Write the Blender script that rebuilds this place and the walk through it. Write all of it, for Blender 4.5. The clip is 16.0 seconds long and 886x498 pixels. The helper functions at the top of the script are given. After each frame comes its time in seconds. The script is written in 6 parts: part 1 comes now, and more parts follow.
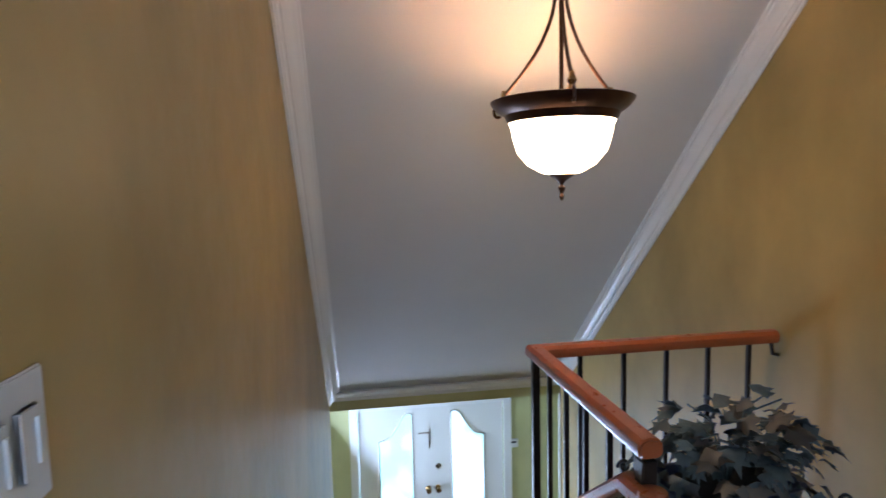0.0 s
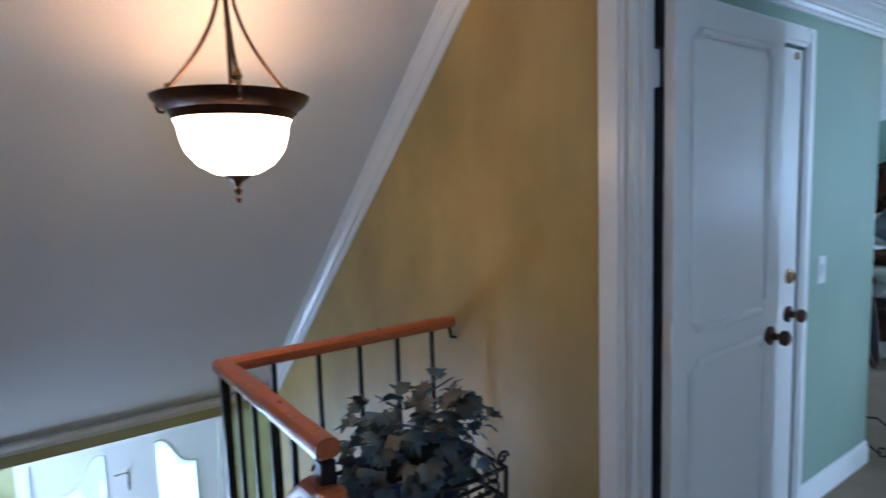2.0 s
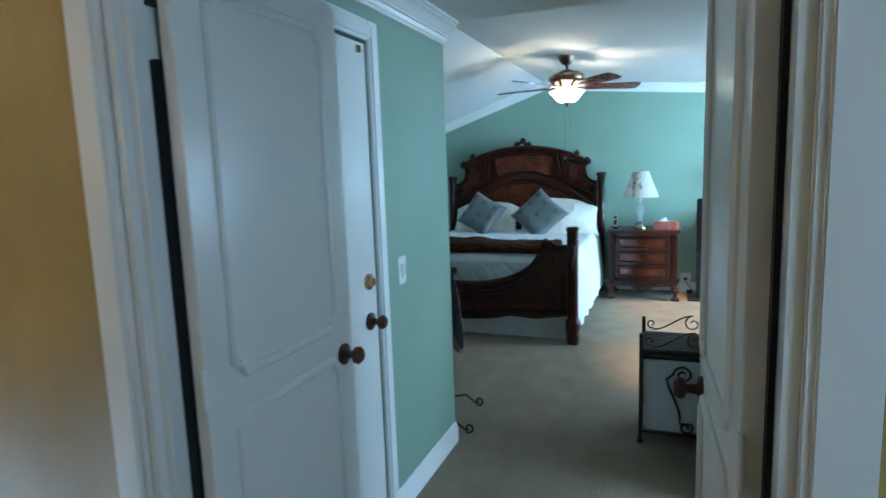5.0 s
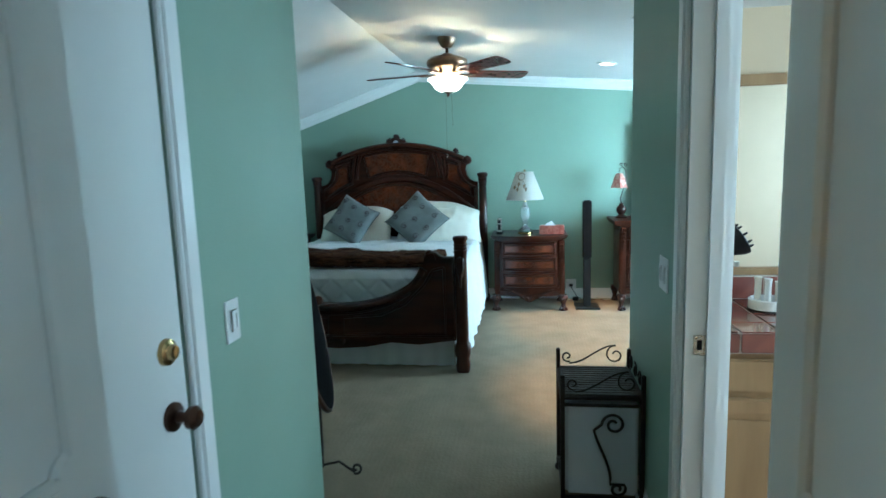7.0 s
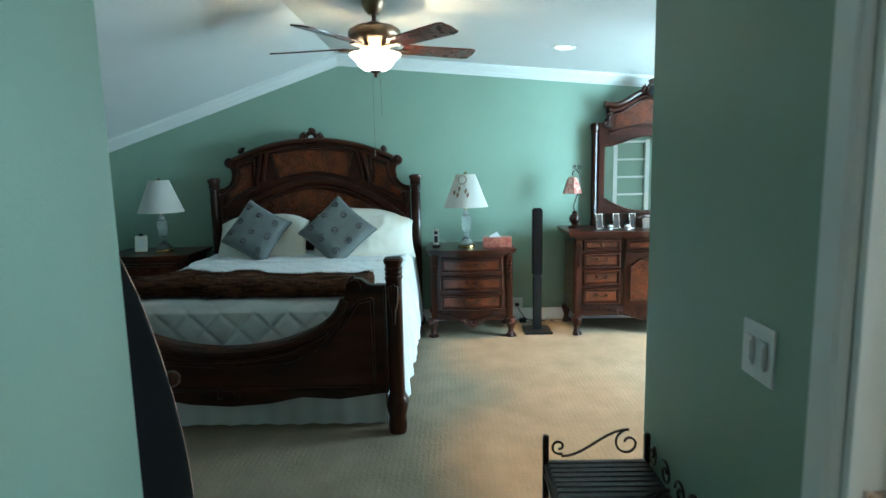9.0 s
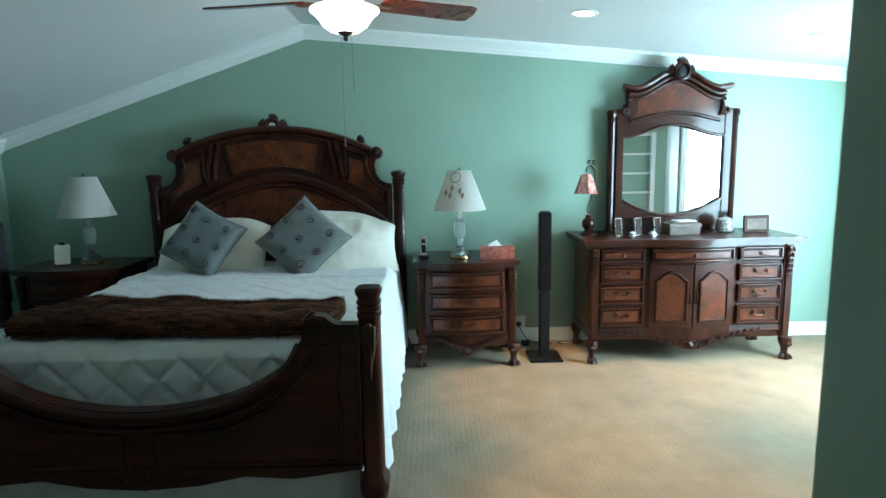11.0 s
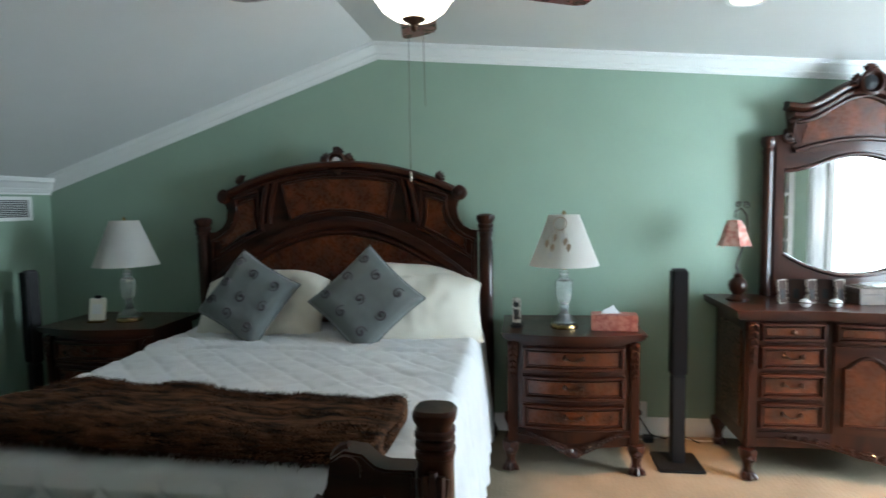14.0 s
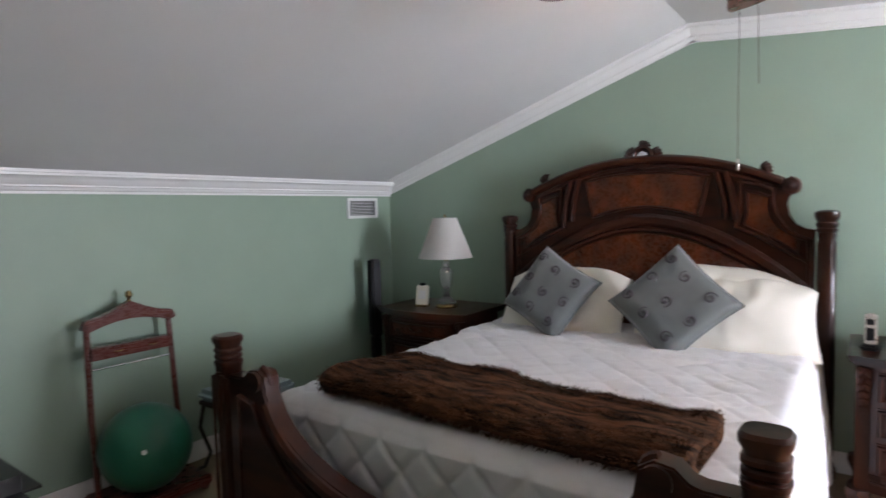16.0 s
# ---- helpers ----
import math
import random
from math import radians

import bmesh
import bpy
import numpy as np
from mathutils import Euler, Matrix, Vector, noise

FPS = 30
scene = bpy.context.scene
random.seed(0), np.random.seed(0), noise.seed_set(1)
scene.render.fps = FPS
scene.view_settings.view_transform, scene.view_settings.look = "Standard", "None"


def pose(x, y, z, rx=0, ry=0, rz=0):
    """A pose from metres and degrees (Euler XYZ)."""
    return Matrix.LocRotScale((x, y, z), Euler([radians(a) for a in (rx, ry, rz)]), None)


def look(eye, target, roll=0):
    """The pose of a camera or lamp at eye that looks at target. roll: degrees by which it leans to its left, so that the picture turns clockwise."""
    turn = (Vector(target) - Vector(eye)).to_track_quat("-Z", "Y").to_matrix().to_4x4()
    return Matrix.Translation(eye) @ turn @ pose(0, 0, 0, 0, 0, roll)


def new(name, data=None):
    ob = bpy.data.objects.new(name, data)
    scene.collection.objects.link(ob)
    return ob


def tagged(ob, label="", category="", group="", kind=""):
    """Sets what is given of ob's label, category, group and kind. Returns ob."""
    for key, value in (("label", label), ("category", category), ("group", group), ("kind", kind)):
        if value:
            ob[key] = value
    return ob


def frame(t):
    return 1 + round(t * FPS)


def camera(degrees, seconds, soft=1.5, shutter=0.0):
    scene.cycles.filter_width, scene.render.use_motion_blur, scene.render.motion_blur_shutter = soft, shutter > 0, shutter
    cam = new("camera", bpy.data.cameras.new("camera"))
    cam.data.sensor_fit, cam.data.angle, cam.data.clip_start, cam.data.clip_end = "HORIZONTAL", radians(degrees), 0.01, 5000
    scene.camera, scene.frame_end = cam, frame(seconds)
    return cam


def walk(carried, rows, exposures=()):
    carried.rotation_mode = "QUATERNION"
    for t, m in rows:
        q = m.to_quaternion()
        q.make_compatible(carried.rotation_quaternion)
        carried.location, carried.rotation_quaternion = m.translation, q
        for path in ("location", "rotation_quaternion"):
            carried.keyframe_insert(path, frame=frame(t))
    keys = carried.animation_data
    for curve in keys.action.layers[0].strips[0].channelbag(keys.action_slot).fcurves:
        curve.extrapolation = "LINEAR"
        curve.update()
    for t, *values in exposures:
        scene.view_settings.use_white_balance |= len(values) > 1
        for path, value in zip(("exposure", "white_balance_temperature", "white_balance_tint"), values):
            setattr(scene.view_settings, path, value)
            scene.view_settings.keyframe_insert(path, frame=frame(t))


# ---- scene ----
# rows: seconds, x, y, z, yaw, pitch, roll
cam = camera(74.47, 16.0, soft=1.5, shutter=0.5)
ROWS = [
    (0.0, 2.376, 0.530, 1.466, -8.82, -5.63, 1.33),
    (0.5, 2.383, 0.543, 1.465, -14.88, -5.47, 1.49),
    (1.0, 2.412, 0.523, 1.461, -21.99, -5.64, 1.90),
    (1.5, 2.439, 0.519, 1.466, -28.22, -5.61, 1.92),
    (2.0, 2.502, 0.525, 1.458, -35.81, -6.09, 1.85),
    (2.5, 2.556, 0.545, 1.453, -43.67, -6.17, 1.39),
    (3.0, 2.606, 0.534, 1.463, -49.86, -5.95, 1.70),
    (3.5, 2.680, 0.535, 1.461, -54.81, -5.91, 1.69),
    (4.0, 2.771, 0.520, 1.464, -59.15, -6.57, 2.12),
    (4.5, 2.902, 0.510, 1.471, -64.08, -7.29, 1.31),
    (5.0, 3.040, 0.535, 1.471, -69.00, -7.76, 2.01),
    (5.2, 3.096, 0.563, 1.463, -70.82, -7.79, 1.88),
    (7.3, 3.927, 0.819, 1.447, -83.71, -7.92, 1.96),
    (7.5, 4.006, 0.842, 1.441, -85.09, -7.85, 1.87),
    (8.0, 4.264, 0.887, 1.436, -88.22, -7.98, 0.90),
    (8.2, 4.359, 0.899, 1.440, -89.24, -7.78, 1.68),
    (10.3, 5.325, 0.974, 1.447, -89.39, -8.66, -0.05),
    (10.5, 5.406, 0.977, 1.447, -90.04, -8.54, 0.29),
    (11.0, 5.591, 0.995, 1.442, -90.93, -8.56, 1.00),
    (11.5, 5.808, 0.992, 1.441, -90.91, -8.05, 0.45),
    (12.0, 5.984, 0.989, 1.431, -90.79, -7.64, 0.29),
    (12.5, 6.190, 1.017, 1.440, -90.35, -7.38, 0.82),
    (13.0, 6.333, 1.054, 1.436, -91.22, -6.13, 1.48),
    (13.5, 6.408, 1.049, 1.436, -89.41, -5.75, 1.30),
    (14.0, 6.470, 1.054, 1.445, -82.51, -4.40, 0.97),
    (14.5, 6.498, 1.044, 1.447, -76.13, -3.81, 1.78),
    (15.0, 6.523, 1.042, 1.433, -67.75, -3.48, 1.63),
    (15.5, 6.503, 1.082, 1.428, -60.77, -3.78, 1.46),
    (16.0, 6.488, 1.101, 1.427, -54.06, -3.76, 1.40),
]
EXPOSURES = [
    (0.0, 0.40, 5000, 16), (1.0, 0.38, 4850, 16), (2.5, 0.36, 4600, 12), (3.5, 0.37, 4600, 6), (5.0, 0.36, 4600, -2), (8.0, 0.25, 5050, -9),
    (10.5, 0.15, 5300, -7), (11.5, -0.05, 5350, -5), (12.5, -0.24, 5600, 3), (13.5, -0.17, 5850, 6), (14.5, 0.14, 6300, 18), (16.0, 0.42, 6650, 32),
]
walk(cam, [(t, pose(x, y, z, 90 + pitch, roll, yaw)) for t, x, y, z, yaw, pitch, roll in ROWS], EXPOSURES)

# ---- world and lights ----
world = bpy.data.worlds.new("world")
world.use_nodes = True
scene.world = world
sky = world.node_tree.nodes.new("ShaderNodeTexSky")
sky.sky_type = "NISHITA"
sky.sun_disc = False
sky.sun_elevation, sky.sun_rotation = radians(48), radians(200)
background = world.node_tree.nodes["Background"]
world.node_tree.links.new(sky.outputs[0], background.inputs[0])
background.inputs[1].default_value = 0.12


def lamp(name, kind, m, power, colour, **settings):
    data = bpy.data.lights.new(name, kind)
    data.energy, data.color = power, colour
    for key, value in settings.items():
        if key == "size":
            data.size = value
        elif key == "size_y":
            data.shape, data.size_y = "RECTANGLE", value
        elif key == "radius":
            data.shadow_soft_size = value
        elif key == "cone":
            data.spot_size, data.spot_blend = radians(value), 0.6
        elif key == "angle":
            data.angle = radians(value)
    ob = new(name, data)
    ob.matrix_world = m
    return ob


WARM, DAY = (1.0, 0.68, 0.38), (0.76, 0.93, 1.0)
lamp("sun", "SUN", look((6, -8, 9), (8.2, -2, 0)), 2.5, (1.0, 0.95, 0.88), angle=0.6)
# daylight in the bedroom and bathroom openings
lamp("window_daylight", "AREA", look((8.50, -2.16, 1.22), (10.2, -0.5, 0.72)), 138, DAY, size=0.9, size_y=1.35)
lamp("bath_daylight", "AREA", look((5.2, -2.24, 1.42), (5.1, 0, 1.2)), 48, (0.80, 0.92, 1.0), size=1.05, size_y=0.9)
# fill lamp in an unseen window added behind the landing
lamp("landing_fill", "AREA", look((2.65, -1.12, 1.45), (3.3, 1.6, 1.3)), 6.5, (0.70, 0.87, 1.0), size=0.8, size_y=1.0)
# fill lamp added against the solid west wall to brighten the foyer
lamp("foyer_fill", "AREA", look((1.93, 5.5, -1.3), (3.2, 4.6, -0.4)), 60, (0.84, 0.93, 1.0), size=0.9, size_y=1.2)
# lamps that are lit
lamp("pendant_bulb", "POINT", pose(3.03, 2.3, 1.665), 0.32, (1.0, 0.62, 0.30), radius=0.03)
lamp("fan_bulb", "POINT", pose(8.27, 1.37, 2.075), 45, WARM, radius=0.05)
DOWNLIGHTS = [(9.15, 0.1), (9.2, -1.37), (7.55, 0.08)]


def bed_ceiling(y):
    return 2.45 - 0.09 * (1.94 - y) if y < 1.94 else 2.45 - 0.337 * (y - 1.94)


for dx, dy in DOWNLIGHTS:
    lamp("downlight_bulb", "SPOT", pose(dx, dy, bed_ceiling(dy) - 0.03), 190, (1.0, 0.50, 0.19), radius=0.04, cone=52)


# ---- materials ----
def material(name, colour, rough=0.5, metal=0.0, second=None, scale=4.0, detail=6.0, bump=0.0, bump_scale=60.0,
             stretch=(1, 1, 1), mottle=0.5, uneven=0.08, coat=0.0, spec=0.5, sheen=0.0, trans=0.0, subsurface=0.0, vary=0.0):
    m = bpy.data.materials.new(name)
    m.use_nodes = True
    n, l = m.node_tree.nodes, m.node_tree.links
    b = n["Principled BSDF"]
    b.inputs["Roughness"].default_value = rough
    b.inputs["Metallic"].default_value = metal
    b.inputs["Coat Weight"].default_value = coat
    b.inputs["Coat Roughness"].default_value = 0.12
    b.inputs["Specular IOR Level"].default_value = spec
    b.inputs["Sheen Weight"].default_value = sheen
    b.inputs["Transmission Weight"].default_value = trans
    co = n.new("ShaderNodeTexCoord")
    mp = n.new("ShaderNodeMapping")
    mp.inputs["Scale"].default_value = stretch
    l.new(co.outputs["Object"], mp.inputs[0])
    noise_a = n.new("ShaderNodeTexNoise")
    noise_a.inputs["Scale"].default_value = scale
    noise_a.inputs["Detail"].default_value = detail
    l.new(mp.outputs[0], noise_a.inputs[0])
    ramp = n.new("ShaderNodeValToRGB")
    second = second or tuple(c * 0.86 for c in colour)
    ramp.color_ramp.elements[0].position, ramp.color_ramp.elements[1].position = 0.5 - mottle * 0.4, 0.5 + mottle * 0.4
    ramp.color_ramp.elements[0].color, ramp.color_ramp.elements[1].color = (*second, 1), (*colour, 1)
    l.new(noise_a.outputs[0], ramp.inputs[0])
    last = ramp.outputs[0]
    if vary:
        info = n.new("ShaderNodeObjectInfo")
        hsv = n.new("ShaderNodeHueSaturation")
        rng = n.new("ShaderNodeMapRange")
        rng.inputs["To Min"].default_value, rng.inputs["To Max"].default_value = 1 - vary, 1 + vary
        l.new(info.outputs["Random"], rng.inputs[0])
        l.new(rng.outputs[0], hsv.inputs["Value"])
        l.new(last, hsv.inputs["Color"])
        last = hsv.outputs[0]
    l.new(last, b.inputs["Base Color"])
    # fine grain varies the gloss too
    fine = n.new("ShaderNodeTexNoise")
    fine.inputs["Scale"].default_value = bump_scale
    fine.inputs["Detail"].default_value = 4
    l.new(mp.outputs[0], fine.inputs[0])
    rr = n.new("ShaderNodeMapRange")
    rr.inputs["To Min"].default_value, rr.inputs["To Max"].default_value = max(0.02, rough - uneven), min(1, rough + uneven)
    l.new(fine.outputs[0], rr.inputs[0])
    l.new(rr.outputs[0], b.inputs["Roughness"])
    if bump:
        bp = n.new("ShaderNodeBump")
        bp.inputs["Strength"].default_value = min(1.0, bump)
        bp.inputs["Distance"].default_value = 0.004
        l.new(fine.outputs[0], bp.inputs["Height"])
        l.new(bp.outputs[0], b.inputs["Normal"])
    return m


def glow(name, colour, strength, second=None, scale=3.0):
    m = bpy.data.materials.new(name)
    m.use_nodes = True
    n, l = m.node_tree.nodes, m.node_tree.links
    b = n["Principled BSDF"]
    b.inputs["Base Color"].default_value = (*colour, 1)
    b.inputs["Emission Color"].default_value = (*colour, 1)
    b.inputs["Emission Strength"].default_value = strength
    if second:
        t = n.new("ShaderNodeTexNoise")
        t.inputs["Scale"].default_value, t.inputs["Detail"].default_value = scale, 8
        r = n.new("ShaderNodeValToRGB")
        r.color_ramp.elements[0].position, r.color_ramp.elements[1].position = 0.42, 0.58
        r.color_ramp.elements[0].color, r.color_ramp.elements[1].color = (*second, 1), (*colour, 1)
        c = n.new("ShaderNodeTexCoord")
        l.new(c.outputs["Object"], t.inputs[0])
        l.new(t.outputs[0], r.inputs[0])
        l.new(r.outputs[0], b.inputs["Emission Color"])
    return m


def carpet_material():
    m = material("carpet", (0.275, 0.225, 0.16), 0.95, second=(0.220, 0.177, 0.124), scale=5.0, detail=10, bump=0.0, mottle=0.5, spec=0.05)
    n, l = m.node_tree.nodes, m.node_tree.links
    c = n.new("ShaderNodeTexCoord")
    w = n.new("ShaderNodeTexVoronoi")
    w.inputs["Scale"].default_value = 70
    big = n.new("ShaderNodeTexNoise")
    big.inputs["Scale"].default_value = 9
    big.inputs["Detail"].default_value = 6
    ribs = n.new("ShaderNodeTexWave")
    ribs.bands_direction = "Y"
    ribs.inputs["Scale"].default_value = 11
    ribs.inputs["Distortion"].default_value = 1.6
    ribs.inputs["Detail"].default_value = 3
    for t in (w, big, ribs):
        l.new(c.outputs["Object"], t.inputs["Vector"])
    add = n.new("ShaderNodeMath")
    add.operation = "ADD"
    less = n.new("ShaderNodeMath")
    less.operation = "MULTIPLY"
    less.inputs[1].default_value = 0.26
    l.new(ribs.outputs[1], less.inputs[0])
    l.new(w.outputs[0], add.inputs[0])
    l.new(less.outputs[0], add.inputs[1])
    add2 = n.new("ShaderNodeMath")
    add2.operation = "ADD"
    l.new(add.outputs[0], add2.inputs[0])
    l.new(big.outputs[0], add2.inputs[1])
    b = n.new("ShaderNodeBump")
    b.inputs["Strength"].default_value, b.inputs["Distance"].default_value = 0.30, 0.005
    l.new(add2.outputs[0], b.inputs["Height"])
    l.new(b.outputs[0], n["Principled BSDF"].inputs["Normal"])
    return m


def clear_glass(name, tint=(1, 1, 1), rough=0.0, ior=1.45):
    m = bpy.data.materials.new(name)
    m.use_nodes = True
    b = m.node_tree.nodes["Principled BSDF"]
    b.inputs["Base Color"].default_value = (*tint, 1)
    b.inputs["Roughness"].default_value = rough
    b.inputs["IOR"].default_value = ior
    b.inputs["Transmission Weight"].default_value = 1
    return m


def sheer_material():
    m = bpy.data.materials.new("sheer")
    m.use_nodes = True
    n, l = m.node_tree.nodes, m.node_tree.links
    out = n["Material Output"]
    d, t = n.new("ShaderNodeBsdfDiffuse"), n.new("ShaderNodeBsdfTranslucent")
    d.inputs[0].default_value = t.inputs[0].default_value = (0.85, 0.88, 0.9, 1)
    mix = n.new("ShaderNodeMixShader")
    mix.inputs[0].default_value = 0.6
    l.new(d.outputs[0], mix.inputs[1])
    l.new(t.outputs[0], mix.inputs[2])
    l.new(mix.outputs[0], out.inputs[0])
    return m


GREEN = material("green_paint", (0.280, 0.378, 0.292), 0.5, second=(0.256, 0.350, 0.270), scale=2.6, detail=9, bump=0.16, bump_scale=140)
# olive mottling: suede finish plus the pendant's light swirls painted in
OLIVE = material("olive_paint_lamp_swirls", (0.47, 0.335, 0.108), 0.42, second=(0.335, 0.243, 0.076), scale=2.6, detail=7, bump=0.05, bump_scale=30, stretch=(1.0, 1.0, 0.75), mottle=0.42, spec=0.28)
BEIGE = material("beige_paint", (0.62, 0.50, 0.34), 0.6, second=(0.58, 0.47, 0.32), bump=0.1, bump_scale=140)
LIME = material("pale_green_paint", (0.52, 0.52, 0.26), 0.6, bump=0.1, bump_scale=140)
CEILING = material("ceiling_paint", (0.68, 0.68, 0.665), 0.8, second=(0.655, 0.655, 0.64), scale=3, bump=0.25, bump_scale=110)
TRIM = material("white_trim_paint", (0.80, 0.80, 0.78), 0.28, second=(0.785, 0.785, 0.765), scale=2, uneven=0.0)
DOOR_PAINT = material("door_paint", (0.76, 0.76, 0.73), 0.30, second=(0.74, 0.74, 0.71), scale=3, uneven=0.0)
CARPET = carpet_material()
WOOD = material("dark_wood", (0.052, 0.0130, 0.0056), 0.34, second=(0.012, 0.0036, 0.0023), scale=7, detail=9, stretch=(1, 0.35, 2.2), bump=0.03, bump_scale=70, coat=0.35, spec=0.15)
WOODV = material("dark_wood_upright", (0.052, 0.0130, 0.0056), 0.34, second=(0.012, 0.0036, 0.0023), scale=7, detail=9, stretch=(2.2, 2.2, 0.35), bump=0.03, bump_scale=70, coat=0.35, spec=0.15)
BURL = material("burl_wood", (0.120, 0.028, 0.008), 0.28, second=(0.026, 0.006, 0.003), scale=11, detail=12, mottle=0.55, coat=0.4, spec=0.3)
CHERRY = material("cherry_wood", (0.11, 0.02, 0.011), 0.28, second=(0.085, 0.016, 0.009), scale=6, stretch=(0.4, 0.4, 3), coat=0.3)
RAILWOOD = material("orange_oak", (0.42, 0.115, 0.035), 0.28, second=(0.36, 0.095, 0.029), scale=5, stretch=(1, 1, 1), mottle=1.0, uneven=0.02, coat=0.3)
OAK = material("pale_oak", (0.38, 0.24, 0.115), 0.45, second=(0.27, 0.165, 0.075), scale=6, detail=9, stretch=(2.5, 2.5, 0.35), bump=0.1, bump_scale=60)
IRON = material("black_iron", (0.022, 0.018, 0.016), 0.42, metal=0.6, second=(0.04, 0.028, 0.02), scale=20, bump=0.15, bump_scale=90)
BRONZE = material("dark_bronze", (0.10, 0.055, 0.035), 0.32, metal=0.85, second=(0.06, 0.03, 0.02), scale=14)
BRASS = material("antique_brass", (0.52, 0.36, 0.16), 0.25, metal=1.0, second=(0.36, 0.24, 0.10), scale=18)
FAN_METAL = material("warm_bronze_metal", (0.30, 0.21, 0.145), 0.3, metal=1.0, second=(0.22, 0.15, 0.10), scale=20)
NICKEL = material("brushed_nickel", (0.55, 0.50, 0.44), 0.28, metal=1.0, scale=30)
CHROME = material("chrome", (0.85, 0.86, 0.88), 0.08, metal=1.0, scale=10)
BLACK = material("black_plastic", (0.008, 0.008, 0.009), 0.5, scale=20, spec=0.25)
CLOTH = material("speaker_cloth", (0.010, 0.010, 0.011), 0.95, bump=0.4, bump_scale=300, spec=0.06)
QUILT = material("white_quilt", (0.74, 0.74, 0.75), 0.85, second=(0.69, 0.69, 0.71), scale=5, bump=0.35, bump_scale=45, sheen=0.2)
LINEN = material("cream_pillowcase", (0.80, 0.77, 0.68), 0.85, second=(0.76, 0.73, 0.64), scale=4, bump=0.3, bump_scale=22, sheen=0.2)
SKIRT = material("white_bed_skirt", (0.66, 0.67, 0.70), 0.9, bump=0.2, bump_scale=30)
SATIN = material("slate_satin", (0.122, 0.136, 0.132), 0.42, second=(0.098, 0.110, 0.108), scale=9, bump=0.2, bump_scale=40, sheen=0.3)
MOTIF = material("plum_embroidery", (0.062, 0.054, 0.060), 0.6, scale=30, bump=0.3, bump_scale=200)
FUR = material("brown_fur", (0.120, 0.052, 0.024), 0.9, second=(0.010, 0.0045, 0.003), scale=17, detail=10, stretch=(2.2, 0.55, 2.2), bump=1.0, bump_scale=60, mottle=0.34, spec=0.15)
SHADE = material("ivory_pleated_shade", (0.84, 0.82, 0.78), 0.9, second=(0.81, 0.79, 0.75), bump=0.1, bump_scale=60)
PINK = material("red_patterned_fabric", (0.42, 0.15, 0.12), 0.8, second=(0.56, 0.34, 0.28), scale=30, detail=3, mottle=0.2, bump=0.2, bump_scale=80)
ROSE_BOX = material("rose_tissue_box", (0.27, 0.07, 0.05), 0.55, second=(0.40, 0.15, 0.11), scale=40, detail=3, mottle=0.25)
PAPER = material("white_paper", (0.82, 0.82, 0.82), 0.8)
BALL = material("green_rubber", (0.004, 0.115, 0.066), 0.34, second=(0.0035, 0.10, 0.057), scale=5, bump=0.08, bump_scale=80)
TILE = material("terracotta_tile", (0.21, 0.068, 0.050), 0.09, second=(0.14, 0.045, 0.036), scale=14, coat=0.6, vary=0.16)
GROUT = material("pale_grout", (0.55, 0.47, 0.42), 0.85, bump=0.3, bump_scale=150)
PORCELAIN = material("white_porcelain", (0.82, 0.82, 0.80), 0.08, coat=0.5)
TOWEL = material("white_towel", (0.78, 0.80, 0.80), 0.95, bump=0.4, bump_scale=120, sheen=0.3)
POT = material("navy_glaze", (0.012, 0.022, 0.065), 0.3, second=(0.02, 0.035, 0.09), coat=0.3)
LEAF = material("grey_green_leaf", (0.085, 0.120, 0.120), 0.5, second=(0.035, 0.055, 0.062), scale=18, vary=0.35)
LEAF_B = material("brown_leaf", (0.11, 0.10, 0.075), 0.55, second=(0.06, 0.055, 0.05), scale=18, vary=0.3)
PLATE = material("white_plate", (0.78, 0.78, 0.76), 0.35, scale=8)
MIRROR = material("mirror_silver", (0.92, 0.93, 0.93), 0.015, metal=1.0, scale=1)
for nd in MIRROR.node_tree.nodes:
    if nd.type == "MAP_RANGE":
        nd.inputs["To Min"].default_value = nd.inputs["To Max"].default_value = 0.01
CRYSTAL = material("crystal", (0.95, 0.98, 1.0), 0.05, second=(0.88, 0.93, 0.95), scale=60, uneven=0.02, trans=0.85, coat=0.4)
PANE = clear_glass("window_glass")
RIPPLE = clear_glass("frosted_glass", (0.95, 0.98, 1.0), 0.12)
SHEER = sheer_material()
BOWL = glow("lit_alabaster_glass", (1.0, 0.70, 0.36), 9.5, second=(1.0, 0.56, 0.24), scale=9)
FANGLASS = glow("lit_fan_glass", (1.0, 0.86, 0.66), 5.0)
LED = glow("lit_downlight", (1.0, 0.86, 0.66), 9.0)
OUTSIDE = glow("bright_outdoors", (0.92, 0.98, 1.0), 3.5)
GARDEN = glow("garden_outdoors", (0.80, 0.95, 1.0), 1.6, second=(0.12, 0.36, 0.32), scale=2.5)


# ---- building helpers ----
def finish(name, bm, mat, parent=None, label="", smooth=35, m=None):
    me = bpy.data.meshes.new(name)
    bm.normal_update()
    bm.to_mesh(me)
    bm.free()
    me.materials.append(mat)
    if smooth:
        me.polygons.foreach_set("use_smooth", [True] * len(me.polygons))
        me.set_sharp_from_angle(angle=radians(smooth))
    ob = new(name, me)
    if parent:
        ob.parent = parent
    if m is not None:
        ob.matrix_basis = m
    if label:
        ob["label"] = label
    return ob


def part(name, bm, mat, parent, label="", smooth=35, m=None):
    return finish(name, bm, mat, parent, label, smooth, m)


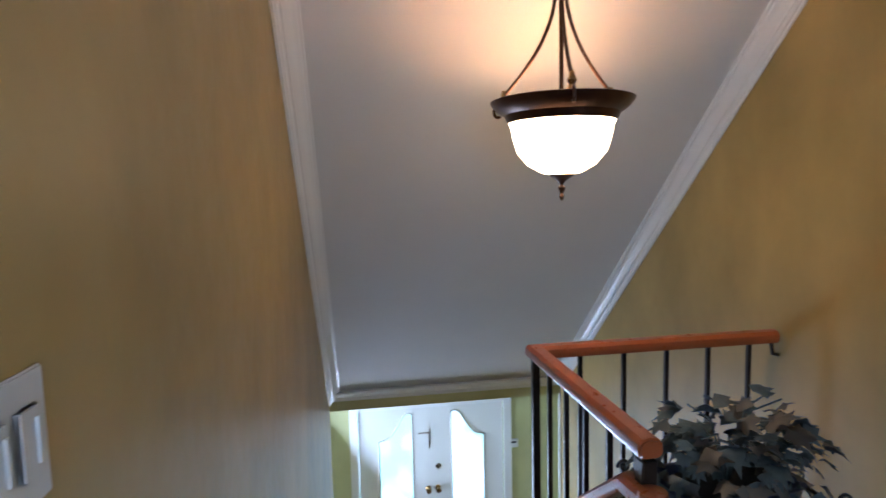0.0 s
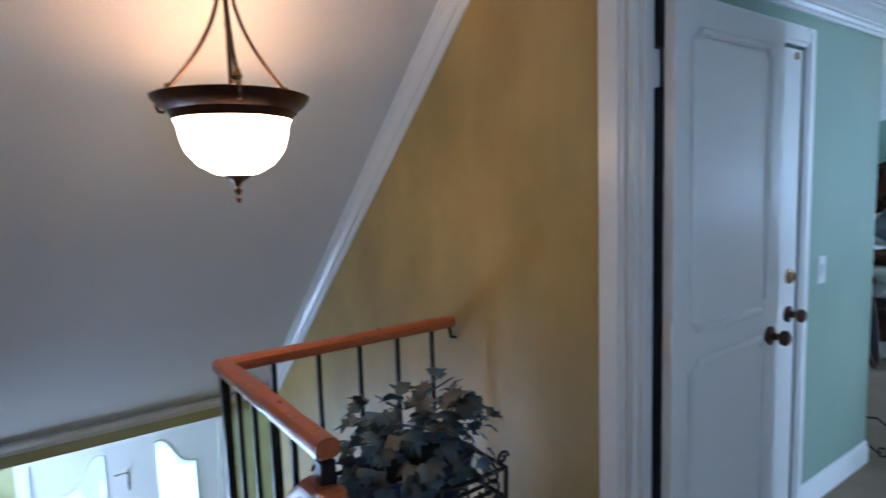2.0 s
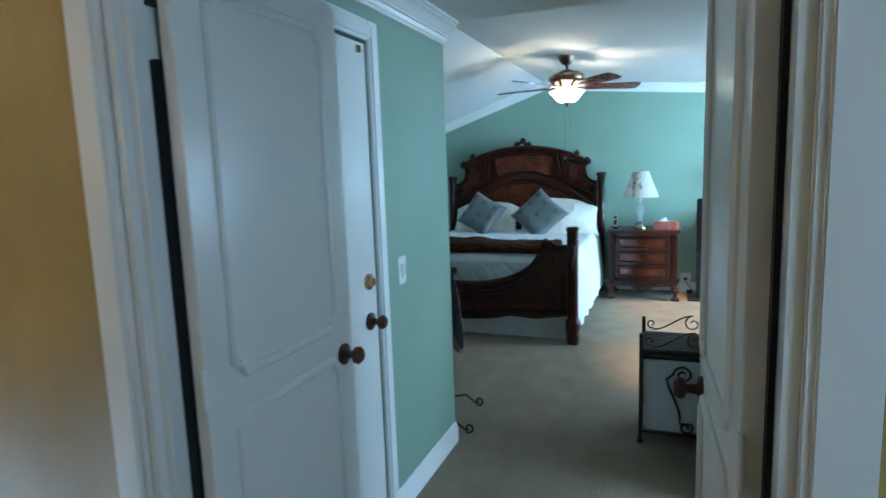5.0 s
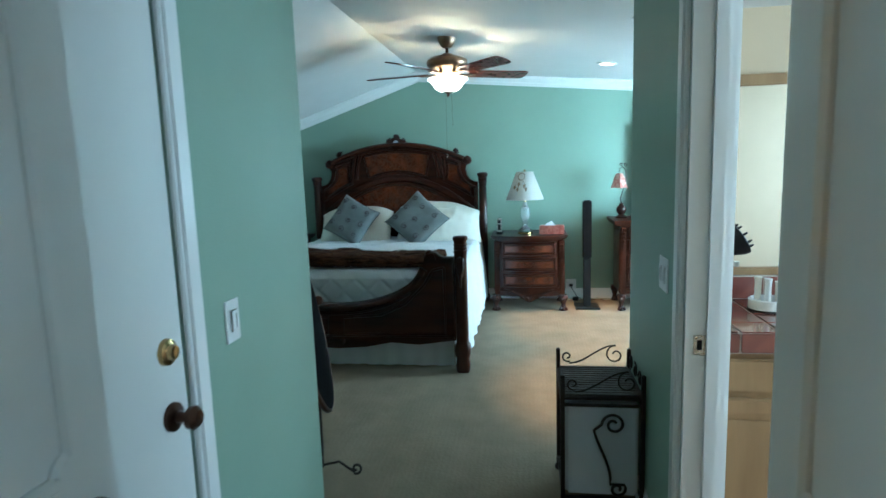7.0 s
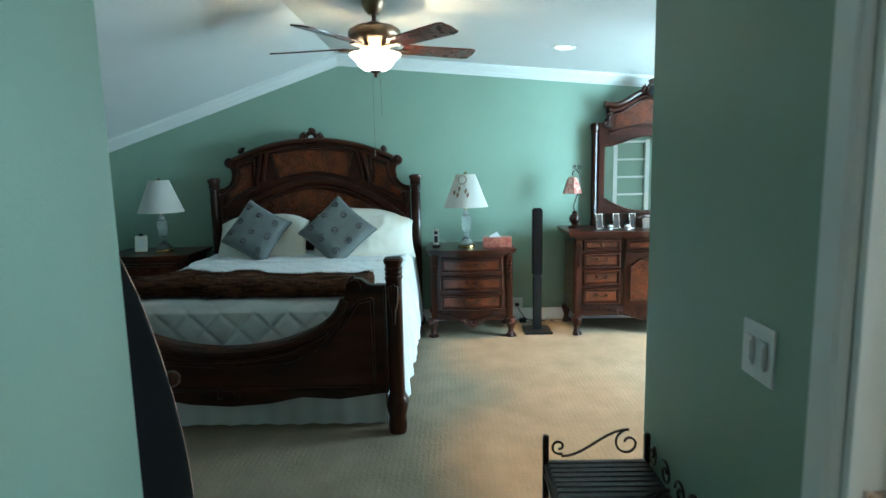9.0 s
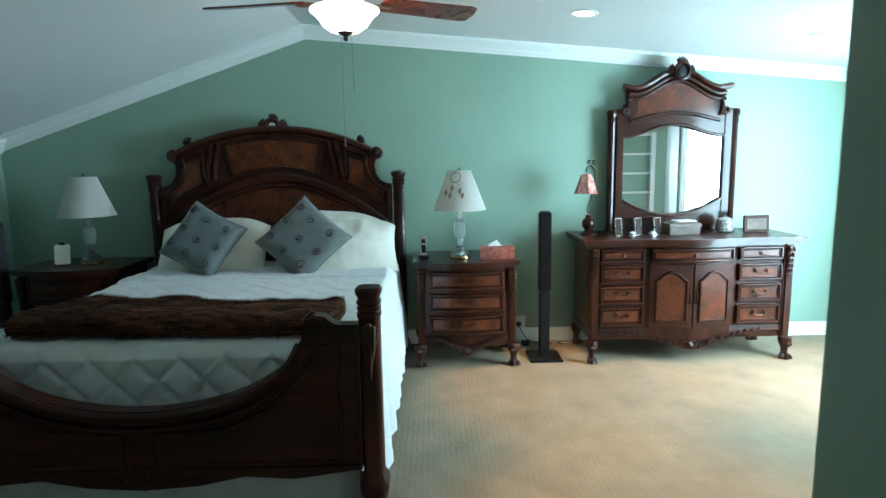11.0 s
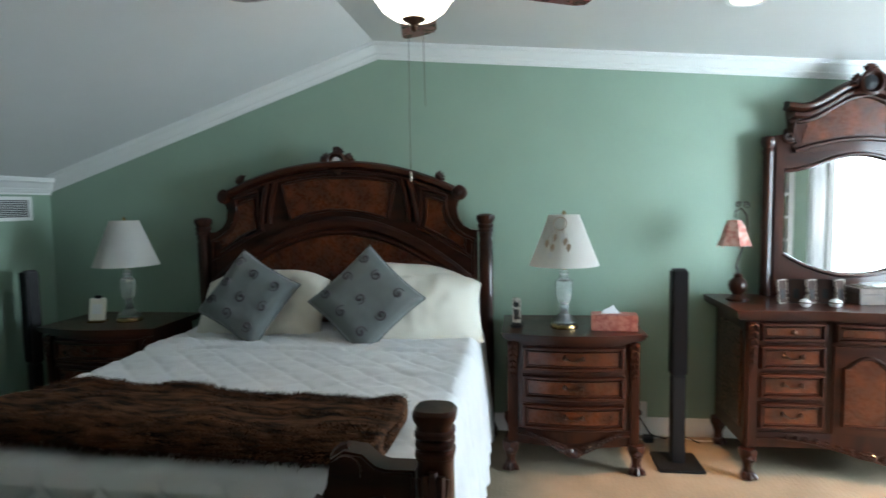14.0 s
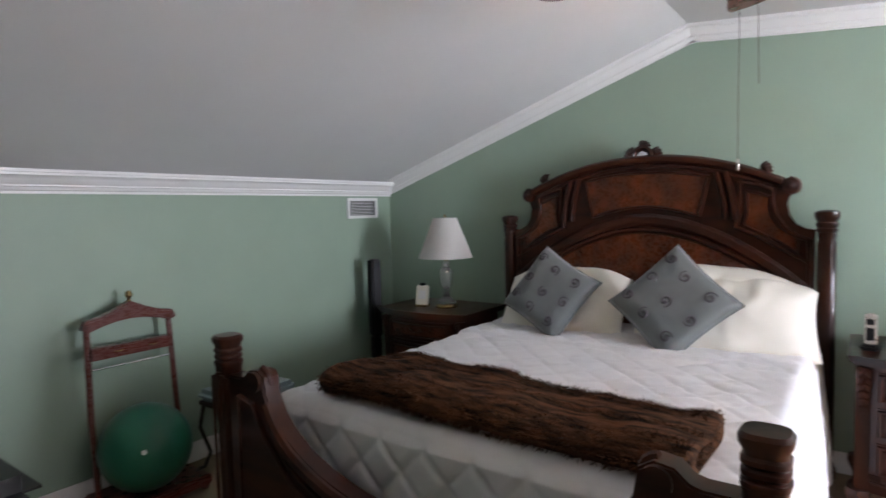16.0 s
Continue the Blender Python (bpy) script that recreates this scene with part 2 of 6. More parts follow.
def thing(name, label, category, m=None, group=""):
    ob = new(name)
    ob.empty_display_size = 0.1
    if m is not None:
        ob.matrix_basis = m
    return tagged(ob, label, category, group)


def structure(name, bm, mat, label="", smooth=0):
    ob = finish(name, bm, mat, None, "", smooth)
    return tagged(ob, label, "", "", "structure")


def box(bm, x0, x1, y0, y1, z0, z1, bevel=0.0, ny=1):
    vs, before = [], len(bm.faces)
    ys = [y0 + (y1 - y0) * i / ny for i in range(ny + 1)]
    rings = [[bm.verts.new((x, y, z)) for x, z in ((x0, z0), (x1, z0), (x1, z1), (x0, z1))] for y in ys]
    faces = []
    for a, b in zip(rings, rings[1:]):
        for i in range(4):
            faces.append(bm.faces.new((a[i], a[(i + 1) % 4], b[(i + 1) % 4], b[i])))
    faces.append(bm.faces.new(rings[0][::-1]))
    faces.append(bm.faces.new(rings[-1]))
    bmesh.ops.recalc_face_normals(bm, faces=faces)
    if bevel:
        es = {e for f in faces for e in f.edges if len(e.link_faces) == 2 and e.calc_face_angle(0) > 0.5}
        bmesh.ops.bevel(bm, geom=list(es), offset=bevel, segments=2, affect="EDGES", clamp_overlap=True)
    return bm


def boxed(*args, **kw):
    return box(bmesh.new(), *args, **kw)


def lathe(bm, profile, seg=24, at=(0, 0, 0), squash=(1, 1), wave=0, waves=0, ring=False):
    if ring:
        profile = list(profile) + [profile[0]]
    rings = []
    for r, z in profile:
        loop = []
        for i in range(seg):
            a = 2 * math.pi * i / seg
            rr = r * (1 + wave * math.cos(waves * a)) if waves else r
            loop.append(bm.verts.new((at[0] + rr * math.cos(a) * squash[0], at[1] + rr * math.sin(a) * squash[1], at[2] + z)))
        rings.append(loop)
    fs = []
    for a, b in zip(rings, rings[1:]):
        for i in range(seg):
            j = (i + 1) % seg
            fs.append(bm.faces.new((a[i], a[j], b[j], b[i])))
    if profile[0][0] > 1e-4 and not ring:
        fs.append(bm.faces.new(rings[0][::-1]))
    if profile[-1][0] > 1e-4 and not ring:
        fs.append(bm.faces.new(rings[-1]))
    bmesh.ops.recalc_face_normals(bm, faces=fs)
    return bm


def lathed(profile, seg=24, **kw):
    return lathe(bmesh.new(), profile, seg, **kw)


def tube(bm, pts, r, seg=8, taper=None):
    pts = [Vector(p) for p in pts]
    n = len(pts)
    up = Vector((0, 0, 1))
    rings = []
    side = None
    for i, p in enumerate(pts):
        d = (pts[min(i + 1, n - 1)] - pts[max(i - 1, 0)]).normalized()
        if side is None:
            side = d.cross(up if abs(d.z) < 0.95 else Vector((1, 0, 0))).normalized()
        else:
            side = (side - d * side.dot(d)).normalized()
        other = d.cross(side)
        rr = r * (taper(i / (n - 1)) if taper else 1)
        rings.append([bm.verts.new(p + rr * (math.cos(2 * math.pi * k / seg) * side + math.sin(2 * math.pi * k / seg) * other)) for k in range(seg)])
    fs = []
    for a, b in zip(rings, rings[1:]):
        for k in range(seg):
            fs.append(bm.faces.new((a[k], a[(k + 1) % seg], b[(k + 1) % seg], b[k])))
    fs.append(bm.faces.new(rings[0][::-1]))
    fs.append(bm.faces.new(rings[-1]))
    bmesh.ops.recalc_face_normals(bm, faces=fs)
    return bm


def tubed(pts, r, seg=8, taper=None):
    return tube(bmesh.new(), pts, r, seg, taper)


def prism(bm, outline, a, b, put=lambda u, v, w: (w, u, v), bevel=0.0):
    """A flat outline (u, v) given depth from w=a to w=b."""
    front = [bm.verts.new(put(u, v, a)) for u, v in outline]
    back = [bm.verts.new(put(u, v, b)) for u, v in outline]
    n = len(outline)
    fs = [bm.faces.new(front), bm.faces.new(back[::-1])]
    for i in range(n):
        fs.append(bm.faces.new((front[i], back[i], back[(i + 1) % n], front[(i + 1) % n])))
    bmesh.ops.recalc_face_normals(bm, faces=fs)
    if bevel:
        es = list(fs[0].edges)
        bmesh.ops.bevel(bm, geom=es, offset=bevel, segments=2, affect="EDGES", clamp_overlap=True)
    return bm


def prismed(outline, a, b, put=lambda u, v, w: (w, u, v), bevel=0.0):
    return prism(bmesh.new(), outline, a, b, put, bevel)


def strip(bm, path, width, depth, put):
    """A raised moulding that follows a path (u, v) on a flat face, with a rounded back."""
    n = len(path)
    rows = []
    for i, (u, v) in enumerate(path):
        p, q = path[max(i - 1, 0)], path[min(i + 1, n - 1)]
        du, dv = q[0] - p[0], q[1] - p[1]
        k = math.hypot(du, dv) or 1
        nu, nv = -dv / k, du / k
        rows.append([bm.verts.new(put(u + nu * width * s, v + nv * width * s, depth * h)) for s, h in ((-0.5, -0.1), (-0.5, 0.45), (-0.25, 0.95), (0, 1), (0.25, 0.95), (0.5, 0.45), (0.5, -0.1))])
    fs = []
    for a, b in zip(rows, rows[1:]):
        for k in range(6):
            fs.append(bm.faces.new((a[k], a[k + 1], b[k + 1], b[k])))
    fs.append(bm.faces.new(rows[0]))
    fs.append(bm.faces.new(rows[-1][::-1]))
    bmesh.ops.recalc_face_normals(bm, faces=fs)
    return bm


def stripped(path, width, depth, put):
    return strip(bmesh.new(), path, width, depth, put)


def spiral(cu, cv, r0, turns, start=0.0, hand=1, n=26, shrink=0.25):
    out = []
    for i in range(n):
        f = i / (n - 1)
        r = r0 * (1 - (1 - shrink) * f)
        a = start + hand * turns * 2 * math.pi * f
        out.append((cu + r * math.cos(a), cv + r * math.sin(a)))
    return out


def moulding(name, p0, p1, out, down, profile, mat=None, label=""):
    """A profile of (away from the wall, down from the ceiling) carried from p0 to p1."""
    bm = bmesh.new()
    p0, p1, out, down = Vector(p0), Vector(p1), Vector(out), Vector(down)
    ends = [[bm.verts.new(p + out * a + down * b) for a, b in profile] for p in (p0, p1)]
    n = len(profile)
    fs = [bm.faces.new(ends[0]), bm.faces.new(ends[1][::-1])]
    for i in range(n):
        fs.append(bm.faces.new((ends[0][i], ends[1][i], ends[1][(i + 1) % n], ends[0][(i + 1) % n])))
    bmesh.ops.recalc_face_normals(bm, faces=fs)
    return structure(name, bm, mat or TRIM, label, 30)


CROWN = [(0, 0), (0.088, 0), (0.088, 0.014), (0.076, 0.015), (0.076, 0.026), (0.066, 0.030), (0.054, 0.042), (0.044, 0.060), (0.036, 0.066), (0.036, 0.074), (0.026, 0.076), (0.020, 0.090), (0.012, 0.094), (0.012, 0.106), (0, 0.106)]
BASE = [(0, 0), (0.016, 0), (0.016, 0.075), (0.011, 0.085), (0.011, 0.095), (0.006, 0.108), (0, 0.11)]


def crown(p0, p1, out, down=(0, 0, -1), k=1.0):
    return moulding("crown_moulding", p0, p1, out, down, [(a * k, b * k) for a, b in CROWN], label="white painted crown moulding")


def baseboard(p0, p1, out):
    return moulding("baseboard", p0, p1, out, (0, 0, 1), BASE, label="white painted baseboard")


def blocks(name, mat, cells, label):
    bm = bmesh.new()
    for c in cells:
        box(bm, *c)
    return structure(name, bm, mat, label)


# ---- the shell ----
blocks("floor", CARPET, [(2.03, 4.0, -1.3, 1.62, -0.2, 0), (3.0, 4.0, 1.62, 2.46, -0.2, 0), (4.0, 5.87, 0.26, 1.66, -0.2, 0),
                         (5.87, 10.2, 0.26, 4.35, -0.2, 0), (6.5, 10.2, -2.36, 0.26, -0.2, 0)], "beige loop-pile carpet with vacuum marks")
# stairwell
blocks("wall_stair", OLIVE, [(2.03, 2.15, -1.32, 4.8, -2.74, 2.75)], "olive suede-finish wall beside the stairs, lamp swirls in its colour")
blocks("wall_landing", OLIVE, [(3.94, 4.0, 1.6, 4.8, -2.74, 2.75), (3.94, 4.0, -1.32, 0.36, -0.2, 2.75), (3.94, 4.0, 0.36, 1.6, 1.99, 2.75)], "gold-olive suede-finish wall with a double doorway, lamp swirls in its colour")
blocks("wall_behind", OLIVE, [(2.15, 2.25, -1.32, -1.2, -0.2, 2.75), (3.05, 3.94, -1.32, -1.2, -0.2, 2.75), (2.25, 3.05, -1.32, -1.2, -0.2, 0.9), (2.25, 3.05, -1.32, -1.2, 2.0, 2.75)], "olive painted wall with the added landing window")
blocks("wall_entry", GREEN, [(4.0, 4.06, 0.2, 0.36, 0, 2.3), (4.0, 4.06, 1.6, 1.72, 0, 2.3), (4.0, 4.06, 0.36, 1.6, 1.99, 2.3)], "sage green painted wall over the doorway")
bm = bmesh.new()
prism(bm, [(-1.3, 2.62), (1.915, 2.62), (4.8, 0.0), (4.8, 0.12), (1.97, 2.74), (-1.3, 2.74)], 2.1, 3.97)
structure("ceiling_stair", bm, CEILING, "white ceiling sloping down over the stairs")
blocks("wall_header", LIME, [(1.9, 4.7, 4.8, 4.9, -0.14, 0.2)], "narrow green header at the foot of the ceiling")
slope = Vector((0, 2.885, -2.62)).normalized()
slope_down = Vector((0, slope.z, -slope.y))
crown((2.15, 1.915, 2.62), (2.15, 4.8, 0.0), (1, 0, 0), slope_down, 0.95)
crown((3.94, 1.915, 2.62), (3.94, 4.8, 0.0), (-1, 0, 0), slope_down, 0.8)
crown((2.15, 4.8, 0.02), (3.94, 4.8, 0.02), (0, -1, 0), (0, 0, -1), 0.8)
# foyer below
blocks("floor_foyer", OAK, [(1.5, 4.8, 1.0, 6.4, -2.86, -2.74)], "pale wood floor of the foyer")
blocks("ceiling_foyer", CEILING, [(1.5, 4.8, 4.9, 6.4, -0.10, 0.0)], "white foyer ceiling")
blocks("wall_foyer_west", LIME, [(1.78, 1.9, 4.7, 6.32, -2.74, -0.1)], "pale green foyer wall")
blocks("wall_foyer_east", LIME, [(4.58, 4.7, 4.7, 6.32, -2.74, -0.1)], "pale green foyer wall")
blocks("wall_front", LIME, [(1.8, 2.33, 6.2, 6.32, -2.74, -0.1), (3.84, 4.7, 6.2, 6.32, -2.74, -0.1), (2.33, 3.84, 6.2, 6.32, -0.69, -0.1)], "pale green wall round the front doors")
blocks("trim_front_door", TRIM, [(2.26, 2.34, 6.175, 6.2, -2.74, -0.62), (3.83, 3.91, 6.175, 6.2, -2.74, -0.62), (2.34, 3.83, 6.175, 6.2, -0.69, -0.62)], "white front door casing")
blocks("trim_stair_end", TRIM, [(3.93, 4.01, 4.8, 4.83, -2.74, -0.1)], "white corner trim")
blocks("wall_under_landing", LIME, [(3.0, 3.94, 1.0, 1.1, -2.74, -0.2), (2.15, 3.0, 0.9, 1.0, -2.74, -0.2)], "wall under the landing")
cells = [(2.15, 3.0, 1.62 + 0.25 * i, 1.62 + 0.25 * (i + 1) + 0.02, -0.19 * (i + 1) - 0.25, -0.19 * (i + 1)) for i in range(13)]
blocks("stairs", CARPET, cells, "carpeted stairs going down to the foyer")
blocks("trim_landing_edge", TRIM, [(2.98, 3.0, 1.62, 2.48, -0.22, 0.012), (2.98, 3.94, 2.46, 2.48, -0.22, 0.012)], "white landing fascia")

# suite hall
blocks("wall_hall_north", GREEN, [(4.06, 4.29, 1.6, 1.72, 0, 2.3), (5.05, 5.87, 1.6, 1.72, 0, 2.6), (4.29, 5.05, 1.6, 1.72, 1.96, 2.3)], "sage green hall wall with a closet door")
blocks("wall_hall_south", GREEN, [(4.06, 4.93, 0.26, 0.32, 0, 2.3), (5.62, 6.56, 0.26, 0.32, 0, 2.6), (4.93, 5.62, 0.26, 0.32, 1.98, 2.3)], "sage green hall wall with the bathroom doorway")
blocks("ceiling_hall", CEILING, [(4.0, 5.75, 0.26, 1.66, 2.19, 2.3)], "white hall ceiling")
blocks("wall_header_bedroom", CEILING, [(5.75, 5.87, 0.3, 1.62, 2.19, 2.62)], "white header between hall and bedroom")
crown((4.06, 1.6, 2.19), (5.87, 1.6, 2.19), (0, -1, 0))
crown((4.06, 0.32, 2.19), (5.95, 0.32, 2.19), (0, 1, 0))
baseboard((5.12, 1.6, 0), (5.87, 1.6, 0), (0, -1, 0))
baseboard((5.70, 0.32, 0), (6.56, 0.32, 0), (0, 1, 0))
# bedroom
gable = [(4.39, 0), (4.39, 1.75), (1.94, 2.57), (-2.40, 2.18), (-2.40, 0)]
structure("wall_east", prismed(gable, 10.12, 10.24), GREEN, "sage green gable wall behind the bed")
structure("wall_west_north", prismed([(4.39, 0), (4.39, 1.75), (1.94, 2.57), (1.72, 2.55), (1.72, 0)], 5.75, 5.87), GREEN, "sage green wall behind the hall")
structure("wall_west_south", prismed([(0.26, 0), (0.26, 2.4), (-2.40, 2.18), (-2.40, 1.75), (-1.51, 1.75), (-1.51, 0.72), (-1.95, 0.72), (-1.95, 1.75), (-2.40, 1.75), (-2.40, 0)], 6.50, 6.56), GREEN, "sage green wall with a recessed shelf")
blocks("wall_north", GREEN, [(5.75, 10.24, 4.27, 4.39, 0, 1.75)], "low sage green wall under the sloping ceiling")
blocks("wall_south", GREEN, [(6.44, 6.61, -2.40, -2.28, 0, 2.2), (9.72, 10.24, -2.40, -2.28, 0, 2.2), (6.61, 9.72, -2.40, -2.28, 1.93, 2.2)], "sage green wall with a wide glazed door")
bm = bmesh.new()
right = [(1.94, 2.45), (0.2, bed_ceiling(0.2)), (0.2, bed_ceiling(0.2) + 0.1), (1.94, 2.56)]
far_right = [(0.2, bed_ceiling(0.2)), (-2.36, bed_ceiling(-2.36)), (-2.36, bed_ceiling(-2.36) + 0.1), (0.2, bed_ceiling(0.2) + 0.1)]
left = [(4.33, bed_ceiling(4.33)), (1.94, 2.45), (1.94, 2.56), (4.33, bed_ceiling(4.33) + 0.1)]
prism(bm, right, 5.8, 10.2)
prism(bm, far_right, 6.5, 10.2)
prism(bm, left, 5.8, 10.2)
structure("ceiling", bm, CEILING, "white vaulted bedroom ceiling")
nr = Vector((0, 0.09, -1)).normalized()
nl = Vector((0, -0.337, -1)).normalized()
crown((10.12, 1.94, 2.45), (10.12, -2.28, bed_ceiling(-2.28)), (-1, 0, 0), nr, 0.88)
crown((10.12, 4.27, bed_ceiling(4.27)), (10.12, 1.94, 2.45), (-1, 0, 0), nl, 0.88)
crown((5.87, 4.27, bed_ceiling(4.27)), (10.12, 4.27, bed_ceiling(4.27)), (0, -1, 0), (0, 0, -1), 1.05)
crown((6.56, -2.28, bed_ceiling(-2.28)), (10.12, -2.28, bed_ceiling(-2.28)), (0, 1, 0), (0, 0, -1), 1.05)
baseboard((10.12, 4.27, 0), (10.12, -2.28, 0), (-1, 0, 0))
baseboard((5.87, 4.27, 0), (10.12, 4.27, 0), (0, -1, 0))
baseboard((5.87, 1.72, 0), (5.87, 4.27, 0), (1, 0, 0))
baseboard((9.74, -2.28, 0), (10.12, -2.28, 0), (0, 1, 0))
baseboard((6.56, -2.28, 0), (6.56, 0.26, 0), (1, 0, 0))
# bathroom
blocks("floor_bath", TILE, [(4.0, 6.5, -2.4, 0.26, -0.2, 0)], "terracotta bathroom floor")
blocks("wall_bath_north", BEIGE, [(4.06, 4.93, 0.2, 0.26, 0, 2.3), (5.62, 6.5, 0.2, 0.26, 0, 2.3), (4.93, 5.62, 0.2, 0.26, 1.98, 2.3)], "beige bathroom wall")
blocks("wall_bath_east", BEIGE, [(6.44, 6.5, -2.28, 0.2, 0, 2.05)], "beige bathroom wall behind the vanity")
blocks("wall_bath_west", BEIGE, [(4.0, 4.12, -2.28, 0.2, 0, 2.3)], "beige bathroom wall")
blocks("wall_bath_south", BEIGE, [(4.0, 4.65, -2.4, -2.28, 0, 2.3), (5.75, 6.44, -2.4, -2.28, 0, 2.3), (4.65, 5.75, -2.4, -2.28, 0, 0.95), (4.65, 5.75, -2.4, -2.28, 1.9, 2.3)], "beige bathroom wall with a window")
blocks("ceiling_bath", CEILING, [(4.0, 6.44, -2.4, 0.26, 2.05, 2.12)], "white bathroom ceiling")


# ---- doors and windows ----
def casing(name, x0, x1, y, side, top, w=0.085, near=None):
    """White casing and jamb round an opening in a wall along x; side is the way it faces."""
    bm = bmesh.new()
    for i0, i1, k in ((0, w, 1.0), (0.012, w - 0.02, 1.5)):
        a, b = sorted((y, y + side * 0.014 * k))
        box(bm, x0 - i1 * (near or w) / w, x0 - i0, a, b, 0, top + i1, 0.003)
        box(bm, x1 + i0, x1 + i1, a, b, 0, top + i1, 0.003)
        box(bm, x0 - i0, x1 + i0, a, b, top + i0, top + i1, 0.003)
    return structure(name, bm, TRIM, "white painted door casing")


def door_panel_path(y0, y1, z0, z1, notch=0.03):
    """A rectangle with scooped corners."""
    pts = []
    for cx, cz, a0 in ((y1, z1, 180), (y0, z1, 270), (y0, z0, 0), (y1, z0, 90)):
        arc = [(cx + notch * math.cos(radians(a0 + 90 * i / 5)), cz + notch * math.sin(radians(a0 + 90 * i / 5))) for i in range(6)]
        pts += arc[::-1]
    return pts + pts[:1]


def knob(parent, x, y, z, side, mat, r=0.026):
    k = part("knob", lathed([(0.034, 0), (0.034, 0.008), (0.014, 0.014), (0.011, 0.035), (r, 0.044), (r + 0.002, 0.058), (r * 0.7, 0.068), (0.001, 0.07)], 20), mat, parent, "tarnished dark bronze door knob",
             m=Matrix.Translation((x, y, z)) @ pose(0, 0, 0, 90 * side, 0, 0))
    return k


def door_leaf(name, width, height, label, m, knob_at, side, mat=DOOR_PAINT, panels=True, lock=False):
    """A leaf from its hinge along +x, thickness in y; panel mouldings on both faces."""
    leaf = thing(name, label, "door", m)
    part("leaf", boxed(0, width, -0.018, 0.018, 0.012, height, 0.002), mat, leaf)
    if panels:
        for s in (-1, 1):
            for z0, z1 in ((1.0, height - 0.09), (0.13, 0.90)):
                put = lambda u, v, w, s=s: (u, s * (0.018 + w), v)
                part("panel_moulding", stripped(door_panel_path(0.095, width - 0.095, z0, z1), 0.026, 0.014, put), mat, leaf)
    for s in (-1, 1):
        knob(leaf, knob_at, s * 0.018, 0.90, -s, BRONZE)
    if lock:
        part("deadbolt", lathed([(0.032, 0), (0.03, 0.01), (0.018, 0.014), (0.016, 0.024), (0.001, 0.025)], 18), BRASS, leaf, "brass deadbolt", m=Matrix.Translation((knob_at, -0.018, 1.055)) @ pose(0, 0, 0, 90, 0, 0))
    for z in (0.25, 1.0, 1.78):
        part("hinge", lathed([(0.006, -0.045), (0.006, 0.045)], 8, at=(-0.006, -0.018 * side, z)), TRIM, leaf)
    return leaf


door_leaf("door_1", 0.645, 1.97, "white panelled door standing open against the hall wall", pose(4.012, 1.512, 0, 0, 0, 0), 0.585, 1)
door_leaf("door_2", 0.62, 1.97, "white panelled door leaf standing open", pose(4.02, 0.405, 0, 0, 0, 2.5), 0.56, -1)
door_leaf("door_3", 0.755, 1.945, "closed white closet door with a dark bronze knob and brass deadbolt", pose(4.293, 1.622, 0), 0.69, 1, panels=False, lock=True)
tagged(finish("door_3_stop", boxed(4.98, 5.0, 1.594, 1.604, 1.905, 1.93), BRASS), "small brass door catch", "latch")
casing("trim_closet_door", 4.29, 5.05, 1.6, -1, 1.955, 0.075)
casing("trim_bath_door", 4.93, 5.62, 0.32, 1, 1.98, 0.08, 0.05)
casing("trim_bath_door_inside", 4.93, 5.62, 0.2, -1, 1.98, 0.08)
blocks("trim_bath_jamb", TRIM, [(5.602, 5.62, 0.2, 0.32, 0, 1.98), (4.93, 4.948, 0.2, 0.32, 0, 1.98), (4.948, 5.602, 0.2, 0.32, 1.962, 1.98), (5.588, 5.602, 0.225, 0.26, 0, 1.962)], "white door jamb")
# black strips in place of the shade that fills the hinge gaps
blocks("trim_hinge_gap_shade", BLACK, [(4.0, 4.026, 1.532, 1.553, 0.02, 1.72), (4.0, 4.026, 1.532, 1.553, 1.83, 1.965), (3.985, 4.01, 0.383, 0.392, 0.02, 1.965)], "black strips standing in for the shade in the hinge gaps")
strike = thing("strike_plate", "steel strike plate on the door jamb", "latch")
part("plate", boxed(5.598, 5.6025, 0.262, 0.296, 0.865, 0.925), NICKEL, strike)
part("latch_hole", boxed(5.5970, 5.5985, 0.272, 0.286, 0.88, 0.91), BLACK, strike)
# double doorway casing on the landing side and its jambs
bm = bmesh.new()
for w0, w1, d in ((0, 0.095, 0.014), (0.014, 0.07, 0.022)):
    box(bm, 3.94 - d, 3.94, 1.6 + w0, 1.6 + w1, 0, 1.99 + w1, 0.003)
    box(bm, 3.94 - d, 3.94, 0.36 - w1, 0.36 - w0, 0, 1.99 + w1, 0.003)
    box(bm, 3.94 - d, 3.94, 0.36 - w0, 1.6 + w0, 1.99 + w0, 1.99 + w1, 0.003)
structure("trim_double_door", bm, TRIM, "white painted casing of the double doorway")
blocks("trim_double_jamb", TRIM, [(3.94, 4.06, 1.578, 1.6, 0, 1.99), (3.96, 4.032, 1.554, 1.5781, 0, 1.968), (3.94, 4.06, 0.36, 0.382, 0, 1.99), (3.94, 4.06, 0.382, 1.578, 1.968, 1.99)], "white door jamb")


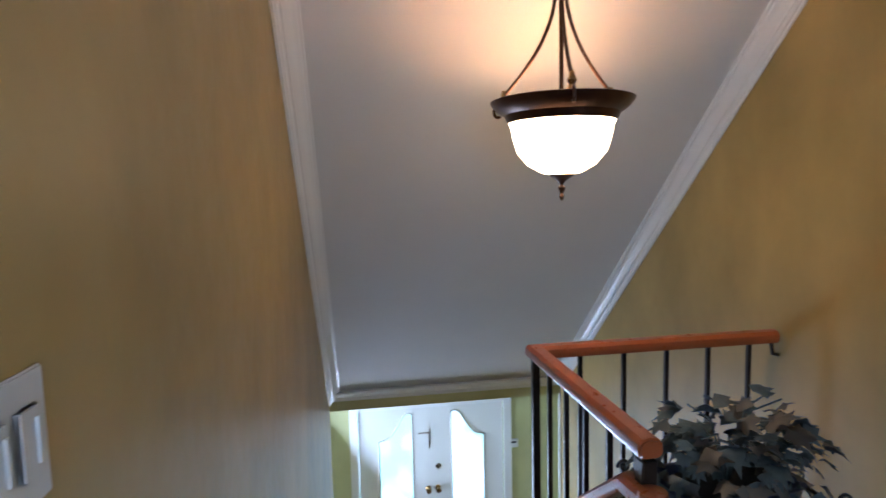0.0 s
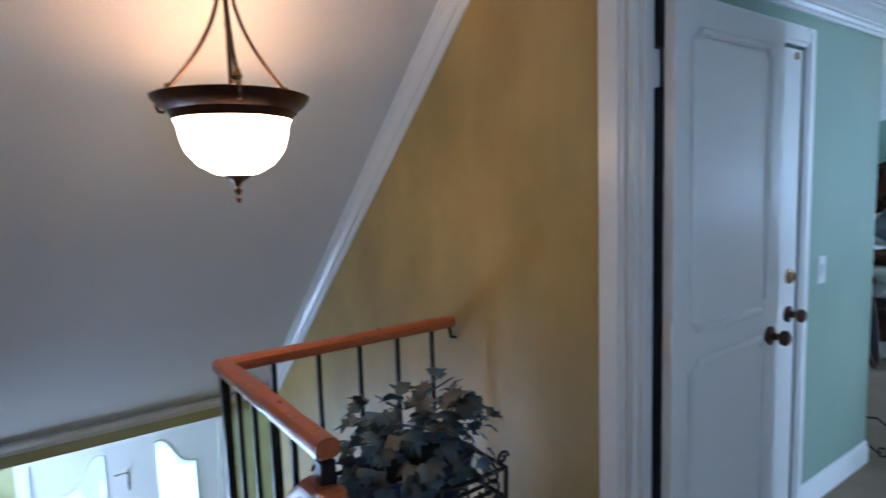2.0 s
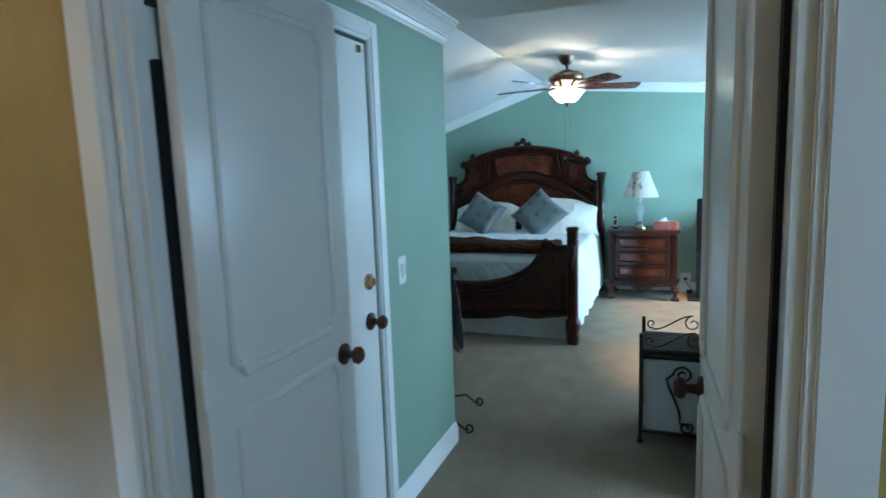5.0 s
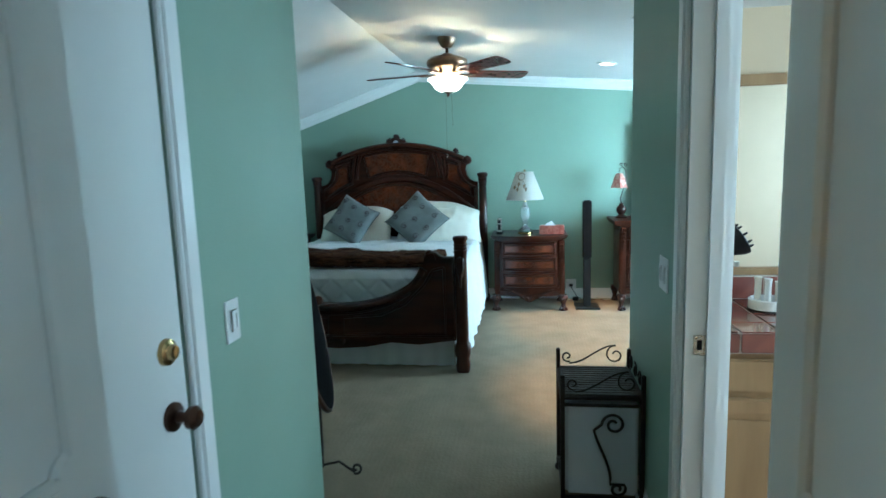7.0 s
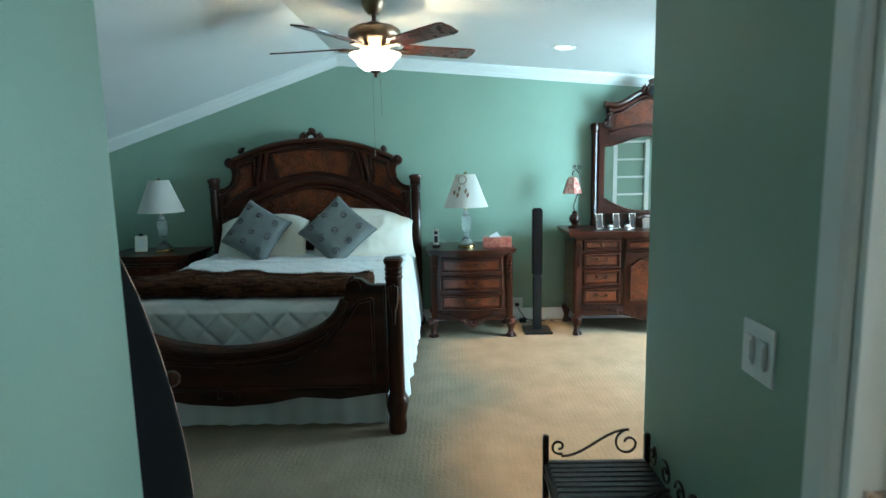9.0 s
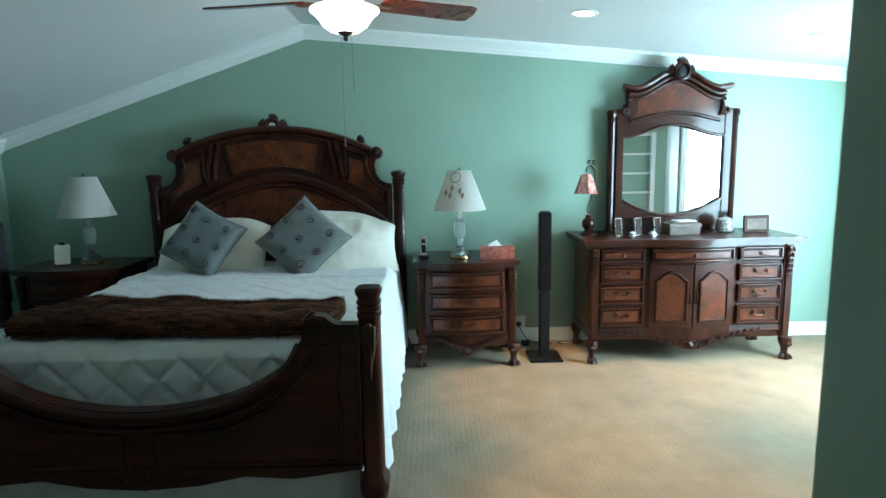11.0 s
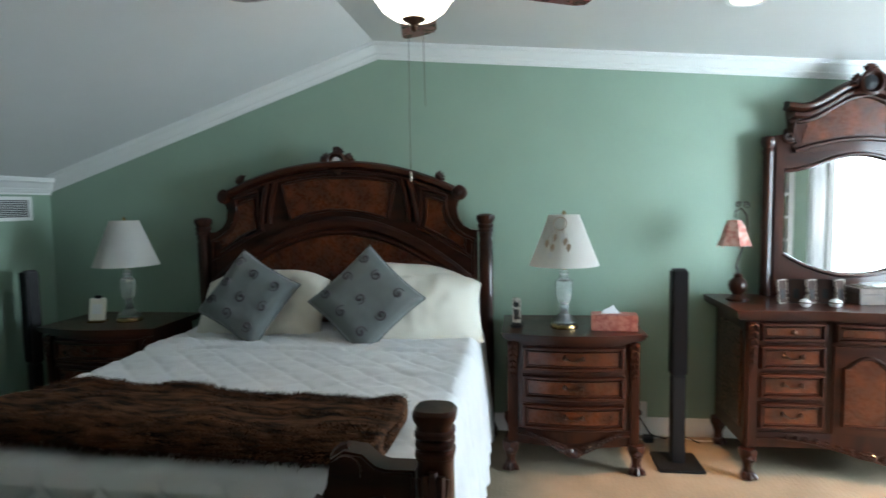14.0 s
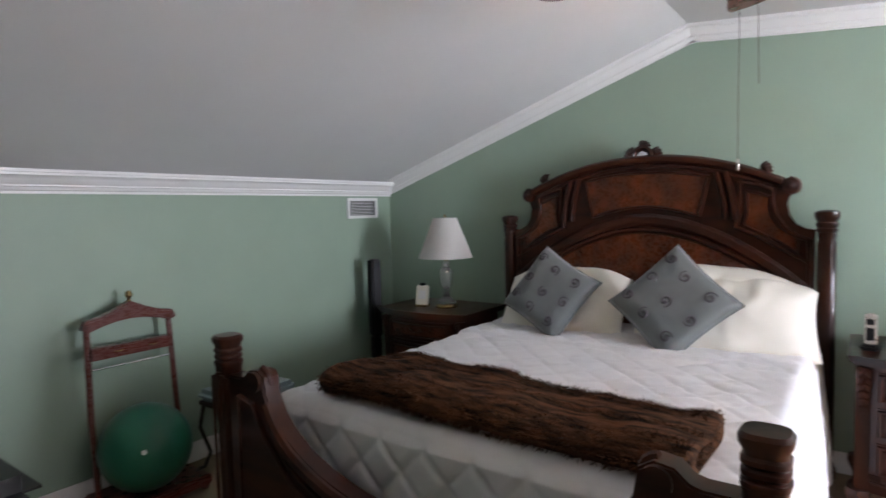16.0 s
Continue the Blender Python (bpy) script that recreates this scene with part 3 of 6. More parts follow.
def front_door(name, m, mirror):
    d = thing(name, "white front door with a shaped glass light", "door", m)
    w, h = 0.74, 2.04
    # shaped light: straight sides, scalloped head rising to one side
    u0, u1, z0, z1 = 0.20, 0.54, 0.95, 1.70
    head = []
    for i in range(13):
        f = i / 12
        u = u0 + (u1 - u0) * f
        head.append((u, z1 + 0.26 * (0.5 - 0.5 * math.cos(math.pi * min(1, max(0, (f - 0.15) / 0.7)))) + 0.015 * math.sin(f * 9)))
    hole = [(u0, z0)] + head + [(u1, z0)]
    if mirror:
        hole = [(w - u, z) for u, z in hole][::-1]
        head = [(w - u, z) for u, z in head][::-1]
        u0, u1 = w - 0.54, w - 0.20
    put = lambda u, v, t: (u, t, v)
    bm = bmesh.new()
    box(bm, 0, u0, -0.022, 0.022, 0, h)
    box(bm, u1, w, -0.022, 0.022, 0, h)
    box(bm, u0, u1, -0.022, 0.022, 0, z0)
    prism(bm, head + [(u1, h), (u0, h)], -0.022, 0.022, put)
    part("leaf", bm, DOOR_PAINT, d)
    pane = part("glass", prismed(hole, -0.004, 0.004, put), RIPPLE, d, "rippled glass light")
    pane.visible_shadow = False
    part("glass_bead", stripped(hole + hole[:1], 0.018, 0.012, lambda u, v, t: (u, -0.022 - t, v)), DOOR_PAINT, d)
    return d


left_door = front_door("front_door", pose(2.345, 6.24, -2.735), False)
right_door = front_door("front_door", pose(3.085, 6.24, -2.735), True)
part("lever", tubed([(0.71, -0.022, 1.78), (0.71, -0.07, 1.78), (0.66, -0.075, 1.785), (0.60, -0.07, 1.78)], 0.008), NICKEL, left_door, "steel surface bolt")
part("bolt_bar", boxed(0.705, 0.715, -0.035, -0.022, 1.6, 1.8), NICKEL, left_door)
part("deadbolt", lathed([(0.03, 0), (0.028, 0.012), (0.001, 0.014)], 16), NICKEL, right_door, m=pose(0.06, -0.022, 1.40, 90, 0, 0))
for d, u in ((left_door, 0.69), (right_door, 0.05)):
    part("handle", lathed([(0.03, 0), (0.012, 0.012), (0.012, 0.04), (0.028, 0.05), (0.026, 0.07), (0.001, 0.075)], 16), BRASS, d, "brass handle", m=pose(u, -0.022, 1.17, 90, 0, 0))
thermostat = thing("thermostat", "small white thermostat on the wall", "thermostat", pose(3.93, 6.2, -1.15))
part("case", boxed(-0.05, 0.05, -0.025, 0, -0.045, 0.045, 0.006), PLATE, thermostat)
part("display", boxed(-0.02, 0.03, -0.027, -0.0255, 0.005, 0.025), BLACK, thermostat)
tagged(finish("backdrop_garden", boxed(-2, 8, 9.0, 9.05, -4, 2), GARDEN), "bright garden beyond the front doors", "backdrop", "", "structure")
tagged(finish("backdrop_sky", boxed(-9, 14, -4.2, -4.15, -1, 4), OUTSIDE), "bright daylight beyond the glazed door and bathroom window", "backdrop", "", "structure")


def sash_window(name, x0, x1, z0, z1, y, split, label):
    w = thing(name, label, "window", pose(0, y, 0))
    tagged(w, kind="structure")
    bm = bmesh.new()
    t = 0.045
    for c in ((x0, x0 + t, z0, z1), (x1 - t, x1, z0, z1), (x0 + t, x1 - t, z0, z0 + t), (x0 + t, x1 - t, z1 - t, z1)):
        box(bm, c[0], c[1], -0.03, 0.03, c[2], c[3], 0.003)
    part("window_frame", bm, TRIM, w)
    n = split
    for i in range(n):
        a, b = x0 + t + (x1 - x0 - 2 * t) * i / n, x0 + t + (x1 - x0 - 2 * t) * (i + 1) / n
        if i:
            part("mullion", boxed(a - 0.02, a + 0.02, -0.025, 0.025, z0 + t, z1 - t, 0.003), TRIM, w)
        g = part("pane", boxed(a + (0.02 if i else 0), b - (0.02 if i < n - 1 else 0), -0.003, 0.003, z0 + t, z1 - t), PANE, w)
        g.visible_shadow = False
    return w


sash_window("window_1", 6.61, 9.72, 0.0, 1.93, -2.34, 2, "white-framed sliding glass door behind sheer curtains")
# unseen window, added to hold the landing fill lamp
sash_window("added_window", 2.25, 3.05, 0.9, 2.0, -1.26, 1, "white-framed window added behind the landing, out of view")
sash_window("window_2", 4.65, 5.75, 0.95, 1.9, -2.34, 1, "white-framed bathroom window")
blocks("trim_bath_window", TRIM, [(4.58, 4.65, -2.28, -2.255, 0.95, 1.97), (5.75, 5.82, -2.28, -2.255, 0.95, 1.97), (4.65, 5.75, -2.28, -2.255, 1.9, 1.97), (4.57, 5.83, -2.28, -2.23, 0.91, 0.95)], "white window casing")


def curtain(x0, x1, y, z0, z1):
    c = thing("sheer_curtain", "white floor-length sheer curtain, brightly backlit", "curtain", group="curtains at the glazed door")
    bm = bmesh.new()
    n = int((x1 - x0) / 0.012)
    rows = []
    for i in range(n + 1):
        x = x0 + (x1 - x0) * i / n
        ph = x * 44 + 1.6 * math.sin(x * 7)
        rows.append([bm.verts.new((x, y + 0.026 * math.sin(ph) * (0.5 + 0.5 * k / 3), z1 + (z0 - z1) * k / 3)) for k in range(4)])
    for a, b in zip(rows, rows[1:]):
        for k in range(3):
            bm.faces.new((a[k], b[k], b[k + 1], a[k + 1]))
    part("fabric", bm, SHEER, c)
    return c


curtain(9.05, 9.70, -2.235, 0.015, 1.88)
curtain(6.60, 6.96, -2.14, 0.015, 1.88)
rail = thing("curtain_rail", "white curtain rail over the glazed door", "curtain rail")
part("rail", boxed(6.57, 9.82, -2.265, -2.10, 1.88, 1.92, 0.006), TRIM, rail)
for cx in (6.75, 8.3, 9.74):
    part("bracket", boxed(cx - 0.015, cx + 0.015, -2.28, -2.262, 1.87, 1.93), TRIM, rail)



# ---- bedroom: the bed ----
BED_Y = 2.17


def face_x(x):
    """Maps a flat face (u along y, v up, w towards the room) at x that looks to -x."""
    return lambda u, v, w: (x - w, u, v)


def post(parent, x, y, height, w=0.085, label=""):
    h = height
    p = part("post", lathed([(w * 0.50, 0.0), (w * 0.62, 0.012), (w * 0.66, 0.05), (w * 0.5, 0.085), (w * 0.42, 0.10), (w * 0.46, 0.13), (w * 0.46, h - 0.17), (w * 0.40, h - 0.15), (w * 0.46, h - 0.135),
                              (w * 0.46, h - 0.115), (w * 0.52, h - 0.11), (w * 0.52, h - 0.095), (w * 0.47, h - 0.09), (w * 0.53, h - 0.08), (w * 0.53, h - 0.065), (w * 0.47, h - 0.06),
                              (w * 0.56, h - 0.045), (w * 0.62, h - 0.03), (w * 0.60, h - 0.012), (w * 0.40, h - 0.003), (0.001, h)], 28, at=(x, y, 0), wave=0.025, waves=14), WOODV, parent, label)
    return p


def foot_post(parent, x, y, height, w):
    """Footboard post: eight-sided two-tier capital, half-round shaft with a carved leaf, swollen foot."""
    h = height
    p = part("post", lathed([(w * 0.46, 0.0), (w * 0.52, 0.012), (w * 0.56, 0.05), (w * 0.50, 0.10), (w * 0.60, 0.135), (w * 0.64, 0.165), (w * 0.58, 0.195), (w * 0.47, 0.215), (w * 0.45, 0.24), (w * 0.45, h - 0.125),
                             (w * 0.48, h - 0.12), (w * 0.47, h - 0.10)], 32, at=(x, y, 0), wave=-0.10, waves=4), WOODV, parent)
    rings = [(0.44, 0.122), (0.50, 0.114), (0.50, 0.103), (0.42, 0.097), (0.49, 0.089), (0.49, 0.080), (0.43, 0.074), (0.50, 0.066), (0.50, 0.057), (0.44, 0.050), (0.46, 0.040), (0.54, 0.026), (0.55, 0.012), (0.47, 0.003)]
    part("capital", lathed([(w * r, h - d) for r, d in rings] + [(0.001, h - 0.001)], 40, at=(x, y, 0), wave=-0.07, waves=4), WOODV, p, "ringed square capital")
    fx = face_x(x - w * 0.45)
    bm = bmesh.new()
    for k, (du, top, low) in enumerate(((0.0, 0.14, 0.36), (0.017, 0.15, 0.29), (-0.017, 0.15, 0.29), (0.030, 0.16, 0.24), (-0.030, 0.16, 0.24))):
        d0 = -0.012 if abs(du) > 0.02 else 0.0
        tube(bm, [fx(y + du * (1 - 0.5 * f), h - top - (low - top) * f, d0 + 0.004 * math.sin(math.pi * f)) for f in (0, 0.2, 0.4, 0.6, 0.8, 1.0)], 0.0125, 6, lambda f: 0.5 + 0.8 * math.sin(math.pi * min(1, 0.15 + f * 0.85)))
    part("leaf_carving", bm, WOODV, p)
    part("edge_bead", tubed([(x - w * 0.40, y + 0.048, 0.24), (x - w * 0.40, y + 0.048, h - 0.16)], 0.006, 6), WOODV, p)
    return p


def leaf_cluster(bm, put, cu, cv, size, n=7, start=0.0):
    """Carved acanthus: a fan of small curled lobes."""
    for i in range(n):
        a = start + (i - (n - 1) / 2) * 0.42
        pts = [put(cu + size * f * math.cos(a + 0.5 * f), cv + size * f * math.sin(a + 0.5 * f), 0.004 + 0.012 * math.sin(math.pi * f)) for f in (0, 0.25, 0.5, 0.75, 1.0)]
        tube(bm, pts, size * 0.17, 6, lambda f: 0.5 + 1.0 * math.sin(math.pi * min(1, f * 0.9 + 0.1)))
    return bm


def arch(u):
    return 1.715 - 0.175 * (abs(u) / 0.735) ** 2.1


def head_outline():
    half = [(0.86, 0.30), (0.86, 1.285), (0.82, 1.29), (0.775, 1.315), (0.745, 1.36), (0.735, 1.42), (0.742, 1.455), (0.765, 1.48), (0.772, 1.515), (0.755, 1.545), (0.72, 1.55)]
    top = [(0.70 - 0.70 * i / 14, arch(0.70 - 0.70 * i / 14)) for i in range(15)]
    side = half + top
    return [(u, v) for u, v in side] + [(-u, v) for u, v in side[::-1][1:]]


def inner_arch(u, top=1.30, drop=0.36, half=0.80):
    return top - drop * (abs(u) / half) ** 1.9


def sweep_u(f, a, b, n=24):
    return [(a + (b - a) * i / n, f(a + (b - a) * i / n)) for i in range(n + 1)]


def bed():
    b = thing("bed", "carved dark mahogany panel bed with burl inlays", "bed", pose(0, BED_Y, 0))
    head = part("headboard", prismed(head_outline(), 9.985, 10.045), WOOD, b, bevel_label("arched headboard"))
    put = face_x(9.985)
    # rim mouldings that follow the outline
    part("rim_moulding", stripped(sweep_u(lambda u: arch(u) - 0.018, -0.715, 0.715, 36), 0.05, 0.045, put), WOOD, head)
    part("rim_moulding", stripped(sweep_u(lambda u: arch(u) - 0.060, -0.66, 0.66, 36), 0.022, 0.022, put), WOOD, head)
    for top, w, d in ((1.345, 0.07, 0.032), (1.29, 0.03, 0.024)):
        part("arch_moulding", stripped(sweep_u(lambda u: inner_arch(u, top), -0.83, 0.83, 40), w, d, put), WOOD, head)
    # burl panels
    low = [(-0.78, 0.70)] + sweep_u(lambda u: inner_arch(u, 1.262), -0.78, 0.78, 30) + [(0.78, 0.70)]
    part("burl_panel", prismed(low, 9.975, 9.986), BURL, head, "arched burl veneer panel")
    mid = sweep_u(lambda u: arch(u) - 0.095, -0.36, 0.36, 16) + sweep_u(lambda u: inner_arch(u, 1.42), 0.31, -0.31, 16)
    part("burl_panel", prismed(mid, 9.976, 9.986), BURL, head, "burl veneer panel")
    part("panel_moulding", stripped(mid + mid[:1], 0.018, 0.02, put), WOOD, head)
    for s in (-1, 1):
        side = [(s * u, v) for u, v in ((0.515, 1.545), (0.60, 1.525), (0.672, 1.495), (0.668, 1.43), (0.685, 1.36), (0.725, 1.295), (0.785, 1.25), (0.835, 1.232), (0.835, 1.115), (0.74, 1.175), (0.62, 1.245), (0.50, 1.30), (0.52, 1.40))]
        mu, mv = s * 0.64, 1.33
        inner = [(mu + (u - mu) * 0.74, mv + (v - mv) * 0.76) for u, v in side]
        part("burl_panel", prismed(inner, 9.974, 9.986), BURL, head, "burl veneer panel")
        part("panel_moulding", stripped(side + side[:1], 0.026, 0.026, put), WOOD, head)
        part("panel_moulding", stripped(inner + inner[:1], 0.018, 0.022, put), WOOD, head)
        for u0, w in ((0.40, 0.03), (0.445, 0.042)):
            part("rib_moulding", stripped([(s * (u0 + 0.05 * math.sin(1.4 * f)), 1.60 - 0.26 * f) for f in [i / 8 for i in range(9)]], w, 0.034, put), WOOD, head)
        # scrolled ear and carving
        ear = tubed([put(s * u, v, 0.012) for u, v in spiral(0.745, 1.512, 0.038, 1.6, 1.6, -1)], 0.013)
        part("scroll", ear, WOOD, head)
        part("ear_roll", lathed([(0.03, -0.006), (0.044, 0.0), (0.047, 0.02), (0.044, 0.07), (0.036, 0.082), (0.02, 0.086), (0.012, 0.094), (0.001, 0.096)], 20), WOOD, head, m=pose(10.045, s * 0.752, 1.513, 0, -90, 0))
        part("carving", leaf_cluster(bmesh.new(), put, s * 0.62, 1.60, 0.05, 5, 0.6 if s > 0 else 2.4), WOOD, head)
        part("stile_moulding", stripped([(s * 0.835, 0.7), (s * 0.835, 1.24)], 0.02, 0.018, put), WOOD, head)
    crest = part("crest", lathed([(0.045, -0.012), (0.062, 0.0), (0.066, 0.016), (0.05, 0.022), (0.04, 0.012), (0.036, 0.0), (0.030, -0.006)], 24), WOOD, head, "oval crest with carved leaves", m=pose(9.975, 0, 1.715, 0, -90, 0))
    part("cabochon", lathed([(0.036, 0), (0.03, 0.008), (0.001, 0.012)], 20), MIRROR, crest, "small mirrored cabochon", m=pose(0, 0, 0.002))
    for u, v, size, n, a in ((0, 1.765, 0.046, 5, math.pi / 2), (0.055, 1.72, 0.056, 5, 0.1), (-0.055, 1.72, 0.056, 5, math.pi - 0.6), (0, 1.67, 0.046, 4, -math.pi / 2)):
        part("carving", leaf_cluster(bmesh.new(), put, u, v, size, n, a), WOOD, head)
    for s in (-1, 1):
        post(b, 10.0, s * 0.91, 1.385, 0.09)
    # footboard
    def dip(u):
        a = min(abs(u) / 0.665, 0.999)
        return 0.495 + 0.345 * (1 - math.sqrt(1 - a * a))

    n = 40
    top = [(-0.655 + 1.31 * i / n, dip(-0.655 + 1.31 * i / n)) for i in range(n + 1)]
    ear = [(0.665, 0.845), (0.70, 0.868), (0.745, 0.862), (0.775, 0.835), (0.80, 0.828), (0.87, 0.828)]
    outline = [(-u, v) for u, v in ear[::-1]] + top + ear + [(0.87, 0.235), (0.60, 0.20), (0.40, 0.215), (0.22, 0.18), (0, 0.165), (-0.22, 0.18), (-0.40, 0.215), (-0.60, 0.20), (-0.87, 0.235)]
    foot = part("footboard", prismed(outline, 7.755, 7.825, bevel=0.006), WOOD, b, "scooped footboard with scrolled ends")
    fput = face_x(7.755)
    part("rim_moulding", stripped([(u, v - 0.028) for u, v in top], 0.05, 0.022, fput), WOOD, foot)
    part("rim_moulding", stripped([(u, v - 0.07) for u, v in top[3:-3]], 0.016, 0.014, fput), WOOD, foot)
    for s in (-1, 1):
        fp = [(s * 0.80, 0.76), (s * 0.72, 0.74), (s * 0.66, 0.64), (s * 0.52, 0.50), (s * 0.34, 0.42), (s * 0.06, 0.40), (s * 0.06, 0.28), (s * 0.80, 0.28)]
        part("burl_panel", prismed(fp, 7.748, 7.7555), WOOD, foot)
        part("panel_moulding", stripped(fp + fp[:1], 0.02, 0.016, fput), WOOD, foot)
        part("scroll", tubed([(7.79, s * u, v) for u, v in spiral(0.708, 0.825, 0.042, 1.5, 1.6, 1)], 0.016), WOOD, foot)
        part("scroll_roll", tubed([(7.745, s * 0.708, 0.826), (7.835, s * 0.708, 0.826)], 0.036, 16), WOOD, foot)
    part("base_rail", boxed(7.742, 7.838, -0.87, 0.87, 0.235, 0.27, 0.01), WOOD, foot)
    for s, a in ((1, 0.0), (-1, math.pi - 0.4)):
        part("carving", leaf_cluster(bmesh.new(), fput, s * 0.03, 0.235, 0.035, 5, a), WOOD, foot)
    for s in (-1, 1):
        foot_post(b, 7.79, s * 0.915, 0.975, 0.10)
        part("side_rail", boxed(7.83, 9.985, s * 0.885 - 0.02, s * 0.885 + 0.02, 0.22, 0.42, 0.006), WOOD, b)
    part("mattress", boxed(8.03, 9.96, -0.79, 0.79, 0.33, 0.66, 0.05), QUILT, b)
    # skirt with soft pleats, a length for each open side
    path = [(7.86 + 2.1 * i / 90, -0.855) for i in range(91)]
    front = [(7.868, -0.84 + 1.68 * i / 90) for i in range(91)]
    for line, axis in ((path, 1), ([(x, -y) for x, y in path], 1), (front, 0)):
        bm = bmesh.new()
        prev = None
        for i, (x, y) in enumerate(line):
            d = 0.008 * math.sin(i * 0.9) + 0.004 * math.sin(i * 0.37)
            a = bm.verts.new((x + (d if axis == 0 else 0), y + (d if axis else 0), 0.012))
            c = bm.verts.new((x, y, 0.34))
            if prev:
                bm.faces.new((prev[0], a, c, prev[1]))
            prev = (a, c)
        part("skirt", bm, SKIRT, b, "white pleated bed skirt")
    return b


def bevel_label(text):
    return text + " of dark wood"


bed()


def quilt():
    """Diamond-stitched coverlet that hangs over the sides and the foot."""
    q = thing("coverlet", "white diamond-quilted coverlet spread over the bed", "coverlet", pose(0, BED_Y, 0))
    bm = bmesh.new()
    L0, L1, W, top = 7.96, 9.86, 0.86, 0.705
    nu, nv = 210, 240
    drop = 0.60
    grid = []
    for i in range(nu + 1):
        row = []
        s = -0.42 + (L1 - L0 + 0.42) * i / nu
        for j in range(nv + 1):
            t = -(W + drop) + 2 * (W + drop) * j / nv
            # rounded over the edges
            def over(d, r=0.06):
                if d <= 0:
                    return 0.0, 0.0
                a = min(d / r, math.pi / 2)
                return r * math.sin(a), r * (1 - math.cos(a)) + max(0, d - r * math.pi / 2)
            du, zu = over(-s)
            dt, zt = over(abs(t) - W + 0.03)
            x = L0 + max(s, 0) + 0.055 - du
            lean = 0.07 * zt
            y = math.copysign(min(abs(t), W - 0.03) + dt + lean, t)
            z = top - zu - zt
            if zt > 0.05:
                fold = (0.022 * math.sin(x * 13 + 1.1 * math.sin(x * 5)) + 0.010 * math.sin(x * 31)) * min(1, zt / 0.35)
                y += math.copysign(fold, t)
            if x > 9.3:
                z += 0.012
            k = 10.5
            a1, a2 = (s + t) * k, (s - t) * k
            pil = min(abs(math.sin(a1 * math.pi / 2)), abs(math.sin(a2 * math.pi / 2)))
            puff = 0.008 * min(1.0, pil * 2.2) ** 0.6
            wr = 0.007 * noise.noise(Vector((x * 4, t * 4, 0))) + 0.006 * noise.noise(Vector((x * 15, t * 11, 3)))
            z += (puff + wr) * (1 if zt < 0.05 and zu < 0.05 else 0.15)
            if zt > 0.05:
                y += math.copysign(puff * 0.8, t)
            if zu > 0.05:
                x -= puff * 2.2
            if zu > 0.03 and zt > 0.03:
                z = top - max(zu, zt) + puff * 0.1
                x = max(x, L0 + 0.0)
            row.append(bm.verts.new((max(x, 7.835) if zu > 0 else x, y, max(z, 0.075 + 0.03 * math.sin(x * 5)))))
        grid.append(row)
    for i in range(nu):
        for j in range(nv):
            bm.faces.new((grid[i][j], grid[i + 1][j], grid[i + 1][j + 1], grid[i][j + 1]))
    part("quilting", bm, QUILT, q, smooth=80)


quilt()


def cushion_mesh(w, h, d, seed, n=20, pinch=0.10, soft=0.42, droop=0.0, rumple=1.0):
    bm = bmesh.new()
    sides = []
    for s in (1, -1):
        grid = []
        for i in range(n + 1):
            row = []
            for j in range(n + 1):
                u, v = -1 + 2 * i / n, -1 + 2 * j / n
                e = max(0, (1 - u ** 4) * (1 - v ** 4)) ** soft
                pu = u * (1 - pinch * (1 - v * v))
                pv = v * (1 - pinch * (1 - u * u))
                pu *= 1 - 2 * droop * v ** 6
                pv *= 1 - 1.6 * droop * u ** 6
                wrk = rumple * 0.06 * noise.noise(Vector((u * 2.2 + seed, v * 2.2, s))) * e + 0.010 * noise.noise(Vector((u * 6 + seed, v * 6, s))) * e
                row.append(bm.verts.new((pu * w / 2 - droop * abs(v) ** 3 * (0.4 + 0.6 * (u > 0) * u), pv * h / 2, s * d / 2 * e * (1 + wrk * 4))))
            grid.append(row)
        for i in range(n):
            for j in range(n):
                q = (grid[i][j], grid[i + 1][j], grid[i + 1][j + 1], grid[i][j + 1])
                bm.faces.new(q if s > 0 else q[::-1])
    bmesh.ops.remove_doubles(bm, verts=bm.verts, dist=0.0006)
    return bm


def paisley(bm, cx, cy, size, turn, z):
    pts = spiral(0, 0, size, 1.2, turn, 1, 20, 0.12)
    tube(bm, [(cx + u, cy + v, z(cx + u, cy + v) + 0.001) for u, v in pts], 0.0055, 6, lambda f: 0.5 + 1.2 * f)


def throw_cushion(m, seed, w):
    c = thing("throw_cushion", "slate grey satin cushion with plum paisley motifs, propped on a corner", "cushion", m, "slate cushions on the bed")
    d = 0.15
    part("cover", cushion_mesh(w, w, d, seed, 32, 0.07, rumple=0.35), SATIN, c, smooth=80)
    k = w / 0.43
    edge = [(-1 + 2 * i / 12) for i in range(13)]
    rim = [(u, -1) for u in edge] + [(1, v) for v in edge[1:]] + [(-u, 1) for u in edge[1:]] + [(-1, -v) for v in edge[1:]]
    part("piping", tubed([(u * (1 - 0.07 * (1 - v * v)) * w / 2, v * (1 - 0.07 * (1 - u * u)) * w / 2, 0) for u, v in rim], 0.0045, 6), SATIN, c)
    zf = lambda x, y: d / 2 * max(0, (1 - (2 * x / w) ** 4) * (1 - (2 * y / w) ** 4)) ** 0.42
    for i, (px, py) in enumerate(((-0.13, 0.13), (0.02, 0.13), (0.15, 0.12), (-0.14, 0.0), (0.0, 0.02), (0.14, -0.01), (-0.12, -0.13), (0.03, -0.12), (0.15, -0.14))):
        bm = bmesh.new()
        paisley(bm, px * k, py * k, 0.034, seed + i * 1.1, zf)
        part("paisley_motif", bm, MOTIF, c, "plum embroidered paisley")
    return c


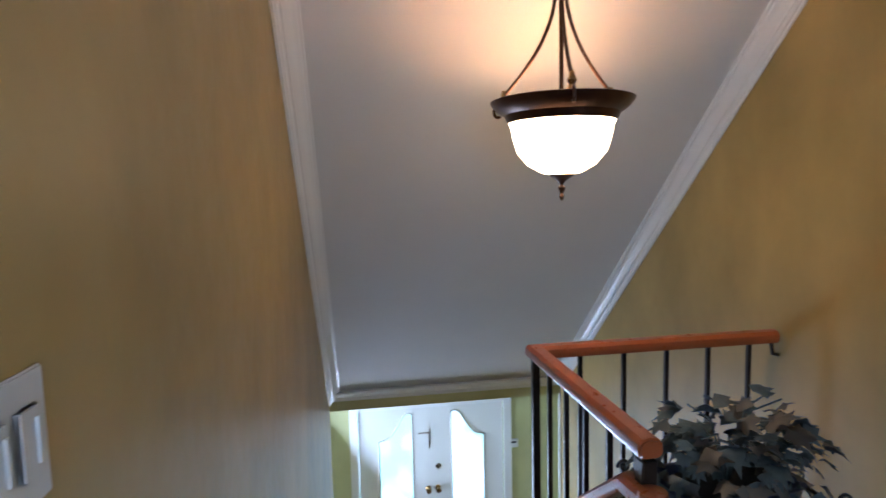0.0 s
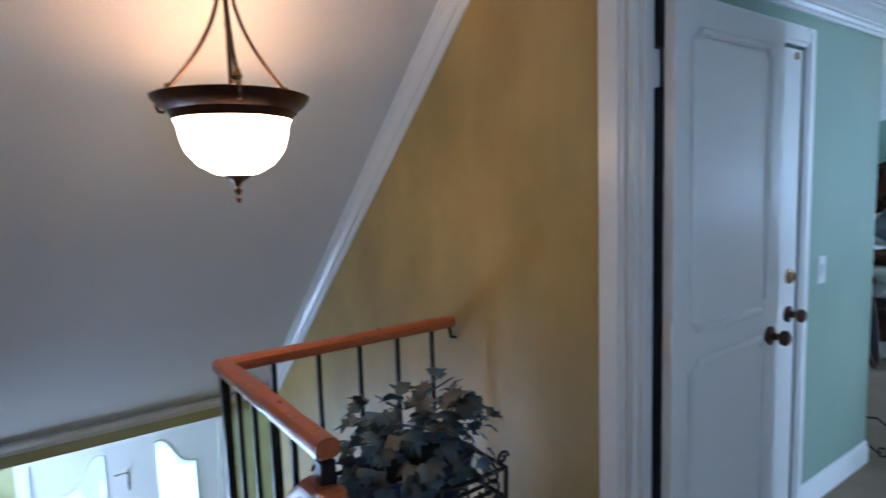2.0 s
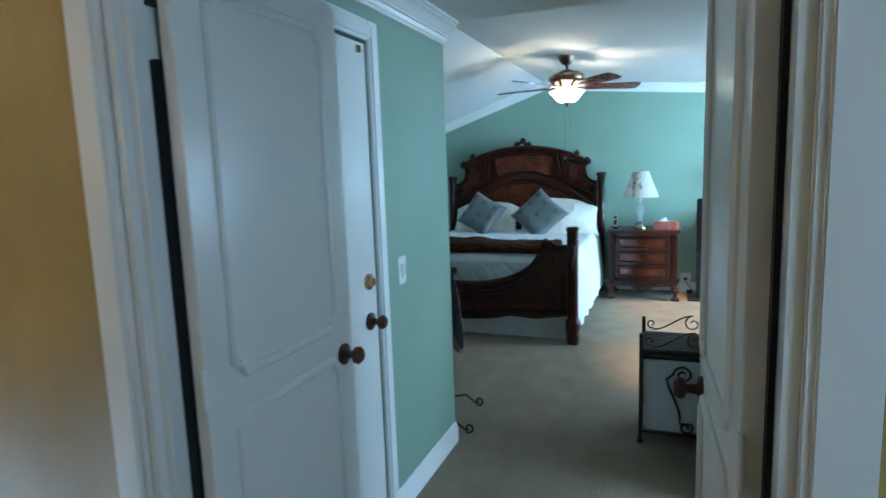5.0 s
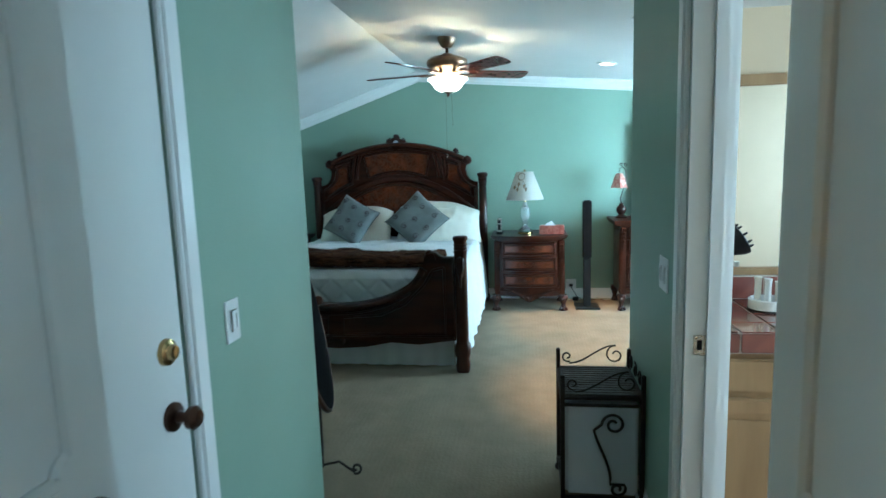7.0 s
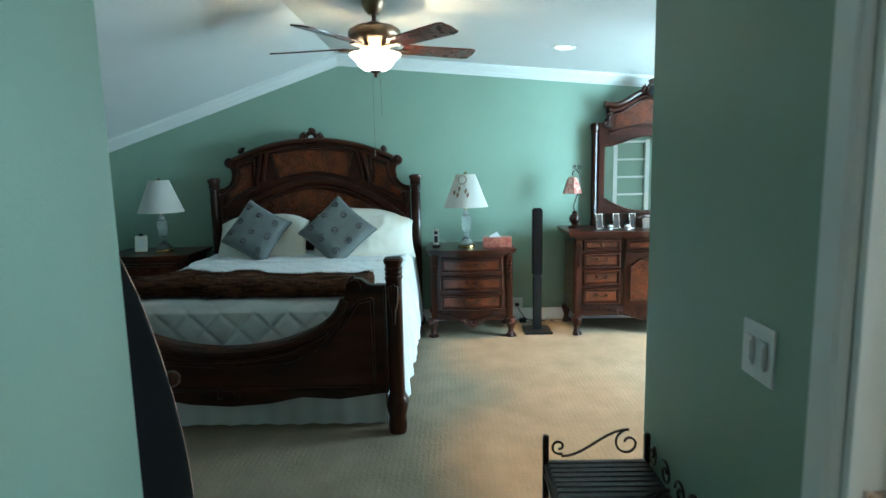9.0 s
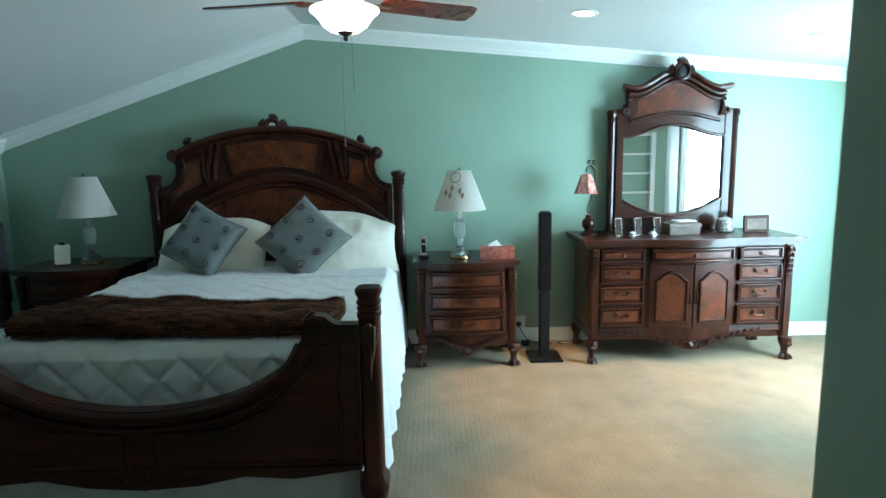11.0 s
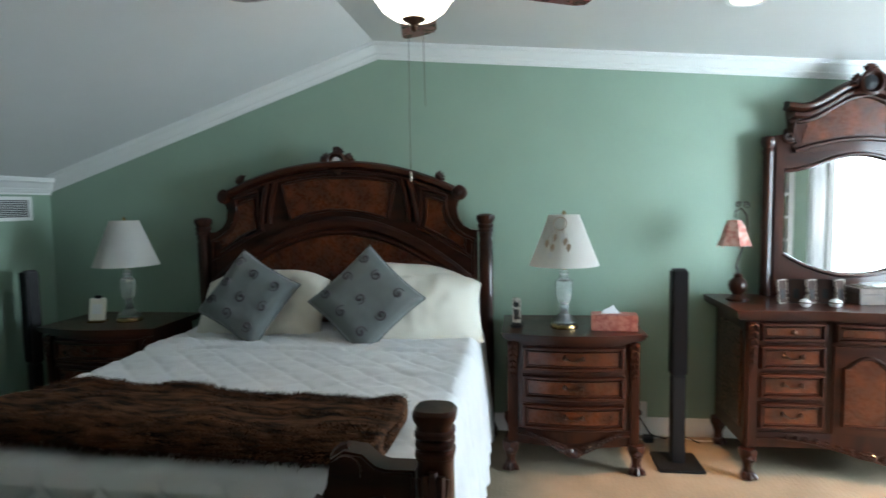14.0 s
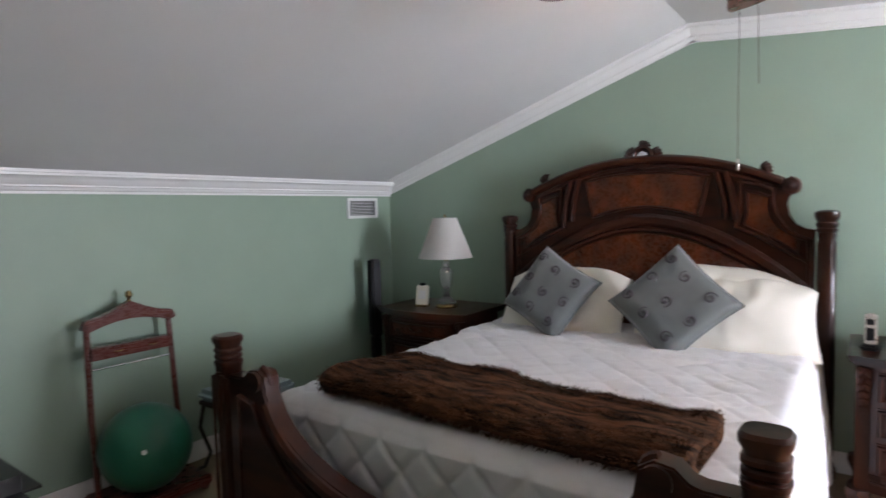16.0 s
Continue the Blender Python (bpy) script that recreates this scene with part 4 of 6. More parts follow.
def propped(x, y, z, lean, spin, yaw=0):
    """A cushion that faces -x, leaning back, turned on its face."""
    return pose(x, y, z) @ pose(0, 0, 0, 0, 0, yaw) @ pose(0, 0, 0, 0, -90 + lean, 0) @ pose(0, 0, 0, 0, 0, spin)


throw_cushion(propped(9.56, 2.575, 0.935, 26, 60), 1, 0.43)
throw_cushion(propped(9.54, 1.89, 0.93, 28, 47), 4, 0.465)


def pillow_mesh(w, h, d, seed, n=44):
    """A soft pillow with drawn-out corners, a slack middle and creases that run in from the corners."""
    bm = bmesh.new()
    for s in (1, -1):
        grid = []
        for i in range(n + 1):
            row = []
            for j in range(n + 1):
                u, v = -1 + 2 * i / n, -1 + 2 * j / n
                e = max(0, (1 - u * u) * (1 - v * v)) ** 0.40
                pu, pv = u * (1 + 0.03 * (1 - v * v)) - 0.26 * abs(v) ** 3.5 * max(0.0, u), v * (1 - 0.05 * (1 - u * u))
                corner = abs(u * v) ** 1.5
                crease = 0.05 * math.sin(9 * math.atan2(abs(v) - 1.05, abs(u) - 1.05) + seed) * corner * e ** 0.5
                broad = 0.22 * noise.noise(Vector((u * 1.5 + seed, v * 2.2, s))) + 0.07 * noise.noise(Vector((u * 3.5 + seed, v * 6, s)))
                z = s * d / 2 * e * (1 + broad) + s * d * 0.35 * crease
                row.append(bm.verts.new((pu * w / 2, pv * h / 2, z)))
            grid.append(row)
        for i in range(n):
            for j in range(n):
                q = (grid[i][j], grid[i + 1][j], grid[i + 1][j + 1], grid[i][j + 1])
                bm.faces.new(q if s > 0 else q[::-1])
    bmesh.ops.remove_doubles(bm, verts=bm.verts, dist=0.0006)
    return bm


def pillow(m, seed, label):
    p = thing("pillow", label, "pillow", m, "cream pillows")
    part("pillowcase", pillow_mesh(0.47, 0.78, 0.27, seed), LINEN, p, smooth=80)


pillow(propped(9.77, 2.585, 0.845, 38, 2), 11, "cream cotton pillow behind a slate cushion, against the headboard")
pillow(propped(9.83, 1.76, 0.868, 30, -3), 17, "cream cotton pillow tucked behind another against the headboard")
pillow(propped(9.72, 1.655, 0.835, 46, 5), 13, "creased cream cotton pillow with a drawn-out corner")


def fur_throw():
    f = thing("fur_throw", "folded brown faux-fur throw across the foot of the bed", "throw blanket", pose(8.22, BED_Y - 0.03, 0.715, 0, 0, -2))
    bm = bmesh.new()
    w, l, h = 0.43, 1.38, 0.085
    n, k = 90, 28
    rings = []
    for i in range(n + 1):
        y = -l / 2 + l * i / n
        ring = []
        for j in range(k):
            a = 2 * math.pi * j / k
            cx, cz = math.cos(a), math.sin(a)
            e = 0.42
            x = math.copysign(abs(cx) ** e, cx) * w / 2
            z = h / 2 + math.copysign(abs(cz) ** 0.7, cz) * h / 2
            end = 1 - 0.06 * (abs(2 * y / l) ** 14)
            nz = noise.noise(Vector((x * 5, y * 5, 2)))
            z = z * (1 + 0.30 * nz + 0.16 * noise.noise(Vector((x * 14, y * 11, 5)))) * end + 0.012 * math.sin(y * 4)
            ring.append(bm.verts.new((x * (1 + 0.08 * noise.noise(Vector((y * 3, 1, z * 4)))), y, max(z, 0.0))))
        rings.append(ring)
    for a, b in zip(rings, rings[1:]):
        for j in range(k):
            bm.faces.new((a[j], a[(j + 1) % k], b[(j + 1) % k], b[j]))
    # the folded ends open into a dark hollow
    for ring, inward in ((rings[0], 1), (rings[-1], -1)):
        prev = ring
        for k0, dy in ((0.74, -0.012), (0.52, 0.01), (0.46, 0.09)):
            mid = sum((v.co for v in ring), Vector()) / k
            cur = [bm.verts.new((mid.x + (v.co.x - mid.x) * k0, v.co.y + inward * dy, mid.z + (v.co.z - mid.z) * k0)) for v in ring]
            for j in range(k):
                bm.faces.new((prev[j], prev[(j + 1) % k], cur[(j + 1) % k], cur[j]))
            prev = cur
        bm.faces.new(prev)
    bmesh.ops.recalc_face_normals(bm, faces=bm.faces)
    bm.normal_update()
    surf = [(v.co.copy(), v.normal.copy()) for v in bm.verts if v.co.z > 0.012 and abs(v.co.y) < l / 2 - 0.005]
    part("folded_fabric", bm, FUR, f, smooth=80)
    rnd = random.Random(7)
    verts, faces = [], []
    for i in range(22000):
        p, nn = surf[rnd.randrange(len(surf))]
        p = p + Vector((rnd.uniform(-0.02, 0.02), rnd.uniform(-0.015, 0.015), rnd.uniform(-0.004, 0.002)))
        d = (nn * 0.35 + Vector((rnd.uniform(-0.7, 0.2), rnd.uniform(-0.4, 0.4), rnd.uniform(-0.3, 0.2)))).normalized()
        s = d.orthogonal().normalized() * 0.0019
        ln = rnd.uniform(0.010, 0.024)
        b = len(verts)
        verts += [p - s, p + s, p + d * ln]
        faces.append((b, b + 1, b + 2))
    me = bpy.data.meshes.new("fur_nap")
    me.from_pydata(verts, [], faces)
    me.materials.append(FUR)
    pile = new("fur_nap", me)
    pile.parent = f
    pile["kind"] = "stuff"


fur_throw()


# ---- bedroom: cabinets ----
def bowed(bm, yc, half, amount, limit):
    """Curves the front outwards between yc-half and yc+half."""
    for v in bm.verts:
        if v.co.x < limit:
            k = 1 - min(1, abs(v.co.y - yc) / half) ** 2
            v.co.x -= amount * k
    return bm


def bail_handle(parent, x, y, z, w=0.07):
    h = part("handle", tubed([(x - 0.004, y - w / 2, z), (x - 0.018, y - w * 0.42, z - 0.004), (x - 0.02, y - w * 0.25, z - 0.016), (x - 0.022, y, z - 0.010), (x - 0.02, y + w * 0.25, z - 0.016), (x - 0.018, y + w * 0.42, z - 0.004), (x - 0.004, y + w / 2, z)], 0.0042, 7), BRONZE, parent, "dark bronze bail handle")
    put = face_x(x)
    for s, a in ((-1, math.pi - 0.4), (1, 0.0)):
        part("escutcheon", leaf_cluster(bmesh.new(), put, y + s * w / 2, z, 0.022, 4, a), BRONZE, h)


def drawer(parent, x, y0, y1, z0, z1, curve=None, knobbed=False):
    bend = (lambda bm: bowed(bm, *curve)) if curve else (lambda bm: bm)
    off = curve[2] * (1 - min(1, abs((y0 + y1) / 2 - curve[0]) / curve[1]) ** 2) if curve else 0
    d = part("drawer", bend(boxed(x - 0.012, x + 0.02, y0, y1, z0, z1, ny=10)), WOOD, parent)
    def rect(g, n=10):
        a, b, c, e = y0 + g, y1 - g, z0 + g, z1 - g
        return [(a + (b - a) * i / n, c) for i in range(n + 1)] + [(b, e)] + [(b + (a - b) * i / n, e) for i in range(1, n + 1)] + [(a, c)]

    put = face_x(x - 0.012)
    part("drawer_frame", bend(stripped(rect(0.011), 0.022, 0.020, put)), WOOD, d)
    part("drawer_bead", bend(stripped(rect(0.028), 0.009, 0.010, put)), WOOD, d)
    m = 0.030
    part("burl_panel", bend(boxed(x - 0.016, x - 0.012, y0 + m, y1 - m, z0 + m, z1 - m, ny=10)), BURL, d, "burl veneer panel")
    if knobbed:
        k = part("knob", lathed([(0.012, 0), (0.007, 0.01), (0.013, 0.018), (0.001, 0.024)], 14), BRONZE, d, m=pose(x - 0.016 - off, (y0 + y1) / 2, (z0 + z1) / 2, 0, -90, 0))
    else:
        bail_handle(d, x - 0.017 - off, (y0 + y1) / 2, (z0 + z1) / 2 + 0.008)
    return d


def leaf_drop(put, u, top, low):
    """A carved acanthus drop: a rosette, then pairs of leaves that shrink downwards along a stem."""
    bm = bmesh.new()
    tube(bm, [put(u, top + (low - top) * i / 8, 0.004) for i in range(9)], 0.007, 6, lambda f: 1.3 - f)
    n = 6
    for i in range(n):
        f = i / n
        z, k = top + (low - top) * f, 1.0 - 0.6 * f
        for s in (-1, 1):
            tube(bm, [put(u + s * 0.024 * k * g, z + 0.014 * k * math.sin(math.pi * g) - 0.030 * k * g * g, 0.006 + 0.007 * k * math.sin(math.pi * g)) for g in (0, 0.3, 0.6, 0.85, 1.0)], 0.0085 * k, 6, lambda g: 0.55 + 0.8 * math.sin(math.pi * min(1, 0.1 + 0.9 * g)))
    return bm


def claw_foot(parent, x, y, h=0.16):
    f = part("foot", lathed([(0.030, 0.0), (0.034, 0.012), (0.030, 0.03), (0.024, 0.048), (0.022, 0.062), (0.030, 0.090), (0.043, 0.118), (0.047, 0.140), (0.042, h)], 20, at=(x, y, 0), wave=0.05, waves=6), WOODV, parent)
    for k in range(3):
        a = math.pi + (k - 1) * 0.75
        part("toe", tubed([(x + r * math.cos(a), y + r * math.sin(a), z) for r, z in ((0.018, 0.030), (0.034, 0.030), (0.046, 0.020), (0.052, 0.008))], 0.012, 8, lambda t: 0.8 + 0.3 * math.sin(math.pi * t)), WOODV, f)
    part("knee_leaf", leaf_cluster(bmesh.new(), lambda u, v, w: (x - 0.040 - w, u, v), y, 0.135, 0.036, 5, -math.pi / 2 - 0.25), WOODV, f)


def apron(parent, x, y0, y1, z, deep, curve):
    n = 72

    def low(u):
        sweep = 0.26 + 0.62 * (0.5 + 0.5 * math.cos(math.pi * min(1, abs(u) * 1.12))) ** 1.25 + 0.10 * math.exp(-(u / 0.10) ** 2)
        return z - deep * (sweep + 0.035 * abs(math.sin(u * 17)) * (1 - abs(u)))

    yc, half = (y0 + y1) / 2, (y1 - y0) / 2
    pts = [(yc + half * (2 * i / n - 1), low(2 * i / n - 1)) for i in range(n + 1)]
    a = part("apron", bowed(prismed(pts + [(y1, z), (y0, z)], x - 0.012, x + 0.02), *curve), WOOD, parent, "carved scalloped apron")
    put = face_x(x - 0.012)
    part("edge_bead", bowed(stripped([(u, v + 0.007) for u, v in pts], 0.011, 0.012, put), *curve), WOOD, a)
    # shell in the middle, then scrolls and leaves that run out along the edge
    part("shell", bowed(leaf_cluster(bmesh.new(), put, yc, z - deep * 0.62, min(0.05, deep * 0.34), 7, -math.pi / 2 - 0.25), *curve), WOOD, a)
    for s in (-1, 1):
        for u, r in ((0.10, 0.026), (0.21, 0.022), (0.34, 0.017)):
            v = low(u) + r + 0.012
            part("scroll", bowed(tubed([put(yc + s * (half * u + p), v + q, 0.009) for p, q in spiral(0, 0, r, 1.6, 2.6 if s > 0 else 0.5, 1 if s > 0 else -1)], 0.0058, 6), *curve), WOOD, a)
        bm = bmesh.new()
        for k in range(9):
            u = 0.16 + 0.075 * k
            size = 0.034 * (1 - 0.05 * k)
            v = low(u) + 0.016
            for lift in (0.25, 1.0):
                tube(bm, [put(yc + s * (half * u + size * g), v + lift * size * 0.75 * math.sin(2.2 * g), 0.005 + 0.008 * math.sin(math.pi * g)) for g in (0, 0.25, 0.5, 0.75, 1.0)], size * 0.17, 6, lambda g: 0.5 + 0.9 * math.sin(math.pi * min(1, 0.1 + g * 0.9)))
        part("leaf_carving", bowed(bm, *curve), WOOD, a)


def cabinet_top(parent, x0, x1, y0, y1, z, thick, curve):
    bm = bmesh.new()
    for dz0, dz1, g in ((0, 0.012, -0.022), (0.012, thick - 0.014, -0.008), (thick - 0.014, thick, 0.0)):
        box(bm, x0 - g, x1, y0 - g, y1 + g, z + dz0, z + dz1, ny=20)
    return part("top", bowed(bm, *curve), WOOD, parent, "polished overhanging top")


def nightstand(yc, label):
    ns = thing("nightstand", label, "nightstand", pose(0, yc, 0), "matching carved bedroom furniture")
    curve = (0, 0.34, 0.062, 9.62)
    part("body", bowed(boxed(9.585, 10.02, -0.325, 0.325, 0.15, 0.715, ny=20), *curve), WOODV, ns)
    cabinet_top(ns, 9.535, 10.05, -0.375, 0.375, 0.715, 0.042, curve)
    for z0, z1 in ((0.56, 0.69), (0.405, 0.535), (0.245, 0.38)):
        drawer(ns, 9.585, -0.265, 0.265, z0, z1, curve)
    apron(ns, 9.585, -0.29, 0.29, 0.235, 0.14, curve)
    for s in (-1, 1):
        pil = part("pilaster", boxed(9.556, 9.60, s * 0.315 - 0.03, s * 0.315 + 0.03, 0.15, 0.715, 0.012), WOODV, ns)
        part("carving", leaf_drop(face_x(9.556), s * 0.315, 0.69, 0.50), WOOD, pil)
        for x in (9.575, 9.99):
            claw_foot(ns, x, s * 0.33)
    return ns


nightstand(0.782, "three-drawer carved nightstand with a bowed front and burl drawers")
nightstand(3.53, "three-drawer carved nightstand in the corner beside the bed")

DR_Y, DR_W = -0.80, 0.93


def dresser():
    d = thing("dresser", "long carved dark wood dresser with burl doors and drawers", "dresser", pose(0, DR_Y, 0) @ Matrix.Diagonal((1, DR_W, 1, 1)))
    curve = (0, 0.36, 0.05, 9.62)
    part("body", bowed(boxed(9.60, 10.07, -0.755, 0.755, 0.16, 0.835, ny=40), *curve), WOODV, d)
    cabinet_top(d, 9.535, 10.10, -0.83, 0.83, 0.835, 0.05, curve)
    rows = ((0.718, 0.818), (0.572, 0.700), (0.422, 0.554), (0.262, 0.402))
    for s in (-1, 1):
        for i, (z0, z1) in enumerate(rows):
            a, b = sorted((s * 0.355, s * 0.69))
            drawer(d, 9.60, a, b, z0, z1, None, i == 0)
    drawer(d, 9.60, -0.315, 0.315, 0.718, 0.818, curve, True)
    for s in (-1, 1):
        y0, y1 = sorted((s * 0.006, s * 0.315))
        door = part("door", bowed(boxed(9.588, 9.61, y0, y1, 0.25, 0.702, ny=10), *curve), WOOD, d)
        um, uw = (y0 + y1) / 2, (y1 - y0) / 2 - 0.045
        head = [(um + uw * k, 0.592 + 0.058 * max(0, math.cos(k * math.pi * 0.62)) ** 0.8) for k in [-1 + 2 * i / 14 for i in range(15)]]
        ring = [(um - uw, 0.30)] + head + [(um + uw, 0.30)]
        part("burl_panel", bowed(prismed(ring, 9.583, 9.589), *curve), BURL, door, "arched burl veneer panel")
        part("panel_moulding", bowed(stripped(ring + ring[:1], 0.02, 0.016, face_x(9.588)), *curve), WOOD, door)
        hx = 9.588 - 0.05
        part("handle", tubed([(hx, s * 0.024, 0.52), (hx - 0.016, s * 0.024, 0.50), (hx - 0.016, s * 0.024, 0.45), (hx, s * 0.024, 0.43)], 0.006), BRONZE, door, "dark bronze drop handle")
    apron(d, 9.60, -0.70, 0.70, 0.245, 0.15, curve)
    for s in (-1, 1):
        pil = part("pilaster", boxed(9.565, 9.62, s * 0.735 - 0.035, s * 0.735 + 0.035, 0.16, 0.835, 0.014), WOODV, d)
        part("carving", leaf_drop(face_x(9.565), s * 0.735, 0.805, 0.58), WOOD, pil)
        part("side_panel", boxed(9.66, 10.0, s * 0.758 - 0.006, s * 0.758 + 0.006, 0.24, 0.77, 0.004), BURL, d, "inset burl side panel")
        for x in (9.58, 10.03):
            claw_foot(d, x, s * 0.745)


dresser()


def dresser_mirror():
    m = thing("dresser_mirror", "tall carved wood mirror standing on the dresser", "mirror", pose(0, DR_Y - 0.01, 0) @ Matrix.Diagonal((1, 0.915, 1, 1)))
    put = face_x(10.03)
    gw = 0.415

    def gtop(u):
        return 1.60 + 0.085 * math.cos(min(1, abs(u) / gw) * math.pi) * 0.5 + 0.042

    def gbot(u):
        return 1.005 + 0.125 * (abs(u) / gw) ** 2

    top = sweep_u(gtop, -gw, gw, 24)
    bot = sweep_u(gbot, gw, -gw, 24)
    part("glass", prismed(top + bot, 10.028, 10.036), MIRROR, m, "clear mirror glass")
    # frame as four bodies round the glass
    part("frame_top", prismed(top + [(gw, 1.80), (0.40, 1.84), (-0.40, 1.84), (-gw, 1.80)], 10.01, 10.06), WOOD, m)
    part("frame_bottom", prismed(bot + [(-gw, 0.89), (gw, 0.89)], 10.01, 10.06), WOOD, m)
    for s in (-1, 1):
        part("frame_side", boxed(10.0, 10.06, *sorted((s * gw, s * 0.475)), 0.89, 1.80, 0.004), WOODV, m)
    part("bead_moulding", stripped(top, 0.022, 0.016, face_x(10.01)), WOOD, m)
    part("bead_moulding", stripped(bot, 0.022, 0.016, face_x(10.01)), WOOD, m)

    def ped(u):
        a = abs(u) / 0.44
        return 2.078 - 0.128 * (0.5 - 0.5 * math.cos(math.pi * min(1, a * 1.25))) + (0.016 * max(0, a - 0.8) / 0.2)

    body = sweep_u(ped, -0.40, 0.40, 30) + [(0.37, 1.70), (-0.37, 1.70)]
    part("pediment", prismed(body, 10.0, 10.06), WOOD, m, "swan-neck pediment")
    burl = sweep_u(lambda u: ped(u) - 0.085, -0.30, 0.30, 20) + sweep_u(lambda u: 1.735 + 0.055 * math.cos(u / 0.36 * math.pi / 2), 0.33, -0.33, 16)
    part("burl_panel", prismed(burl, 9.994, 10.001), BURL, m, "burl veneer panel")
    for off, w, d in ((0.006, 0.046, 0.075), (0.048, 0.038, 0.052), (0.082, 0.022, 0.026)):
        part("pediment_moulding", stripped(sweep_u(lambda u: ped(u) - off, -0.44 + off, 0.44 - off, 36), w, d, face_x(10.0)), WOOD, m)
    part("arch_moulding", stripped(sweep_u(lambda u: 1.712 + 0.055 * math.cos(u / 0.36 * math.pi / 2), -0.37, 0.37, 20), 0.024, 0.02, face_x(10.0)), WOOD, m)
    for s in (-1, 1):
        part("post", lathed([(0.032, 0), (0.036, 0.02), (0.03, 0.05), (0.03, 0.80), (0.036, 0.82), (0.03, 0.84), (0.038, 0.86), (0.042, 0.885), (0.036, 0.905), (0.001, 0.915)], 24, at=(10.03, s * 0.505, 0.888), wave=0.03, waves=12), WOODV, m)
        bm = tubed([face_x(10.0)(s * u, v, 0.014) for u, v in spiral(0.405, 1.785, 0.036, 1.5, 2.2, 1)], 0.010)
        leaf_cluster(bm, face_x(10.0), s * 0.385, 1.86, 0.03, 5, 1.2 if s > 0 else 1.9)
        leaf_cluster(bm, face_x(10.0), s * 0.375, 1.905, 0.026, 4, 1.2 if s > 0 else 1.9)
        tube(bm, [face_x(10.0)(s * (0.335 + 0.05 * math.sin(2.6 * f)), 1.92 - 0.17 * f, 0.012) for f in [i / 8 for i in range(9)]], 0.012, 8)
        part("scroll_bracket", bm, WOOD, m)
    crest = part("crest", lathed([(0.045, -0.01), (0.070, 0.004), (0.071, 0.018), (0.055, 0.026), (0.048, 0.012), (0.044, 0.0), (0.03, -0.006)], 24), WOOD, m, "round crest with carved leaves", m=pose(9.912, 0, 2.055, 0, -90, 0))
    # black disc gives the dark of the opening in the crest
    part("cabochon", lathed([(0.04, 0), (0.032, 0.004), (0.001, 0.006)], 20), BLACK, crest, "black disc standing in for the crest's dark opening", m=pose(0, 0, 0.001))
    cput = face_x(9.925)
    for u, v, size, n, a in ((0, 2.105, 0.055, 7, math.pi / 2), (0.06, 2.06, 0.05, 5, 0.0), (-0.06, 2.06, 0.05, 5, math.pi - 0.5)):
        part("carving", leaf_cluster(bmesh.new(), cput, u, v, size, n, a), WOOD, m)


dresser_mirror()


def pleated_shade(parent, r0, r1, z0, z1, mat, label, pleats=100):
    bm = bmesh.new()
    n = pleats * 2
    rings = []
    for r, z in ((r0, z0), (r0 * 0.985, z0 + 0.006), (r1 * 1.015, z1 - 0.006), (r1, z1)):
        rings.append([bm.verts.new(((r + (0.0011 if i % 2 else -0.0011)) * math.cos(2 * math.pi * i / n), (r + (0.0011 if i % 2 else -0.0011)) * math.sin(2 * math.pi * i / n), z)) for i in range(n)])
    for a, b in zip(rings, rings[1:]):
        for i in range(n):
            bm.faces.new((a[i], a[(i + 1) % n], b[(i + 1) % n], b[i]))
    bmesh.ops.solidify(bm, geom=bm.faces[:], thickness=0.003)
    return part("shade", bm, mat, parent, label, smooth=0)


def table_lamp(m, label):
    l = thing("table_lamp", label, "lamp", m, "crystal bedside lamps")
    part("foot", lathed([(0.074, 0), (0.076, 0.006), (0.072, 0.02), (0.06, 0.026)], 32), BRASS, l, "brass foot")
    part("crystal_base", lathed([(0.066, 0.026), (0.068, 0.04), (0.045, 0.06), (0.022, 0.085), (0.02, 0.10)], 10), CRYSTAL, l, "faceted crystal base", smooth=0)
    part("crystal_body", lathed([(0.018, 0.10), (0.028, 0.115), (0.02, 0.13), (0.038, 0.155), (0.046, 0.19), (0.048, 0.245), (0.044, 0.26), (0.028, 0.27), (0.022, 0.29), (0.028, 0.305), (0.016, 0.32)], 12), CRYSTAL, l, "cut crystal body", smooth=0)
    part("stem", lathed([(0.009, 0.32), (0.009, 0.345), (0.013, 0.35), (0.013, 0.40), (0.004, 0.405), (0.004, 0.635)], 12), BRASS, l)
    sh = pleated_shade(l, 0.187, 0.082, 0.345, 0.62, SHADE, "ivory pleated fabric shade")
    part("finial", lathed([(0.006, 0.62), (0.01, 0.632), (0.001, 0.645)], 12), BRASS, l)
    return l


lamp_r = table_lamp(pose(9.70, 0.817, 0.757), "crystal table lamp with an ivory pleated shade and hanging charm")
lamp_l = table_lamp(pose(9.76, 3.46, 0.757), "crystal table lamp with a plain ivory pleated shade")


